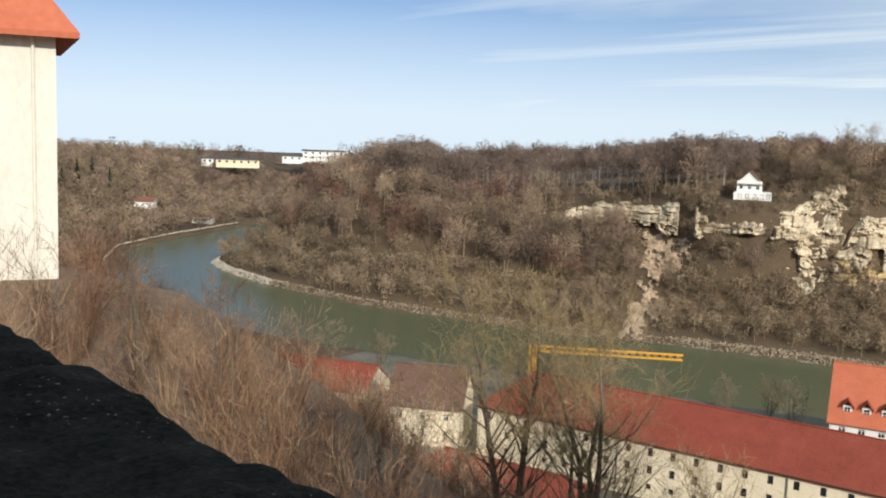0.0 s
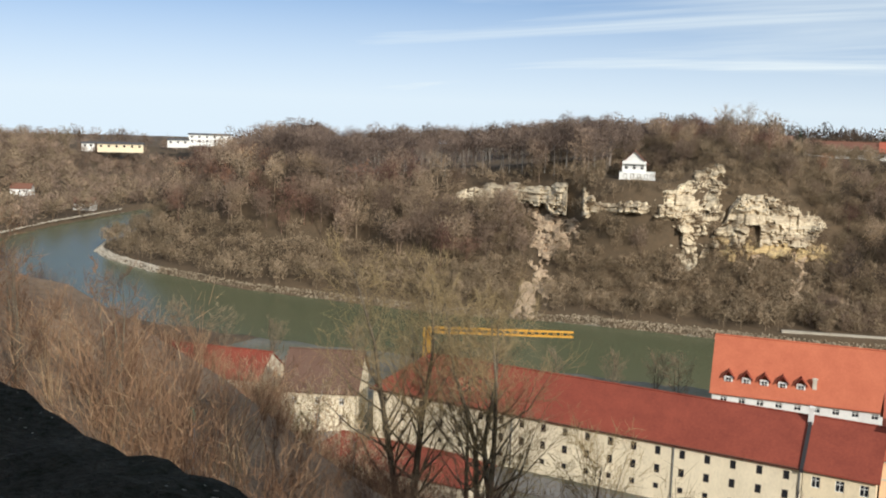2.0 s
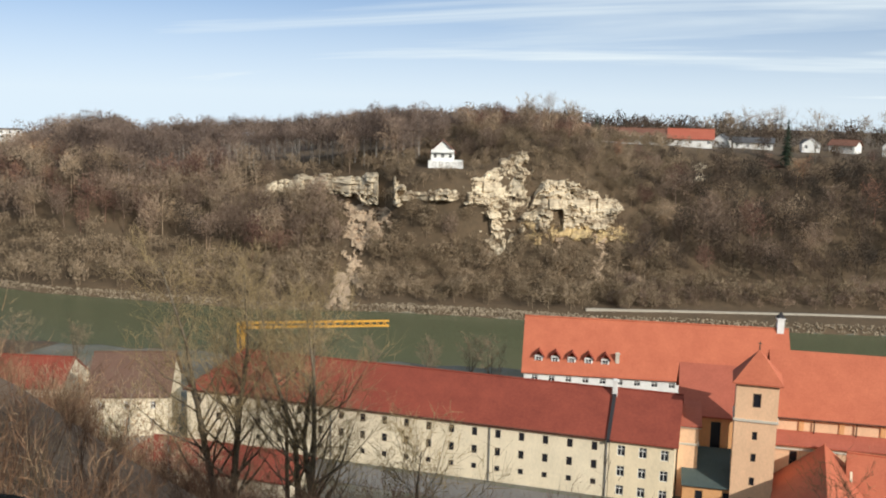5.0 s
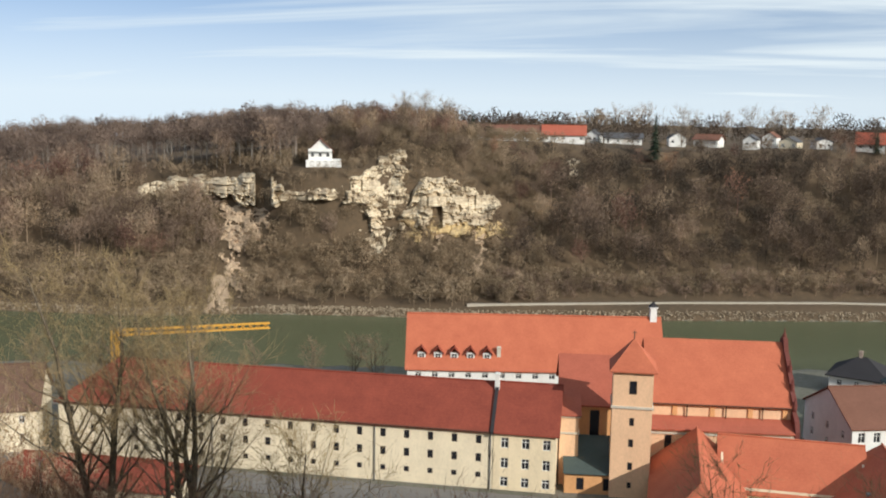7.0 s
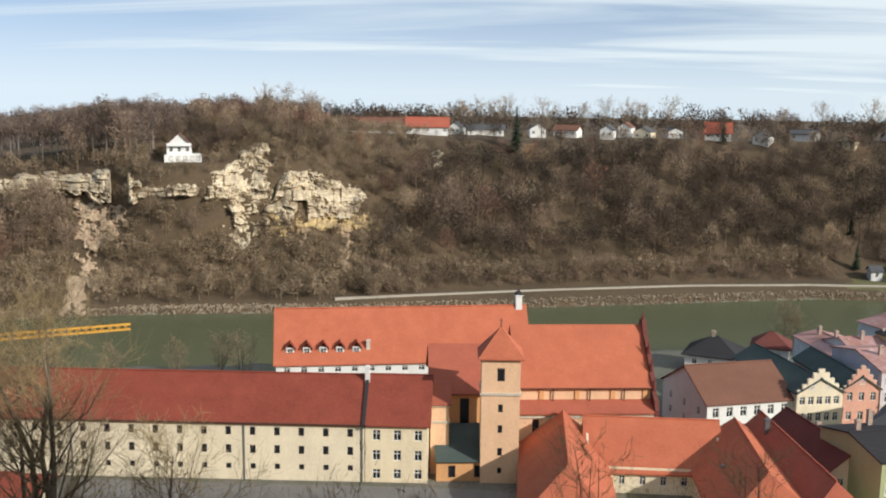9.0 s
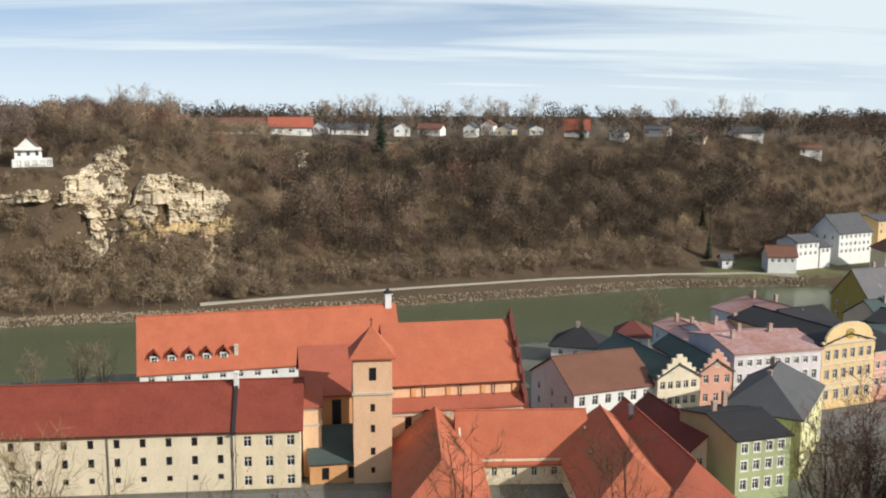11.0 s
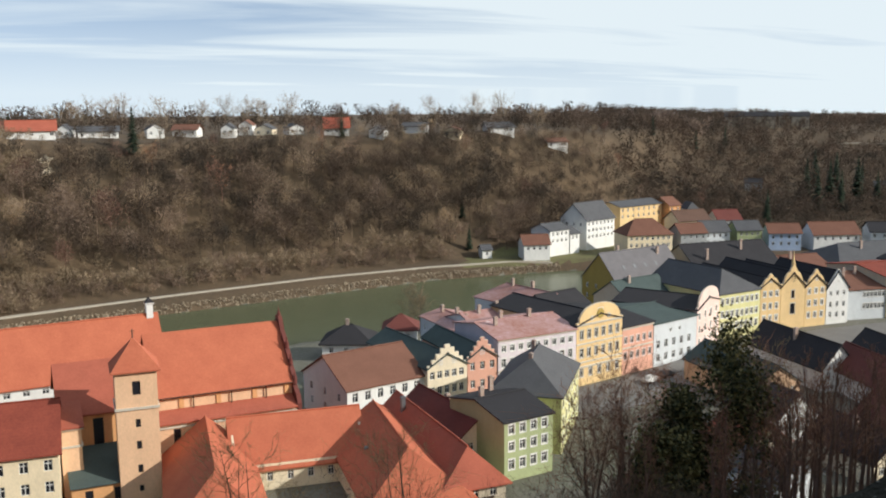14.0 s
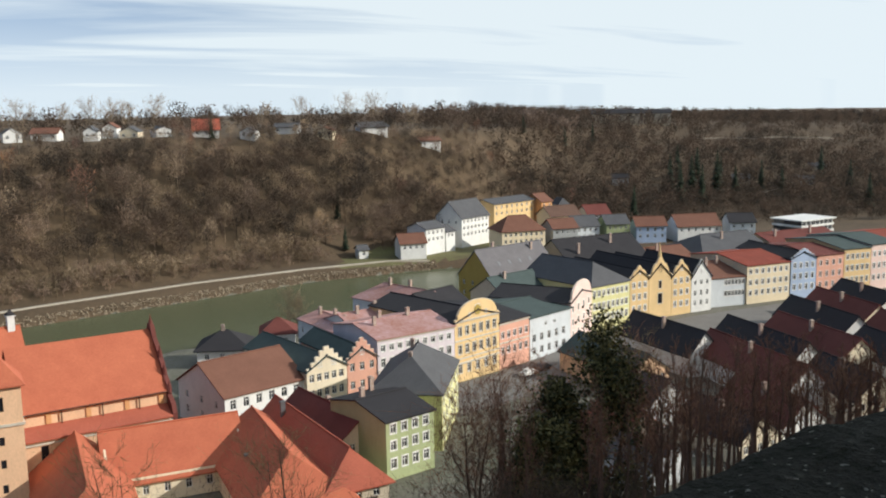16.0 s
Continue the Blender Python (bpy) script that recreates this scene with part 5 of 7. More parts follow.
def parapet():
    xs = np.arange(-9.0, 9.01, 0.09)
    rows = [(0.0, 57.4), (0.4, 57.4), (0.42, 58.7), (0.48, 58.92), (0.6, 58.97), (0.72, 58.99), (0.84, 58.98), (0.93, 59.0), (1.0, 58.98), (1.04, 58.8), (1.06, 58.3), (1.08, 57.0), (1.12, 54.5)]
    vs, fs = [], []
    for x in xs:
        edge = 1.78 + max(0.0, -x - 2) * 0.165 if x < 0 else 1.66 + 0.26 * x
        edge += 0.015 * math.sin(x * 3.1) + 0.018 * math.sin(x * 7.3 + 1)
        for j, (f, z) in enumerate(rows):
            k = noise.noise(Vector((x * 1.4, f * 3.0, 3.0))) * 0.025 + noise.noise(Vector((x * 5.0, f * 9.0, 9.0))) * 0.035 + max(0.0, noise.noise(Vector((x * 2.2, f * 4.0, 17.0)))) * 0.035
            vs.append((x + 0.4 * k, edge * f - 0.7 * (1 - min(1.0, f)) + (k * 0.7 if j > 7 else 0), z + (k if 1 < j < 11 else 0)))
    m = len(rows)
    for i in range(len(xs) - 1):
        for j in range(m - 1):
            a = i * m + j
            fs.append((a, a + m, a + m + 1, a + 1))
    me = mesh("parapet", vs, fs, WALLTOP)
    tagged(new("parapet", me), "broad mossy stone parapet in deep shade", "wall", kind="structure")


parapet()


def castle_building():
    a = radians(-61.2)
    r = 40.0
    cx, cy = r * math.sin(a), r * math.cos(a)
    t = radians(64)
    L = 24.0
    A = (cx - L * math.cos(t), cy - L * math.sin(t))
    h = house("castle_building", A, (cx, cy), 11, 53.5, 63.6, 71.0, CASTLE, ORANGE_T, "cream castle building with orange tile roof", "castle", h1=5.0, over=0.8,
              spec=[(60.0, 0.9, 1.4, 4, 3, 15.5)])
    part("downpipe", mesh("downpipe", *tube((L - 0.8, -0.12, 0), (L - 0.8, -0.12, 9.4), 0.07, 0.07), CASTLE), h)


castle_building()
# Unseen castle masses, added and sized so their shadows cover parapet and right slope.
tagged(new("wall_castle_walk", mesh("wall_castle_walk", *box(-8, 30, -4.6, -3.6, 50, 66.0), SAND)), "unseen castle wall behind the walk that shades the parapet", "wall", kind="structure")
tagged(new("wall_castle_block", mesh("wall_castle_block", *box(30.004, 75, -10, -3.8, 45, 80.0), SAND)), "unseen castle block behind the walk that shades the slope", "wall", kind="structure")
tagged(new("wall_castle_tall_block", mesh("wall_castle_tall_block", *box(75.004, 190, -30, -6, 30, 100), SAND)), "unseen tall castle block behind the walk that shades the slope", "wall", kind="structure")

# ---- rock faces on the far slope ----


def on_slope(az, z, r0=230.0, r1=420.0):
    """The first place along that bearing where the far ground reaches the height z."""
    a = radians(az)
    r = np.arange(r0, r1, 1.0)
    h = height(r * math.sin(a), r * math.cos(a))
    shore = np.argmax(inside(np.stack([r * math.sin(a), r * math.cos(a)], 1), FARSIDE))
    k = shore + int(np.argmax(h[shore:] >= z))
    if h[k] < z:
        k = len(r) - 1
    f = 0.0 if k == 0 else float(np.clip((z - h[k - 1]) / max(h[k] - h[k - 1], 0.05), 0, 1))
    return r[k] - 1 + f


CLIFFS = [  # bearings, tops and feet along them, material
    ([-32.8, -31.8, -30.4, -28.8, -27, -26, -25, -24.2], [29.6, 32.6, 34.8, 35.4, 36.4, 36.8, 36.6, 34.6], [28.1, 29.1, 30.6, 31.1, 30.1, 27.6, 27.6, 29.6], ROCK),
    ([-28.35, -27.55, -26.75, -25.75, -24.75], [27.6, 28.6, 28.6, 28.6, 26.6], [25.1, 18.6, 13.6, 15.6, 20.6], SCREE),
    ([-28.0, -27.4, -26.8, -26.3], [19, 21, 21, 18], [8, 4, 4, 9], SCREE),
    ([-29.0, -28.2, -27.4, -26.8], [5.5, 7.5, 7.5, 5.5], [2, 2, 2, 2], SCREE),
    ([-25.2, -24, -22.6, -21], [32.1, 32.6, 33.2, 34.1], [30.6, 30.8, 31.6, 32.1], ROCK),
    ([-20.9, -20.2, -19.2, -18.2, -17.2, -16.7], [33.6, 37.6, 41.1, 44.1, 46.1, 45.1], [31.6, 29.6, 26.1, 25.6, 28.6, 34.6], ROCK),
    ([-19.8, -19.2, -18.5, -17.8, -17.3], [28.6, 30.6, 31.6, 31.6, 30.6], [16.6, 12.6, 13.6, 18.6, 25.6], ROCK),
    ([-17.6, -16.9, -16.3, -15.6, -14.7, -13.9, -12.9, -11.9, -11.2], [24.6, 29.6, 37.1, 37.6, 37.2, 35.4, 33.4, 30.8, 27.1], [23.1, 22.6, 22.6, 22.6, 22.6, 22.6, 22.6, 22.6, 23.1], ROCK),
    ([-17.4, -16.4, -14.8, -13, -11.6, -10.7], [23.6, 24.8, 24.8, 24.6, 24.8, 23.6], [20.8, 19.8, 20, 20, 20, 20.8], YELLOW_ROCK),
    ([-13.3, -12.9, -12.4, -12], [19.6, 21.1, 21.1, 18.6], [14.6, 9.6, 7.6, 10.6], SCREE),
    ([-15.4, -15.0, -14.6], [19, 20, 19], [16, 15, 16], SCREE),
    ([-8.0, -7.3, -6.6], [41, 43.5, 42], [38.5, 37, 38.5], ROCK),
]


def cliff_at(az, z, pad=1.0):
    """Whether the bearing and height lie on bare rock."""
    hit = np.zeros(len(az), bool)
    for b, hi, lo, stone in CLIFFS:
        hit |= (az > b[0] - 0.1) & (az < b[-1] + 0.1) & (z < np.interp(az, b, hi) + pad * 0.4) & (z > np.interp(az, b, lo) - pad)
    return hit


def cliff(b, hi, lo, stone, k):
    n = max(10, int((b[-1] - b[0]) / 0.085))
    m = max(8, int(max(np.array(hi) - np.array(lo)) / 0.42))
    vs, fs = [], []
    deep = 1.0 if stone is ROCK else 0.45
    for i in range(n + 1):
        az = b[0] + (b[-1] - b[0]) * i / n
        zt, zl = np.interp(az, b, hi) + 1.2, np.interp(az, b, lo) - 1.4
        a = radians(az)
        for j in range(m + 1):
            z = zl + (zt - zl) * j / m
            r = on_slope(az, z)
            # the face sinks under soil and scrub towards its ragged border and in patches
            edge = min(1.0, min(az - b[0], b[-1] - az) * 5.2 / 4.5, (zt - z) / min(2.6, 0.3 * (zt - zl)), (z - zl) / min(4.5, 0.35 * (zt - zl)))
            loose = 1.0 if stone is ROCK else 1.5
            patch = noise.noise(Vector((az * 1.4, z * 0.34, 3.1 * k))) * 1.15 * loose + noise.noise(Vector((az * 4.2, z * 1.2, 1.7 * k))) * 0.75 * loose
            show = max(-0.4, min(1.0, (edge * 1.45 - 0.42 + patch) * 1.5))
            # beds of stone that overhang one another, split into blocks by upright joints
            bed = (z + 1.1 * noise.noise(Vector((az * 0.45, z * 0.1, k)))) / (1.9 + 0.6 * math.sin(z * 0.43 + k))
            layer = math.floor(bed)
            f = bed - layer
            joint = az * 1.9 + 0.9 * noise.noise(Vector((az * 1.3, layer * 0.9, k))) + 0.41 * layer
            col = math.floor(joint)
            gap = min(joint - col, col + 1 - joint)
            block = noise.noise(Vector((col * 1.73 + 0.37, layer * 2.31 + 0.19, k * 5.3 + 0.5))) * 2.2
            ledge = (0.25 + 0.75 * min(1.0, f / 0.22)) * 1.5 - 0.5 * f
            crack = 0.9 * max(0.0, 0.12 - gap) / 0.12
            rough = noise.noise(Vector((az * 0.8, z * 0.12, 1.0 + k))) * 3.2 + noise.noise(Vector((az * 5.0, z * 1.6, 6.0 + k))) * 0.5
            out = 0.4 + deep * (ledge + block + rough - crack)
            # deep upright recess at the end of the upper face, and a cave in the broad one
            if k == 0:
                out = -0.6 if -25.85 < az < -24.95 else out + 5.0 * max(0.0, min(1.0, (az + 30) / 3.5))
            if k == 7 and -15.5 < az < -14.95 and 22.6 < z < 29.0:
                out = -1.2
            elif k == 7:
                out += 1.4
            r -= -0.9 * (1 - max(show, 0)) + out * show
            vs.append((r * math.sin(a), r * math.cos(a), z))
    for i in range(n):
        for j in range(m):
            c = i * (m + 1) + j
            fs.append((c, c + m + 1, c + m + 2, c + 1))
    label = "pale layered sandstone rock face on the wooded slope" if stone is ROCK else "sandy scree below the rock face" if stone is SCREE else "yellowish sandstone bed at the foot of the rock face"
    tagged(new("cliff", mesh("cliff", vs, fs, stone)), label, "cliff", "rock faces", kind="structure")


for k, (b, hi, lo, stone) in enumerate(CLIFFS):
    cliff(b, hi, lo, stone, k)

# ---- bare trees ----


def ribbon(p, q, w0, w1, rng):
    """A flat twig from p to q."""
    d = q - p
    s = np.cross(d, rng.normal(size=3))
    s = s / (np.linalg.norm(s) + 1e-9)
    return np.array([p - s * w0, p + s * w0, q + s * w1, q - s * w1]), [(0, 1, 2), (0, 2, 3)]


def prism(p, q, r0, r1, n=3):
    d = q - p
    a = np.cross(d, [0.31, 0.87, 0.21])
    a = a / (np.linalg.norm(a) + 1e-9)
    b = np.cross(d / (np.linalg.norm(d) + 1e-9), a)
    ang = 2 * np.pi * np.arange(n) / n
    ring = np.cos(ang)[:, None] * a + np.sin(ang)[:, None] * b
    v = np.concatenate([p + ring * r0, q + ring * r1])
    f = []
    for i in range(n):
        j = (i + 1) % n
        f += [(i, j, n + j), (i, n + j, n + i)]
    return v, f


class Bits:
    def __init__(self):
        self.v, self.t, self.n = [], [], 0

    def add(self, vt):
        v, t = vt
        self.v.append(v)
        self.t.append(np.array(t) + self.n)
        self.n += len(v)

    def arrays(self):
        return np.concatenate(self.v), np.concatenate(self.t)


def tree_shape(seed, h=14.0, limbs=12, subs=5, twigs=3, base=0.3, spread=0.33, trunk=0.2, twig=0.035, rise=0.75, stems=1, lean=0.06, split=False):
    """A bare tree: trunk, limbs, branches and twigs. split: trunk and limbs apart from the twigs."""
    rng = np.random.default_rng(seed)
    wood, fine = Bits(), Bits()
    for s in range(stems):
        off = rng.normal(size=2) * (0.25 if stems > 1 else 0.0)
        tilt = rng.normal(size=2) * lean * (3 if stems > 1 else 1)
        pts = [np.array([off[0] + tilt[0] * h * k + rng.normal() * 0.02 * h * k, off[1] + tilt[1] * h * k + rng.normal() * 0.02 * h * k, h * 0.92 * k]) for k in (0, 0.25, 0.5, 0.75, 1.0)]
        pts[0][2] = -0.6
        rad = [trunk, trunk * 0.8, trunk * 0.55, trunk * 0.32, trunk * 0.08]
        for k in range(4):
            wood.add(prism(pts[k], pts[k + 1], rad[k], rad[k + 1], 5 if split else 4))
        for i in range(limbs // stems):
            f = base + (0.97 - base) * (i + rng.random()) / (limbs // stems)
            k = min(3, int(f * 4))
            p = pts[k] + (pts[k + 1] - pts[k]) * (f * 4 - k)
            az = rng.random() * 2 * np.pi
            reach = spread * h * (1.05 - 0.75 * abs(f - 0.45) - 0.25 * f) * (0.7 + 0.5 * rng.random())
            d = np.array([np.cos(az), np.sin(az), rise * (0.5 + rng.random())])
            d = d / np.linalg.norm(d)
            q = p + d * reach * 0.55
            d2 = d + np.array([0, 0, 0.45]) + rng.normal(size=3) * 0.15
            q2 = q + d2 / np.linalg.norm(d2) * reach * 0.6
            r0 = max(trunk * (1 - f) * 0.5, twig * 1.3)
            wood.add(prism(p, q, r0, r0 * 0.6, 3))
            wood.add(prism(q, q2, r0 * 0.6, twig * 0.6, 3))
            for j in range(subs):
                g = 0.25 + 0.8 * (j + rng.random()) / subs
                b = p + (q - p) * g / 0.55 if g < 0.55 else q + (q2 - q) * min(1.0, (g - 0.55) / 0.45)
                e = d2 * 0.6 + rng.normal(size=3) * 0.65 + np.array([0, 0, 0.3])
                e = e / np.linalg.norm(e) * reach * (0.28 + 0.25 * rng.random())
                bend = b + e * 0.5 + rng.normal(size=3) * np.linalg.norm(e) * 0.12
                fine.add(ribbon(b, bend, twig, twig * 0.8, rng))
                fine.add(ribbon(bend, b + e, twig * 0.8, twig * 0.5, rng))
                for m in range(twigs):
                    c = b + e * (0.3 + 0.7 * (m + rng.random()) / twigs)
                    w = e * 0.6 + rng.normal(size=3) * np.linalg.norm(e) * 0.55 + np.array([0, 0, 0.15])
                    w = w / np.linalg.norm(w) * np.linalg.norm(e) * (0.4 + 0.5 * rng.random())
                    fine.add(ribbon(c, c + w, twig * 0.75, twig * 0.3, rng))
    if split:
        return wood.arrays(), fine.arrays()
    (v1, t1), (v2, t2) = wood.arrays(), fine.arrays()
    return np.concatenate([v1, v2]), np.concatenate([t1, t2 + len(v1)])


def crown_tree(seed, h=13.0, n=300, wide=0.30, low=0.30, length=0.10, width=0.011, trunk=0.013, limbs=6):
    """A bare tree seen from afar: trunk, a few limbs and a rounded crown of many small twigs."""
    rng = np.random.default_rng(seed)
    bits = Bits()
    top = np.array([rng.normal() * 0.03 * h, rng.normal() * 0.03 * h, h * 0.8])
    bits.add(prism(np.array([0, 0, -0.06 * h]), top, trunk * h, trunk * h * 0.3, 4))
    mid = np.array([top[0] * 0.5, top[1] * 0.5, h * (low + (1 - low) * 0.52)])
    lobes = [mid + rng.normal(size=3) * np.array([wide, wide, (1 - low) * 0.30]) * h * 0.55 for _ in range(limbs)]
    for q in lobes:
        p = top * (0.35 + 0.4 * rng.random())
        bits.add(prism(p, q, trunk * h * 0.4, trunk * h * 0.12, 3))
    which = rng.integers(-2, limbs, n)
    d = rng.normal(size=(n, 3))
    d /= np.linalg.norm(d, axis=1)[:, None]
    rad = (0.35 + 0.65 * rng.random(n) ** 0.5)[:, None]
    centre = np.where((which < 0)[:, None], mid, np.array(lobes)[np.maximum(which, 0)])
    size = np.where((which < 0)[:, None], np.array([wide, wide, (1 - low) * 0.46]) * h, np.array([wide * 0.62, wide * 0.62, (1 - low) * 0.28]) * h)
    c = centre + d * rad * size
    c[:, 2] = np.minimum(c[:, 2], h * 1.02)
    along = (c - mid) / (np.linalg.norm(c - mid, axis=1)[:, None] + 0.1) * 0.8 + rng.normal(size=(n, 3)) * 0.55 + np.array([0, 0, 0.45])
    along = along / np.linalg.norm(along, axis=1)[:, None] * h * length * (0.6 + 0.8 * rng.random(n))[:, None]
    s = np.cross(along, rng.normal(size=(n, 3)))
    s = s / np.linalg.norm(s, axis=1)[:, None] * h * width
    V = np.stack([c - along * 0.5 - s, c - along * 0.5 + s, c + along * 0.5], 1).reshape(-1, 3)
    bits.add((V, np.arange(3 * n).reshape(n, 3)))
    return bits.arrays()


def bush_shape(seed, h=4.0, stems=12, n=260, twig=0.008, spread=0.45):
    """A bare bush: curved stems from one foot with many fine shoots."""
    rng = np.random.default_rng(seed)
    bits = Bits()
    P, Dn = [], []
    for s in range(stems):
        az = rng.random() * 2 * np.pi
        out = np.array([np.cos(az), np.sin(az), 0.0])
        lean = spread * (0.2 + rng.random())
        hh = h * (0.55 + 0.5 * rng.random())
        pts = [out * (0.12 + lean * hh * f ** 1.6) + np.array([0, 0, hh * f * (1 - 0.12 * f)]) + rng.normal(size=3) * 0.025 * h * f for f in (0, 0.35, 0.7, 1.0)]
        pts[0][2] = -0.3
        for k in range(3):
            bits.add(prism(pts[k], pts[k + 1], twig * (2.2 - 0.6 * k), twig * (1.6 - 0.6 * k), 3))
        for f in rng.random(n // stems) ** 0.7:
            k = min(2, int(f * 3))
            P.append(pts[k] + (pts[k + 1] - pts[k]) * (f * 3 - k))
            e = pts[k + 1] - pts[k]
            Dn.append(e / np.linalg.norm(e))
    P, Dn = np.array(P), np.array(Dn)
    m = len(P)
    P = P + rng.normal(size=(m, 3)) * 0.05 * h
    d = Dn * 0.9 + rng.normal(size=(m, 3)) * 0.55 + np.array([0, 0, 0.25])
    d = d / np.linalg.norm(d, axis=1)[:, None] * h * (0.05 + 0.11 * rng.random(m))[:, None]
    s = np.cross(d, rng.normal(size=(m, 3)))
    s = s / np.linalg.norm(s, axis=1)[:, None] * twig
    bits.add((np.stack([P - s, P + s, P + d], 1).reshape(-1, 3), np.arange(3 * m).reshape(m, 3)))
    return bits.arrays()


def conifer_shape(seed, h=14.0, tiers=16):
    rng = np.random.default_rng(seed)
    bits = Bits()
    bits.add(prism(np.array([0, 0, -0.5]), np.array([0, 0, h]), 0.2, 0.02, 5))
    for i in range(tiers):
        f = i / tiers
        z, r = h * (0.1 + 0.88 * f), h * 0.19 * (1 - f) ** 0.85 + 0.15
        n = 11
        for j in range(n):
            a = 2 * np.pi * (j + rng.random()) / n
            rr = r * (0.75 + 0.4 * rng.random())
            p, q = np.array([0, 0, z + 0.05 * h * rng.random()]), np.array([np.cos(a) * rr, np.sin(a) * rr, z - 0.25 * rr])
            s = np.array([-np.sin(a), np.cos(a), 0]) * rr * 0.33
            m = p + (q - p) * 0.55
            bits.add((np.array([p, m - s, q, m + s + [0, 0, -0.1]]), [(0, 1, 2), (0, 2, 3)]))
    return bits.arrays()


def plant(name, shapes, spots, material, label, category, seed=1):
    """Many copies of the shapes at spots (x, y, z, scale) as one mesh."""
    rng = np.random.default_rng(seed)
    vs, ts, tint, n = [], [], [], 0
    for x, y, z, s in spots:
        v, t = shapes[rng.integers(len(shapes))]
        a = rng.random() * 2 * np.pi
        c, d = np.cos(a) * s, np.sin(a) * s
        w = np.empty_like(v)
        w[:, 0] = v[:, 0] * c - v[:, 1] * d + x
        w[:, 1] = v[:, 0] * d + v[:, 1] * c + y
        w[:, 2] = v[:, 2] * s * (0.9 + 0.2 * rng.random()) + z
        vs.append(w)
        ts.append(t + n)
        tint.append(np.full(len(v), rng.random() - 0.5))
        n += len(v)
    if vs:
        me = big_mesh(name, np.concatenate(vs), np.concatenate(ts), material)
        me.attributes.new("tint", "FLOAT", "POINT").data.foreach_set("value", np.concatenate(tint).astype(np.float32))
        tagged(new(name, me), label, category, kind="stuff")


def scatter(x0, x1, y0, y1, step, seed):
    rng = np.random.default_rng(seed)
    gx, gy = np.meshgrid(np.arange(x0, x1, step), np.arange(y0, y1, step))
    p = np.stack([gx.ravel(), gy.ravel()], 1) + rng.uniform(-0.48, 0.48, (gx.size, 2)) * step
    return p, rng


def bearing(p):
    return np.degrees(np.arctan2(p[:, 0], np.maximum(p[:, 1], 1.0)))


VILLAGE_SPOTS = [(152, 343), (164, 326), (176, 358), (190, 360), (121, 330), (133, 334), (140, 338), (104, 335), (181, 325), (193, 330), (205, 326), (217, 320), (193, 346), (235, 314), (211, 350), (251, 308), (270, 297), (219, 392)]
MID = [crown_tree(10 + i, 13.2, 520, 0.25 + 0.04 * (i % 3), 0.24, 0.074, 0.0070, 0.012, 7) for i in range(9)]
TALL = [crown_tree(90 + i, 14.5, 380, 0.24 + 0.03 * (i % 3), 0.42, 0.072, 0.0066, 0.007, 6) for i in range(5)]
SMALL = [crown_tree(30 + i, 7.0, 175, 0.42, 0.02, 0.14, 0.017, 0.014, 5) for i in range(5)]
FAR = [crown_tree(50 + i, 12.5, 130, 0.44, 0.04, 0.18, 0.022, 0.015, 4) for i in range(6)]


def edge_foot(az):
    """Height of the ground where the tall wood begins above the rock faces."""
    return np.interp(az, [-40, -37, -33, -29, -25, -23], [31.0, 34.0, 37.0, 39.6, 41.0, 41.2])


def wood_edge():
    """Tall trees with bare pale trunks along the edge of the wood."""
    rng = np.random.default_rng(88)
    spots = []
    for row in range(7):
        for az in np.arange(-39.8, -23.3, 0.42):
            b = az + rng.normal() * 0.16
            z = float(edge_foot(b)) + 1.5 * row + rng.normal() * 0.5
            r = on_slope(b, z) + 1.5 * row
            x, y = r * math.sin(radians(b)), r * math.cos(radians(b))
            if math.hypot(x + 121, y - 299) > 11:
                spots.append((x, y, zg(x, y), 0.82 + 0.3 * rng.random()))
    plant("tall_wood", TALL, spots, WOOD_GREY, "tall bare trees along the edge of the wood", "woods", 21)
    stems = [prism(np.array([0.0, 0, -0.5]), np.array([0.3 - 0.2 * i, 0.1 * i, 9.5]), 0.15, 0.07, 4) for i in range(4)]
    front = [(x, y - 0.4, z, s) for i, (x, y, z, s) in enumerate(spots) if i % 3 != 2 and i < 170]
    plant("pale_trunks", [(v, np.array(f)) for v, f in stems], front, PALE_BARK, "pale slender trunks at the edge of the wood", "trunks", 9)


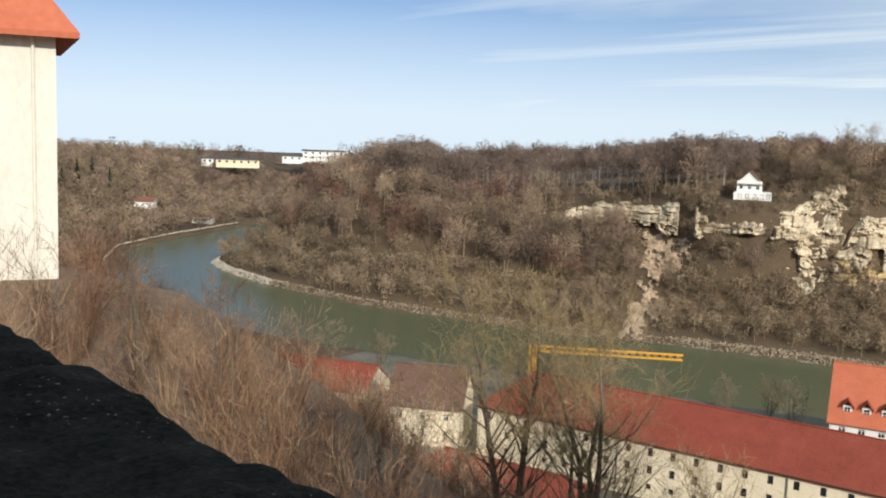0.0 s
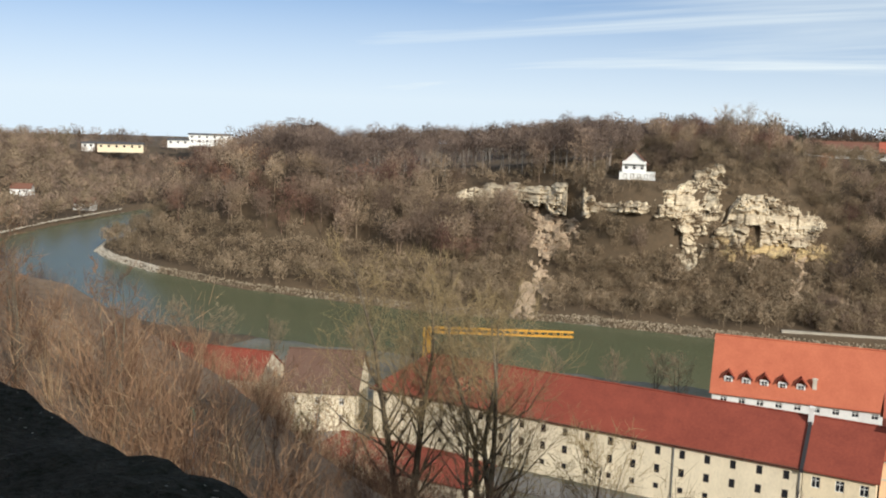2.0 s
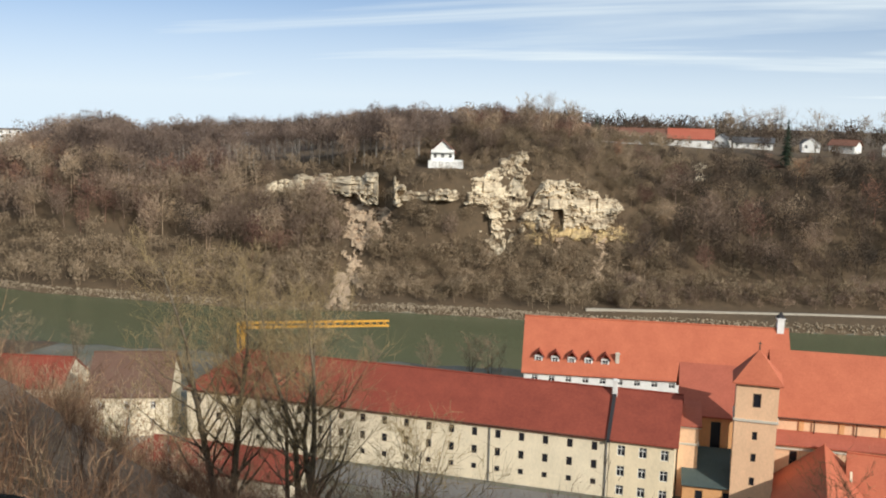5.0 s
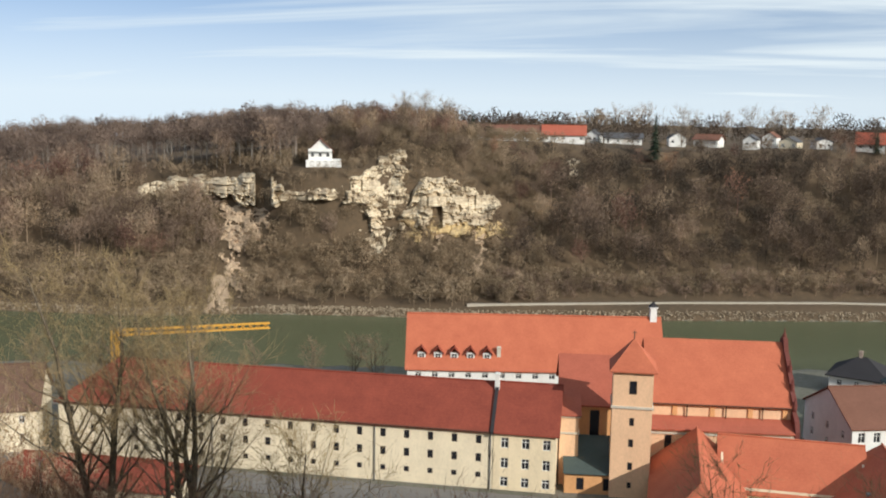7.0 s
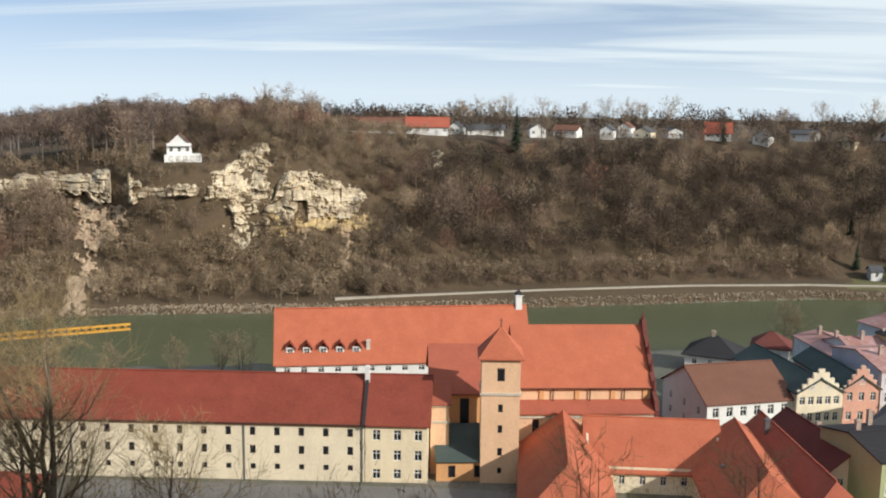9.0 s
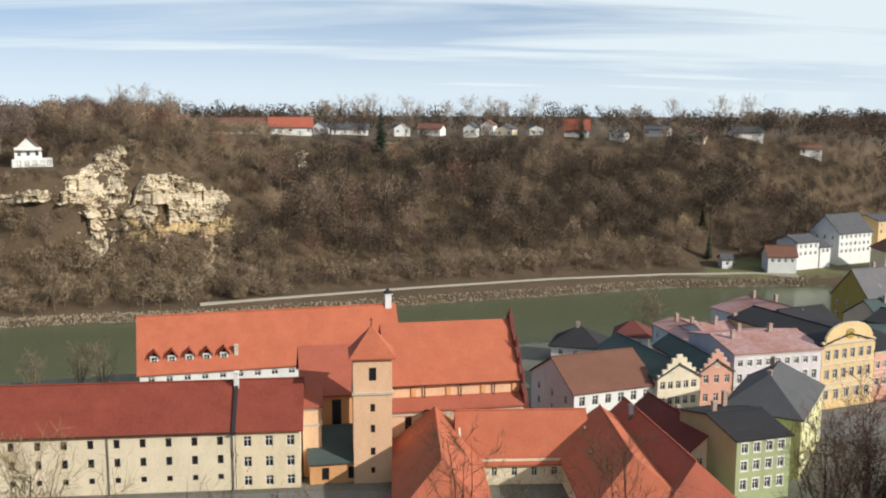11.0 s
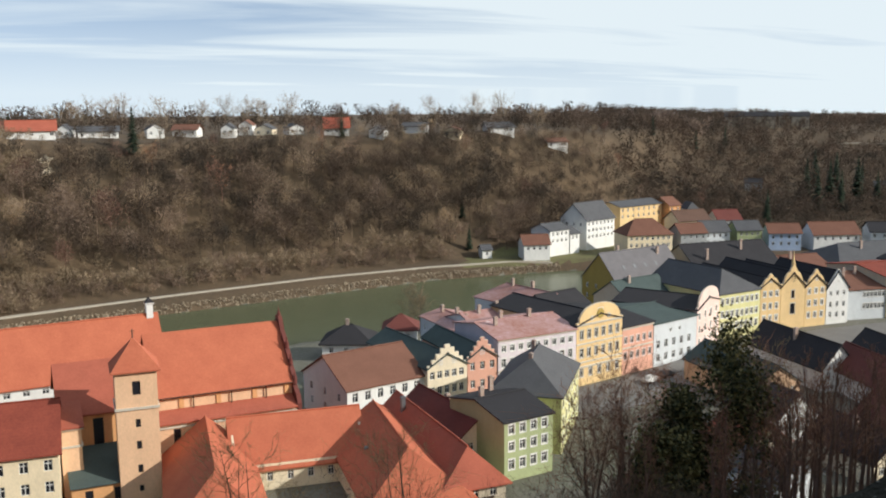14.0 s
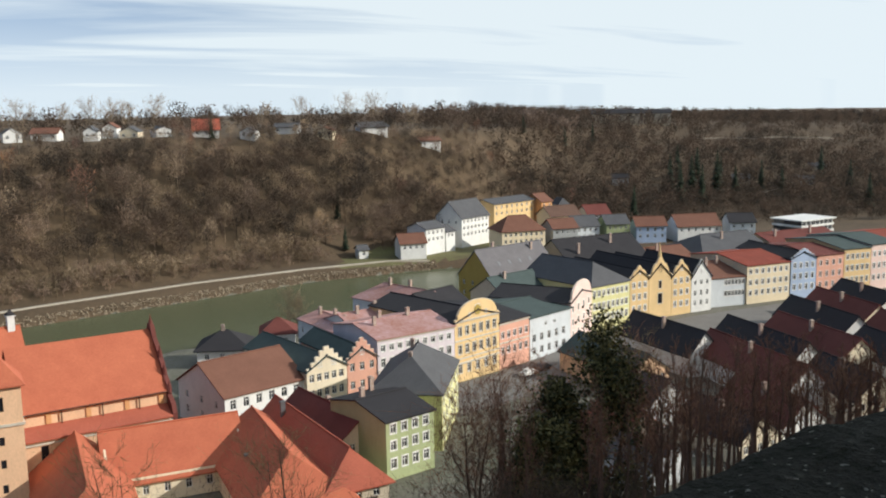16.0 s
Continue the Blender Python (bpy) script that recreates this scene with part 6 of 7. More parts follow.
def woods():
    p, rng = scatter(-430, 260, 232, 520, 5.3, 5)
    df = distance(p, FAR_SHORE)
    z = height(p[:, 0], p[:, 1])
    az = bearing(p)
    r = np.hypot(p[:, 0], p[:, 1])
    foot = np.interp(az, [-45, -30, -12, -6, 14, 20, 26, 40], [2.5, 3.5, 5, 15, 17, 22, 62, 90])
    deep = np.interp(az, [-44, -36, -28, -20, -15, -9, 4, 16, 24, 32], [165, 150, 125, 105, 90, 78, 84, 92, 130, 150])
    ok = inside(p, FARSIDE) & (df > foot) & (df < deep) & (az > -58) & (az < 30)
    ok &= ~(cliff_at(az, z) & (rng.random(len(p)) < 0.90))
    ok &= np.hypot(p[:, 0] + 121, p[:, 1] - 299) > 13
    ok &= ~((np.abs(az + 22) < 2.0) & (z > 36.5) & (z < 41.5) & (r < 318))
    for vx, vy in VILLAGE_SPOTS:
        ok &= np.hypot(p[:, 0] - vx, p[:, 1] - vy) > 13
    for ha, hr, hw in ((-7.9, 368, 16), (-11.0, 370, 20), (-4.5, 382, 14)):
        ok &= np.hypot(p[:, 0] - hr * math.sin(radians(ha)), p[:, 1] - hr * math.cos(radians(ha))) > hw
    ok &= ~((df > deep - 14) & (az > -13) & (rng.random(len(p)) < 0.5))
    stand = (az > -40) & (az < -23.2) & (z > edge_foot(az) - 2.5) & (z < edge_foot(az) + 6.5)
    ok &= ~stand
    p, z, az, df = p[ok], z[ok], az[ok], df[ok]
    grow = rng.random(len(p))
    low = (df < 24) | (cliff_at(az, z, 9.0) & (grow < 0.8)) | (grow < 0.16)
    tall = 0.80 + 0.48 * rng.random(len(p))
    # lower growth below the villa and along the rim of the plateau
    tall *= np.where((az > -24) & (az < -9) & (df > 30), 0.72, 1.0)
    tall *= np.where((az > -14) & (df > 62), 0.62, 1.0)
    spots = np.column_stack([p, z, tall])
    q, rng = scatter(-175, -40, 240, 372, 3.1, 6)
    zq, aq = height(q[:, 0], q[:, 1]), bearing(q)
    fine = inside(q, FARSIDE) & (aq > -33) & (aq < -9) & (distance(q, FAR_SHORE) > 9) & ~(cliff_at(aq, zq, 0.0) & (rng.random(len(q)) < 0.72)) & (np.hypot(q[:, 0] + 121, q[:, 1] - 301) > 11) & (rng.random(len(q)) < 0.95)
    fine &= ~((aq < -23.2) & (zq > edge_foot(aq) - 1.0) & (zq < edge_foot(aq) + 6.5) & (rng.random(len(q)) < 0.8))
    under = np.column_stack([q, zq, 0.36 + 0.50 * rng.random(len(q))])[fine]
    f, rng = scatter(-60, 215, 262, 372, 3.6, 16)
    af, dist = bearing(f), distance(f, FAR_SHORE)
    skirt = inside(f, FARSIDE) & (af > -12) & (af < 23) & (dist > np.interp(af, [-12, -6, 14, 20, 23], [8, 15, 16, 21, 34])) & (dist < np.interp(af, [-12, 14, 23], [22, 31, 48]))
    for vx, vy in VILLAGE_SPOTS:
        skirt &= np.hypot(f[:, 0] - vx, f[:, 1] - vy) > 12
    foot_scrub = np.column_stack([f, height(f[:, 0], f[:, 1]), 0.35 + 0.6 * rng.random(len(f))])[skirt]
    plant("foot_scrub", SMALL, foot_scrub, WOOD_FAR, "brown undergrowth at the foot of the woods", "scrub", 18)
    deep_wood = (az < -21) & (z > edge_foot(az) + 3) & ~low & (rng.random(len(p)) < 0.8)
    plant("tall_grey_woods", MID, spots[deep_wood] * np.array([1, 1, 1, 1.06]), WOOD_GREY, "greyish-brown crowns of the tall wood on the hill", "woods", 23)
    low = low | deep_wood
    scrubby = low & ~deep_wood
    kind = rng.random(len(p)) + 0.25 * wave(p[:, 0], p[:, 1], 22, 4.0)
    # Dark share rises to the right, putting that slope's shade into tree colour.
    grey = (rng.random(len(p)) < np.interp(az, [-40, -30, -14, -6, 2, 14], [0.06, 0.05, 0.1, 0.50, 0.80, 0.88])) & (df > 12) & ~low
    plant("grey_woods", MID, spots[grey], WOOD_DARK, "bare trees standing close on the slope, coloured dark grey for its shade", "woods", 13)
    low = low | grey
    for name, sel, material, label in (("woods", kind > 0.42, WOOD_FAR, "dense bare brown woods covering the far slope"),
                                       ("pale_woods", (kind > 0.16) & (kind <= 0.42), WOOD_PALE, "pale olive-tan bare trees within the woods"),
                                       ("reddish_woods", kind <= 0.16, WOOD_RED, "reddish bare trees within the woods")):
        plant(name, MID, spots[~low & sel], material, label, "woods", 3)
    q, rng = scatter(-110, 190, 330, 450, 5.0, 7)
    aq, dq = bearing(q), distance(q, FAR_SHORE)
    rim = inside(q, FARSIDE) & (aq > -15) & (aq < 23) & (dq > 66) & (dq < 96) & (rng.random(len(q)) < 0.4)
    hedge = np.column_stack([q, height(q[:, 0], q[:, 1]), 0.32 + 0.33 * rng.random(len(q))])[rim]
    plant("riverside_scrub", SMALL, np.concatenate([spots[scrubby & ~grey], under, hedge]), WATERSIDE, "low olive-brown scrub along the river bank", "scrub", 4)


woods()
wood_edge()


SKYLINE = ([18, 22, 26, 30, 34, 38, 42, 46, 50], [-0.24, -0.33, -0.54, -0.65, -0.70, -0.72, -0.66, -0.60, -0.60])  # bearing and rise of the far crowns


def far_woods():
    # left bank beyond the bend
    p, rng = scatter(-900, -330, 150, 760, 8.6, 8)
    az, r = bearing(p), np.hypot(p[:, 0], p[:, 1])
    dn = distance(p, NEAR_SHORE)
    ok = ~inside(p, RIVER) & ~inside(p, FARSIDE) & (dn > 3) & (az > -66) & (az < -40) & (r < 790)
    for a0, r0, w in ((-53.5, 512, 13), (-56.7, 560, 13), (-47.2, 790, 30), (-51.4, 720, 26)):
        ok &= np.hypot(p[:, 0] - r0 * math.sin(radians(a0)), p[:, 1] - r0 * math.cos(radians(a0))) > w
    ok &= ~((az > -54) & (az < -43) & (r > 640))
    a, b = p[ok], height(p[ok][:, 0], p[ok][:, 1])
    left_spots = np.column_stack([a, b, 0.6 + 0.45 * rng.random(len(a))])
    # low growth before the far blocks and behind the nose of the hill
    p, rng = scatter(-760, -330, 380, 760, 9.0, 9)
    az, r = bearing(p), np.hypot(p[:, 0], p[:, 1])
    ok = ~inside(p, RIVER) & (az > -54) & (az < -38) & (r > 560) & (r < 788)
    a, b = p[ok], height(p[ok][:, 0], p[ok][:, 1])
    low_spots = np.column_stack([a, b, 0.38 + 0.36 * rng.random(len(a))])
    b = np.radians(np.arange(-55.0, -41.0, 0.42)) + rng.normal(size=34) * 0.002
    rr = 776 + 12 * rng.random(34)
    rr = np.where(b < math.radians(-49.6), rr - 66, rr)
    hx, hy = rr * np.sin(b), rr * np.cos(b)
    low_spots = np.concatenate([low_spots, np.column_stack([hx, hy, height(hx, hy), 0.34 + 0.2 * rng.random(34)])])
    # trees close before and behind the far blocks
    for bearings, near, lo_s, hi_s in (((-55, -49.4), 722, 0.26, 0.45), ((-49.2, -42.5), 786, 0.26, 0.45), ((-58, -41.5), 850, 0.75, 1.1)):
        t = np.radians(rng.uniform(*bearings, 46))
        d = near + 10 * rng.random(46)
        px, py = d * np.sin(t), d * np.cos(t)
        low_spots = np.concatenate([low_spots, np.column_stack([px, py, height(px, py), rng.uniform(lo_s, hi_s, 46)])])
    # plateau behind the rim and the hills up the valley
    p, rng = scatter(-260, 900, 330, 980, 10.2, 11)
    az, r = bearing(p), np.hypot(p[:, 0], p[:, 1])
    df = distance(p, FAR_SHORE)
    z = height(p[:, 0], p[:, 1])
    rim = np.interp(az, [-44, -20, -10, 0, 20, 26, 31], [130, 110, 118, 118, 122, 130, 92])
    ok = inside(p, FARSIDE) & (df > rim) & (az > -30) & (az < 56) & (rng.random(len(p)) < np.interp(az, [-20, 0, 20, 26, 50], [0.5, 0.3, 0.5, 1.0, 1.0]))
    ok &= ~((az < 24) & (r > 560)) & ~((az >= 24) & (r > 700) & (rng.random(len(p)) < 0.5))
    for vx, vy in VILLAGE_SPOTS:
        ok &= np.hypot(p[:, 0] - vx, p[:, 1] - vy) > 14
    q, rng = scatter(150, 420, 240, 480, 5.4, 12)
    aq, dq = bearing(q), distance(q, FAR_SHORE)
    side = inside(q, FARSIDE) & (aq > 26) & (aq < 50) & (dq > np.interp(aq, [26, 32, 50], [64, 52, 48])) & (dq < 150) & (rng.random(len(q)) < 0.75)
    for vx, vy in VILLAGE_SPOTS:
        side &= np.hypot(q[:, 0] - vx, q[:, 1] - vy) > 12
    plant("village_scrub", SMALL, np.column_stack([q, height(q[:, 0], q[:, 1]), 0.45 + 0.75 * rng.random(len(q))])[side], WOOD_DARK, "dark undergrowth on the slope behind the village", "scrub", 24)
    a, b = p[ok], z[ok]
    right_spots = np.column_stack([a, b, 0.62 + 0.4 * rng.random(len(a))])
    t = rng.uniform(18.0, 50.0, 330)
    d = 600 + 60 * rng.random(330)
    px, py = d * np.sin(np.radians(t)), d * np.cos(np.radians(t))
    pz = height(px, py)
    rise = np.interp(t, SKYLINE[0], SKYLINE[1]) + 0.02 + 0.26 * wave(t * 10, t * 0, 7.0, 2.0) - 0.25 * rng.random(330)
    size = (60 + d * np.tan(np.radians(rise)) - pz) / 12.8
    tops = np.column_stack([px, py, pz, size])[(size > 0.35) & (size < 1.2) & (rng.random(330) < 0.6)]
    plant("skyline_woods", FAR, tops, WOOD_GREY, "uneven bare crowns along the far skyline", "woods", 25)
    plant("left_bank_woods", FAR, left_spots[::2], WOOD_FAR, "brown bare woods on the bank beyond the bend", "woods", 16)
    plant("left_bank_woods", FAR, left_spots[1::2], WATERSIDE, "olive bare woods on the bank beyond the bend", "woods", 17)
    plant("plateau_woods", FAR, low_spots, WOOD_FAR, "low brown woods round the far town blocks", "woods", 19)
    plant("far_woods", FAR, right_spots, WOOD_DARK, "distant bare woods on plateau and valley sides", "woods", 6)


far_woods()


def conifers():
    rng = np.random.default_rng(4)
    shapes = [conifer_shape(i) for i in range(3)]
    spots = [(-13.2, 372, 0.75), (-9.0, 396, 0.75), (-2.7, 360, 1.25), (9.0, 398, 0.7), (27.0, 560, 0.9), (29.4, 600, 0.9), (31.0, 640, 1.0), (38.2, 560, 1.25), (40.4, 560, 1.25), (-60.2, 600, 1.2), (-59.4, 610, 1.35), (-58.5, 600, 1.1), (-61.0, 590, 0.9),
             (36.0, 500, 1.6), (36.6, 520, 1.7), (37.2, 505, 1.5), (35.4, 530, 1.6), (38.0, 540, 1.7), (36.9, 560, 1.6), (35.8, 575, 1.5), (39.0, 520, 1.4), (33.4, 455, 1.2), (46.0, 520, 1.3), (45.0, 560, 1.4), (43.5, 600, 1.5), (41.5, 540, 1.3), (22.5, 400, 0.8), (16.0, 372, 0.7), (16.4, 356, 0.7)]
    for k, (az, r, s) in enumerate(spots):
        a = radians(az)
        x, y = r * math.sin(a), r * math.cos(a)
        v, t = shapes[k % 3]
        root = new("conifer")
        root.matrix_basis = Matrix.Translation((x, y, zg(x, y)))
        part("trunk", mesh("trunk", *tube((0, 0, -0.5), (0, 0, 6 * s), 0.22 * s, 0.12 * s), BARK), root)
        part("crown", big_mesh("crown", v * s, t, NEEDLE), root)
        tagged(root, "dark green conifer standing among bare trees", "tree", "conifers")


conifers()


def skyline_trees():
    """Tall single trees that stand out on the plateau."""
    rng = np.random.default_rng(14)
    for k, (az, r, h) in enumerate([(-1.2, 366, 17), (-15.8, 352, 15), (-14.6, 360, 13), (-6.0, 420, 13), (-5.2, 425, 14), (-4.2, 428, 13), (-3.3, 422, 14), (-7.0, 424, 11), (1.2, 424, 12), (2.6, 420, 14), (3.6, 426, 14), (4.6, 422, 13), (5.8, 425, 15), (14.2, 430, 14), (16.5, 430, 15), (18.2, 435, 15), (12.0, 425, 12), (20.5, 440, 14), (24.0, 445, 13), (-17.4, 345, 14)]):
        a = radians(az)
        x, y = r * math.sin(a), r * math.cos(a)
        (v1, t1), (v2, t2) = tree_shape(200 + k, h * 1.08, 26, 7, 6, 0.25, 0.42, 0.25, 0.030, split=True)
        root = new("bare_tree")
        root.matrix_basis = Matrix.Translation((x, y, zg(x, y)))
        part("trunk", big_mesh("trunk", v1, t1, BARK), root)
        part("crown", big_mesh("crown", v2, t2, WOOD_PALE), root)
        tagged(root, "tall bare tree on the plateau skyline", "tree", "skyline trees")


skyline_trees()


# ---- scattered houses and walls on the hillside up the valley ----


def on_ray(az, el, r0=330.0, r1=1500.0):
    """Where a line of sight that falls el degrees meets the ground beyond the river."""
    a = radians(az)
    r = np.arange(r0, r1, 2.0)
    k = int(np.argmax(height(r * math.sin(a), r * math.cos(a)) >= 60 + r * math.tan(radians(el))))
    return r[k] * math.sin(a), r[k] * math.cos(a), float(r[k])


HILL = "houses on the hillside up the valley"
for az, el, L, eave, wl_, rf, label in ((32.6, -5.2, 9, 4.5, GREY, DARK_T, "small grey house on the hillside"), (42.6, -5.0, 12, 2.6, WHITE, GREY_T, "low white shed on the hillside"),
                                        (39.3, -5.1, 10, 4.0, SAND, GREY_T, "sand-coloured house on the hillside"), (43.4, -4.3, 12, 3.0, SAND, GREY_T, "low house on the hillside")):
    x, y, r = on_ray(az, el)
    t = radians(-az)
    z0 = zg(x, y)
    house("hillside_house", (x - L / 2 * math.cos(t), y - L / 2 * math.sin(t)), (x + L / 2 * math.cos(t), y + L / 2 * math.sin(t)), 8, z0, z0 + eave, z0 + eave + 2.2, wl_, rf, label, "house", spec=[(z0 + eave - 1.3, 1.0, 1.2, 3, 1.6, L - 1.6)], group=HILL)
for ends, label in ((((40.4, -5.6), (42.0, -5.3)), "pale retaining wall on the hillside"), (((36.4, -2.6), (44.0, -2.55)), "pale terrace edge across the hillside")):
    p, q = on_ray(*ends[0]), on_ray(*ends[1])
    n = 12
    strip("hillside_wall", [(p[0] + (q[0] - p[0]) * i / n, p[1] + (q[1] - p[1]) * i / n) for i in range(n + 1)], 1.2, 1.6, PATH_M, label, "wall", 1)

# ---- near slope: bushes and trees below the parapet ----


def bush_top(az):
    """How steeply below the eye the growth on the castle hill ends, in degrees."""
    return np.interp(az, [-70, -64, -60, -58.3, -56.8, -55, -52, -48.8, -45.4, -43.5, -42, -38.5, -33, -28, -22, -10, 12, 20, 24, 29, 34, 40, 50], [-5.2, -5.2, -4.6, -5.9, -8.2, -9.8, -11.3, -12.1, -13.2, -15.0, -17.8, -19.4, -20.8, -21.4, -21.8, -22.0, -22.0, -21.8, -21.6, -21.4, -21.0, -20.0, -18.5])


def bushes():
    for name, step, y0, y1, hh, twig, stems, fine, material, label, seed in (
            ("near_bushes", 1.9, 5.0, 40.0, 3.0, 0.0052, 16, 560, BUSH_M, "reddish-brown bare bushes on the castle hill", 31),
            ("slope_bushes", 3.6, 40.0, 104.0, 5.0, 0.013, 13, 330, BUSH_M, "bare brown bushes on the lower castle hill", 32)):
        shapes = [bush_shape(seed * 10 + i, hh, stems, fine, twig) for i in range(7)]
        p, rng = scatter(-120, 95, y0, y1, step, seed)
        z = height(p[:, 0], p[:, 1])
        az, r = bearing(p), np.hypot(p[:, 0], p[:, 1])
        room = 60 + r * np.tan(np.radians(bush_top(az) + rng.normal(size=len(p)) * 0.5)) - z
        ok = (room > 0.7) & (r > np.where(az < -30, 13.5, 19.0)) & (az > -72) & (az < 56) & (rng.random(len(p)) < np.where(az > 29, 0.42, np.where(az > 12, 0.66, 0.8 + 0.2 * (wave(p[:, 0], p[:, 1], 4.5, 5.0) > -0.1))))
        for hx, hy in ((-82, 116), (-107, 130), (-120, 118), (-140, 130)):
            ok &= np.hypot(p[:, 0] - hx, p[:, 1] - hy) > 11
        ok &= ~((p[:, 0] < -30) & (p[:, 1] < 23) & (p[:, 0] > -62) & (p[:, 1] > p[:, 0] * 1.9 + 68))
        reach = np.where(az < -56, 1.25, np.where(az < -34, 1.8, 0.95))
        size = np.minimum(room / hh, 0.5 + reach * rng.random(len(p)) ** 1.3)
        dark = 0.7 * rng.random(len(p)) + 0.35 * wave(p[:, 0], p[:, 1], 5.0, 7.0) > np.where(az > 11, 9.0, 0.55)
        plant("thicket", shapes, np.column_stack([p, z, size])[ok & (az > 11)], SHADE_TWIGS, "bare thicket on the castle hill above the town, darkened for castle shade", "bushes", seed)
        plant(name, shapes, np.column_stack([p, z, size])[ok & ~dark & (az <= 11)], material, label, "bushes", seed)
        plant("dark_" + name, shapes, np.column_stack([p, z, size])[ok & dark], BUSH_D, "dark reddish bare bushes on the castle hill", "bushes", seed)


bushes()


def saplings():
    """Slim bare trees between the castle hill and the river."""
    p, rng = scatter(-175, -66, 84, 124, 5.0, 41)
    z, az, r = height(p[:, 0], p[:, 1]), bearing(p), np.hypot(p[:, 0], p[:, 1])
    room = 60 + r * np.tan(np.radians(np.interp(az, [-62, -52, -45.4, -42, -38.5, -34], [-8.5, -11.6, -13.2, -14.6, -16.4, -19.0]))) - z
    ok = (room > 4) & (az < -36)
    for hx, hy, w in ((-82, 116, 14), (-107, 130, 11), (-120, 118, 10), (-140, 132, 12)):
        ok &= np.hypot(p[:, 0] - hx, p[:, 1] - hy) > w
    size = np.minimum(room, 9 + 7 * rng.random(len(p))) / 12.5
    plant("saplings", [crown_tree(70 + i, 12.5, 260, 0.26, 0.12, 0.09, 0.0042, 0.008, 6) for i in range(4)], np.column_stack([p, z, size])[ok], WOOD_PALE, "slim tan bare trees between the hill and the river", "trees", 42)


saplings()


def near_tree(x, y, h, seed, label, stems=1, limbs=44, subs=9, twigs=6, spread=0.34, trunk=0.26, twig=0.022, base=0.18, bark=BARK, crown=TWIG, name="bare_tree", z=None, rise=0.9):
    (v1, t1), (v2, t2) = tree_shape(seed, h, limbs, subs, twigs, base, spread, trunk, twig, stems=stems, split=True, lean=0.022, rise=rise)
    root = new(name)
    root.matrix_basis = Matrix.Translation((x, y, zg(x, y) if z is None else z))
    part("trunk", big_mesh("trunk", v1, t1, bark), root)
    part("crown", big_mesh("crown", v2, t2, crown), root)
    tagged(root, label, "tree", "bare trees on the castle hill")
    return root


near_tree(-37.2, 53.8, 22.5, 301, "tall bare tree with several grey stems on the slope", stems=2, limbs=64, subs=11, twigs=8, spread=0.25, trunk=0.34, twig=0.0135, rise=1.2)
near_tree(-30.0, 52.5, 20.5, 302, "bare spreading tree with forked trunk on the slope", stems=3, limbs=66, subs=11, twigs=8, spread=0.28, trunk=0.30, twig=0.0135, rise=1.1)
near_tree(-33.5, 56.0, 18.0, 303, "bare slender tree beside two larger ones", stems=1, limbs=26, spread=0.3, crown=WATERSIDE)
near_tree(-24.5, 58.0, 11.5, 304, "low bare tree with wide branches", stems=2, limbs=24, spread=0.5)
near_tree(-52.0, 66.0, 15.0, 305, "slim pale birch-like tree among bushes", stems=1, limbs=16, spread=0.2, trunk=0.13, bark=PALE_BARK)
near_tree(-56.0, 67.0, 15.5, 306, "slim pale birch-like tree among bushes", stems=1, limbs=16, spread=0.2, trunk=0.13, bark=PALE_BARK)
near_tree(-62.0, 70.0, 13.0, 307, "slim pale birch-like tree among bushes", stems=1, limbs=16, spread=0.22, trunk=0.12, bark=PALE_BARK)
near_tree(1.5, 40.0, 8.5, 308, "young bare tree before the church", stems=3, limbs=20, spread=0.4, trunk=0.07, twig=0.010)
near_tree(9.5, 44.0, 9.0, 309, "young bare tree before the cloister", stems=3, limbs=20, spread=0.4, trunk=0.07, twig=0.010)
near_tree(-24.0, 15.5, 4.6, 310, "young reddish bare tree by the castle building", stems=3, limbs=16, spread=0.3, trunk=0.06, twig=0.008, crown=BUSH_M)
near_tree(-22.0, 17.0, 5.0, 311, "young reddish bare tree by the castle building", stems=3, limbs=16, spread=0.3, trunk=0.06, twig=0.008, crown=BUSH_M)
RNG = np.random.default_rng(77)
for k in range(74):
    az = 24 + 9.5 * RNG.random() if k < 12 else 33.2 + 15.5 * (k - 12 + RNG.random()) / 62
    r = 33 + 30 * RNG.random()
    x, y = r * math.sin(radians(az)), r * math.cos(radians(az))
    top = np.interp(az, [24, 27, 30, 36, 42, 48], [-17.5, -16.8, -16.0, -13.6, -12.2, -13.2]) - 2.4 * RNG.random()
    h = 60 + r * math.tan(radians(top)) - zg(x, y)
    if h > 2.5:
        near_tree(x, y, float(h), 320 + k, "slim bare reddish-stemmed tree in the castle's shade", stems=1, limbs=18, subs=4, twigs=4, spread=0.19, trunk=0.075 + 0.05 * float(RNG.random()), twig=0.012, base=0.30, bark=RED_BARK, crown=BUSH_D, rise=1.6)


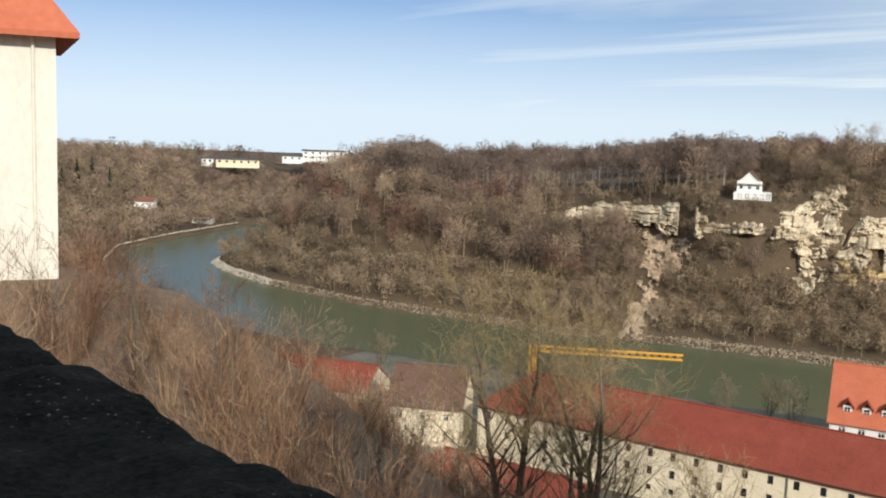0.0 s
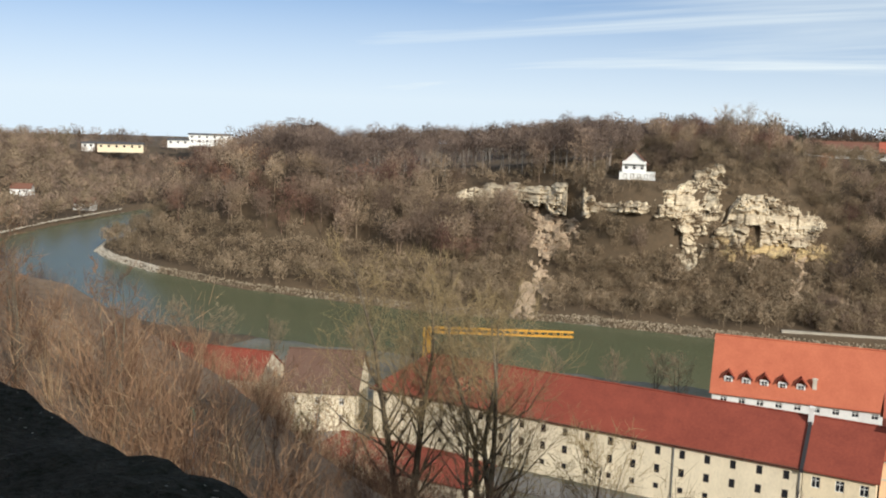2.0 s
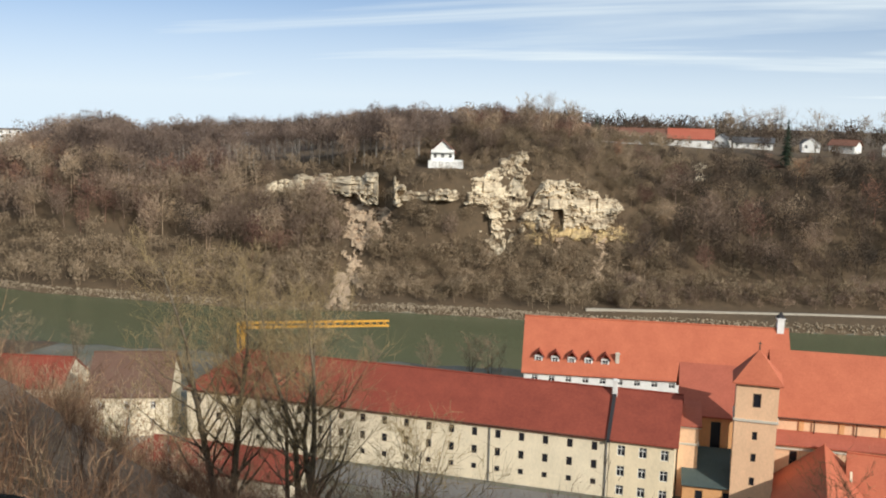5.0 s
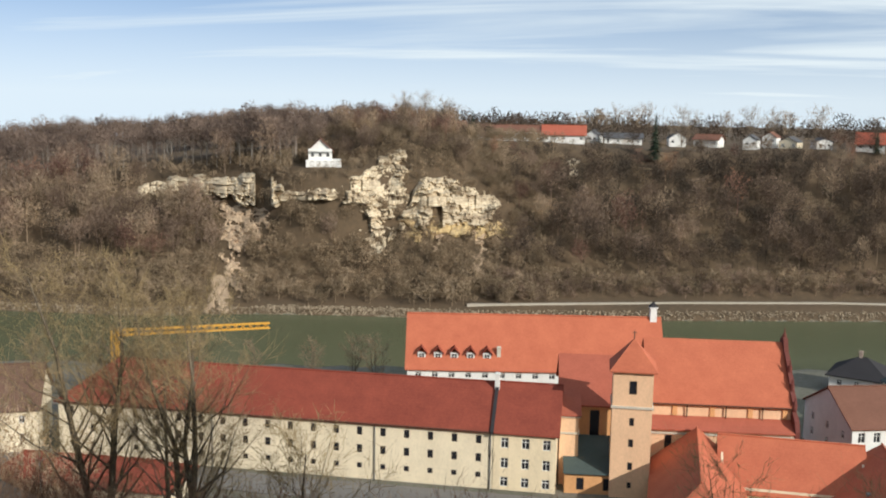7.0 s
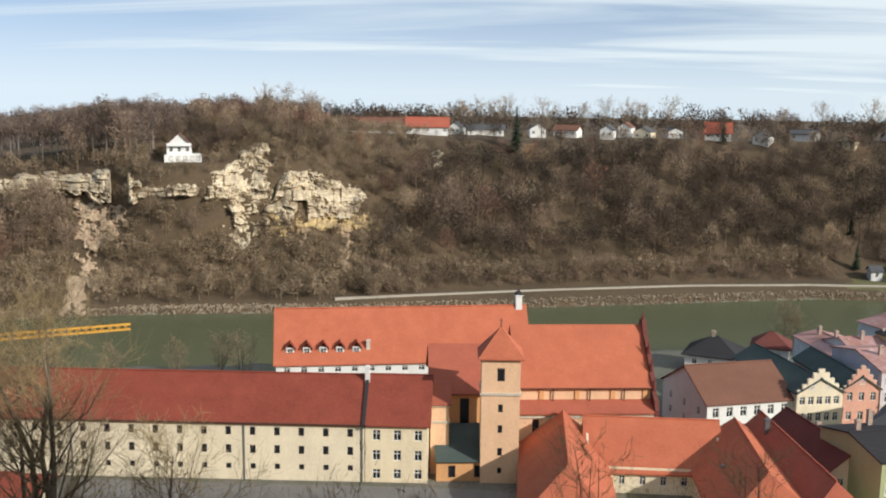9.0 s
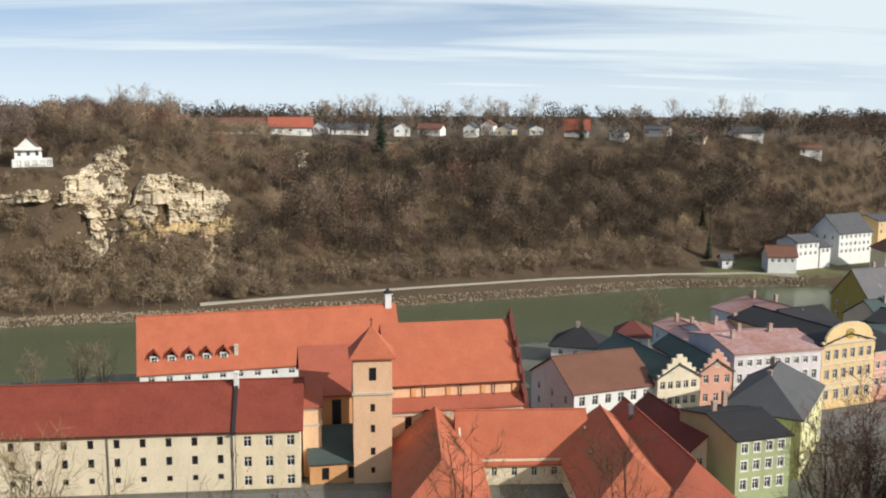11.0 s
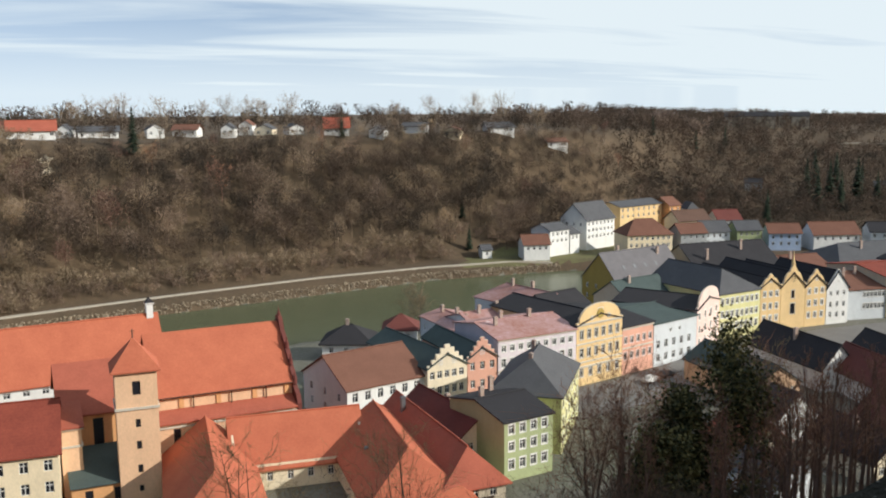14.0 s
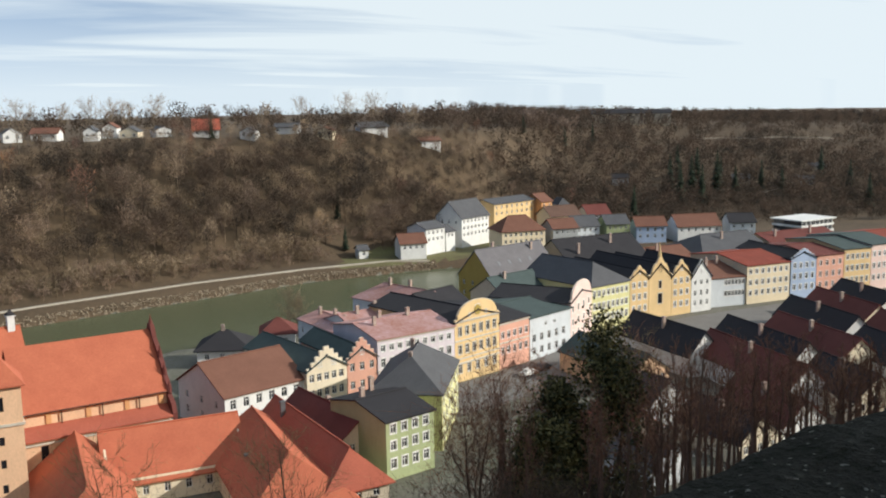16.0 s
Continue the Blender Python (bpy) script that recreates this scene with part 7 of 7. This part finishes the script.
def ivy_tree(x, y, h, seed, wide):
    """A tree overgrown with ivy: dark leaf clumps round a bare trunk."""
    rng = np.random.default_rng(seed)
    (v1, t1), (v2, t2) = tree_shape(seed, h, 22, 6, 4, 0.25, 0.25, 0.22, 0.014, split=True)
    root = new("ivy_tree")
    root.matrix_basis = Matrix.Translation((x, y, zg(x, y)))
    part("trunk", big_mesh("trunk", v1, t1, BARK), root)
    part("crown", big_mesh("crown", v2, t2, TWIG), root)
    n = 9500
    clump = rng.integers(0, 70, n)
    cz = h * (0.12 + 0.86 * rng.random(70))
    ca, cr = rng.random(70) * 2 * np.pi, wide * np.sqrt(rng.random(70)) * (1.15 - cz / h * 0.85)
    c = np.stack([np.cos(ca) * cr, np.sin(ca) * cr, cz], 1)[clump] + rng.normal(size=(n, 3)) * wide * np.array([0.15, 0.15, 0.17])
    u, w = rng.normal(size=(n, 3)), rng.normal(size=(n, 3))
    u = u / np.linalg.norm(u, axis=1)[:, None] * 0.14
    w = w / np.linalg.norm(w, axis=1)[:, None] * 0.11
    V = np.stack([c - u, c + w, c + u, c - w], 1).reshape(-1, 3)
    i = np.arange(n) * 4
    part("ivy_leaves", big_mesh("ivy_leaves", V, np.concatenate([np.stack([i, i + 1, i + 2], 1), np.stack([i, i + 2, i + 3], 1)]), IVY), root)
    tagged(root, "ivy-covered tree with dark green leaves in the shade", "tree", "ivy trees")


for k, (x, y, h) in enumerate(((26.0, 53.0, 13.0), (22.5, 51.0, 11.0), (29.0, 55.0, 13.5), (35.0, 50.0, 12.0))):
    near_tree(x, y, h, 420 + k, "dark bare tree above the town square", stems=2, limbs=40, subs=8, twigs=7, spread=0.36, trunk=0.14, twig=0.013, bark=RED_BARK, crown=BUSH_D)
ivy_tree(31.2, 49.5, 13.8, 401, 3.4)
ivy_tree(28.0, 50.5, 10.5, 402, 2.7)
ivy_tree(25.0, 47.0, 7.5, 403, 2.8)

# ---- trees along the near river bank ----
for k, (x, y, h) in enumerate([(-60, 176, 12), (-52, 182, 13), (-66, 180, 11), (-74, 178, 10), (-45, 186, 12), (-84, 172, 10), (-95, 168, 11), (-110, 160, 11), (-124, 158, 12), (-140, 150, 12), (-155, 150, 12), (-170, 150, 12), (52, 227, 12), (55, 229, 11)]):
    near_tree(x, y, h, 360 + k, "bare tree on the river bank", stems=2, limbs=22, subs=6, twigs=4, spread=0.36, trunk=0.18, twig=0.035, crown=WATERSIDE)
near_tree(-36, 186, 8, 380, "whitish bare birch by the river", limbs=14, subs=5, twigs=3, spread=0.3, trunk=0.16, twig=0.04, bark=PALE_BARK, crown=PALE_BARK)

# ---- stones along the far bank and the gravel bar ----


def rocks(name, line, lo, hi, step, size, material, label, seed):
    rng = np.random.default_rng(seed)
    vs, ts, n = [], [], 0
    base = np.array([(1, 0, 0), (-1, 0, 0), (0, 1, 0), (0, -1, 0), (0, 0, 1), (0, 0, -1)], float)
    tri = np.array([(0, 2, 4), (2, 1, 4), (1, 3, 4), (3, 0, 4), (2, 0, 5), (1, 2, 5), (3, 1, 5), (0, 3, 5)])
    for a, b in zip(line, line[1:]):
        a, b = np.array(a, float), np.array(b, float)
        d = b - a
        L = np.linalg.norm(d)
        nrm = np.array([d[1], -d[0]]) / L
        if (nrm @ np.array([0.0, 1.0])) < 0:
            nrm = -nrm
        for _ in range(int(L / step)):
            p = a + d * rng.random() + nrm * (lo + (hi - lo) * rng.random())
            s = size * (0.5 + rng.random()) * rng.uniform(0.6, 1.3, 3)
            v = (base + rng.normal(size=(6, 3)) * 0.18) * s
            q = rng.random() * 6.28
            v[:, :2] = np.stack([v[:, 0] * math.cos(q) - v[:, 1] * math.sin(q), v[:, 0] * math.sin(q) + v[:, 1] * math.cos(q)], 1)
            vs.append(v + [p[0], p[1], zg(p[0], p[1]) + 0.1])
            ts.append(tri + n)
            n += 6
    tagged(new(name, big_mesh(name, np.concatenate(vs), np.concatenate(ts), material)), label, "stones", kind="stuff")


rocks("bank_stones", FAR_SHORE[5:11], 0.2, 4.2, 0.11, 0.30, RUBBLE, "tumbled pale stones along the river bank", 5)
rocks("shore_gravel", FAR_SHORE[8:16], -0.3, 3.4, 0.07, 0.26, RUBBLE, "sandy gravel along the foot of the wooded bank", 8)
rocks("left_bank_gravel", NEAR_SHORE[13:18], -1.0, 4.0, 0.10, 0.42, PATH_M, "pale gravel along the bank beyond the bend", 9)
rocks("gravel_bar", FAR_SHORE[15:19], -0.5, 3.0, 0.05, 0.35, PATH_M, "pale gravel bar on the bend of the river", 6)

# ---- houses between the castle hill and the square ----
LANE = "gabled houses under the castle hill"
for cx, cy, w, d, turn, eave, ridge, wl_, rf, label in (
        (120.0, 156.0, 8.0, 23, 4, 8.6, 13.2, WHITE, DARK_T, "white gabled house with long black roof"),
        (103.0, 150.5, 10.0, 22, 6, 8.4, 11.8, ORANGE2, GREEN_T, "orange gabled house with green sheet roof"),
        (95.0, 133.0, 9.0, 12, 10, 8.6, 12.6, WHITE, GREY_T, "white gabled house with grey roof"),
        (122.0, 129.5, 9.0, 30, -4, 8.4, 12.6, WHITE, MAROON_T, "white gabled house with long dark red roof"),
        (133.0, 141.5, 9.0, 26, -4, 8.4, 12.8, WHITE, DARK_T, "white gabled house with dark roof"),
        (128.5, 120.0, 9.0, 16, -8, 8.4, 12.6, CREAM2, DARK_T, "cream gabled house with dark roof"),
        (144.0, 139.5, 10.0, 26, -6, 8.4, 12.8, CREAM2, MAROON_T, "cream gabled house with dark red roof"),
        (157.5, 153.5, 9.0, 24, -8, 8.6, 13.0, WHITE, DARK_T, "white gabled house with black roof"),
        (170.0, 160.0, 10.0, 22, -8, 8.6, 13.0, CREAM2, MAROON_T, "cream gabled house with maroon roof"),
        (183.0, 168.0, 10.0, 20, -10, 8.6, 13.0, WHITE, DARK_T, "white gabled house with dark roof"),
        (150.0, 128.0, 10.0, 20, -10, 8.4, 12.6, WHITE, DARK_T, "white gabled house with dark roof"),
        (165.0, 138.0, 10.0, 20, -10, 8.4, 12.6, WHITE, MAROON_T, "white gabled house with dark red roof"),
        (84.0, 124.5, 9.0, 9, 14, 8.0, 11.0, SAND, RED_T, "low house with orange tile roof"),
        (80.0, 111.0, 9.0, 9, 16, 8.0, 10.6, BLUE, GREY_T, "pale blue-grey house below the hill"),
        (98.0, 113.5, 9.0, 14, 6, 8.0, 11.6, CREAM2, DARK_T, "cream house with dark roof below the hill"),
        (109.0, 116.0, 9.0, 16, 2, 8.2, 12.0, WHITE, MAROON_T, "white house with dark red roof below the hill")):
    t = radians(turn)
    z0 = min(zg(cx, cy), 6.0)
    house("gabled_house", (cx - w / 2 * math.cos(t), cy - w / 2 * math.sin(t)), (cx + w / 2 * math.cos(t), cy + w / 2 * math.sin(t)), d, z0, eave, ridge, wl_, rf, label, "house", axis="v",
          spec=[(eave - 1.4, 1.0, 1.3, 3, 1.6, w - 1.6), (eave - 0.1 - 3.6, 1.0, 0.9, 2, 2.6, w - 2.6)] if eave > 8.1 else [(eave - 1.4, 1.0, 1.3, 3, 1.6, w - 1.6)], over=0.4, group=LANE,
          chimneys=((w * 0.36, d * 0.5, ridge - 0.9),), right=[(eave - 1.4, 1.0, 1.3, 4, 2, d - 2)])


def car(x, y, turn, paint):
    root = new("car")
    root.matrix_basis = pose(x, y, zg(x, y) + 0.2, 0, 0, turn)
    outline = [(-2.1, 0.35), (-2.1, 0.85), (-1.5, 0.95), (-1.0, 1.42), (0.6, 1.45), (1.2, 0.98), (2.05, 0.85), (2.1, 0.35)]
    n = len(outline)
    vs = [(a, s * (0.85 if z < 1 else 0.68), z) for s in (-1, 1) for a, z in outline]
    part("body", mesh("body", vs, [tuple(range(n)), tuple(range(2 * n - 1, n - 1, -1))] + [(i, i + n, (i + 1) % n + n, (i + 1) % n) for i in range(n)], paint), root)
    for a in (-1.3, 1.3):
        for s in (-0.8, 0.8):
            part("wheel", mesh("wheel", *tube((a, s - 0.1, 0.32), (a, s + 0.1, 0.32), 0.32, 0.32, 12), DARK_T), root)
    tagged(root, "parked car on the town square", "car", "parked cars")


car(201, 196.5, 8, DARK_T)
car(92.5, 173.5, 25, GREY_T)
car(88.0, 171.0, 25, WHITE)


def sign():
    x, y = -18.4, 16.8
    z = zg(x, y)
    root = new("sign")
    root.matrix_basis = Matrix.Translation((x, y, z))
    part("post", mesh("post", *tube((0, 0, -0.3), (0, 0, 52.2 - z), 0.035, 0.035), METAL), root)
    part("board", mesh("board", *tube((-0.02, -0.05, 52.1 - z), (0.0, -0.01, 52.1 - z), 0.21, 0.21, 16), mat("green_paint", (0.02, 0.16, 0.10), (0.015, 0.11, 0.07), scale=3, rough=0.5)), root)
    tagged(root, "round green sign on a thin post among bushes", "sign")


sign()
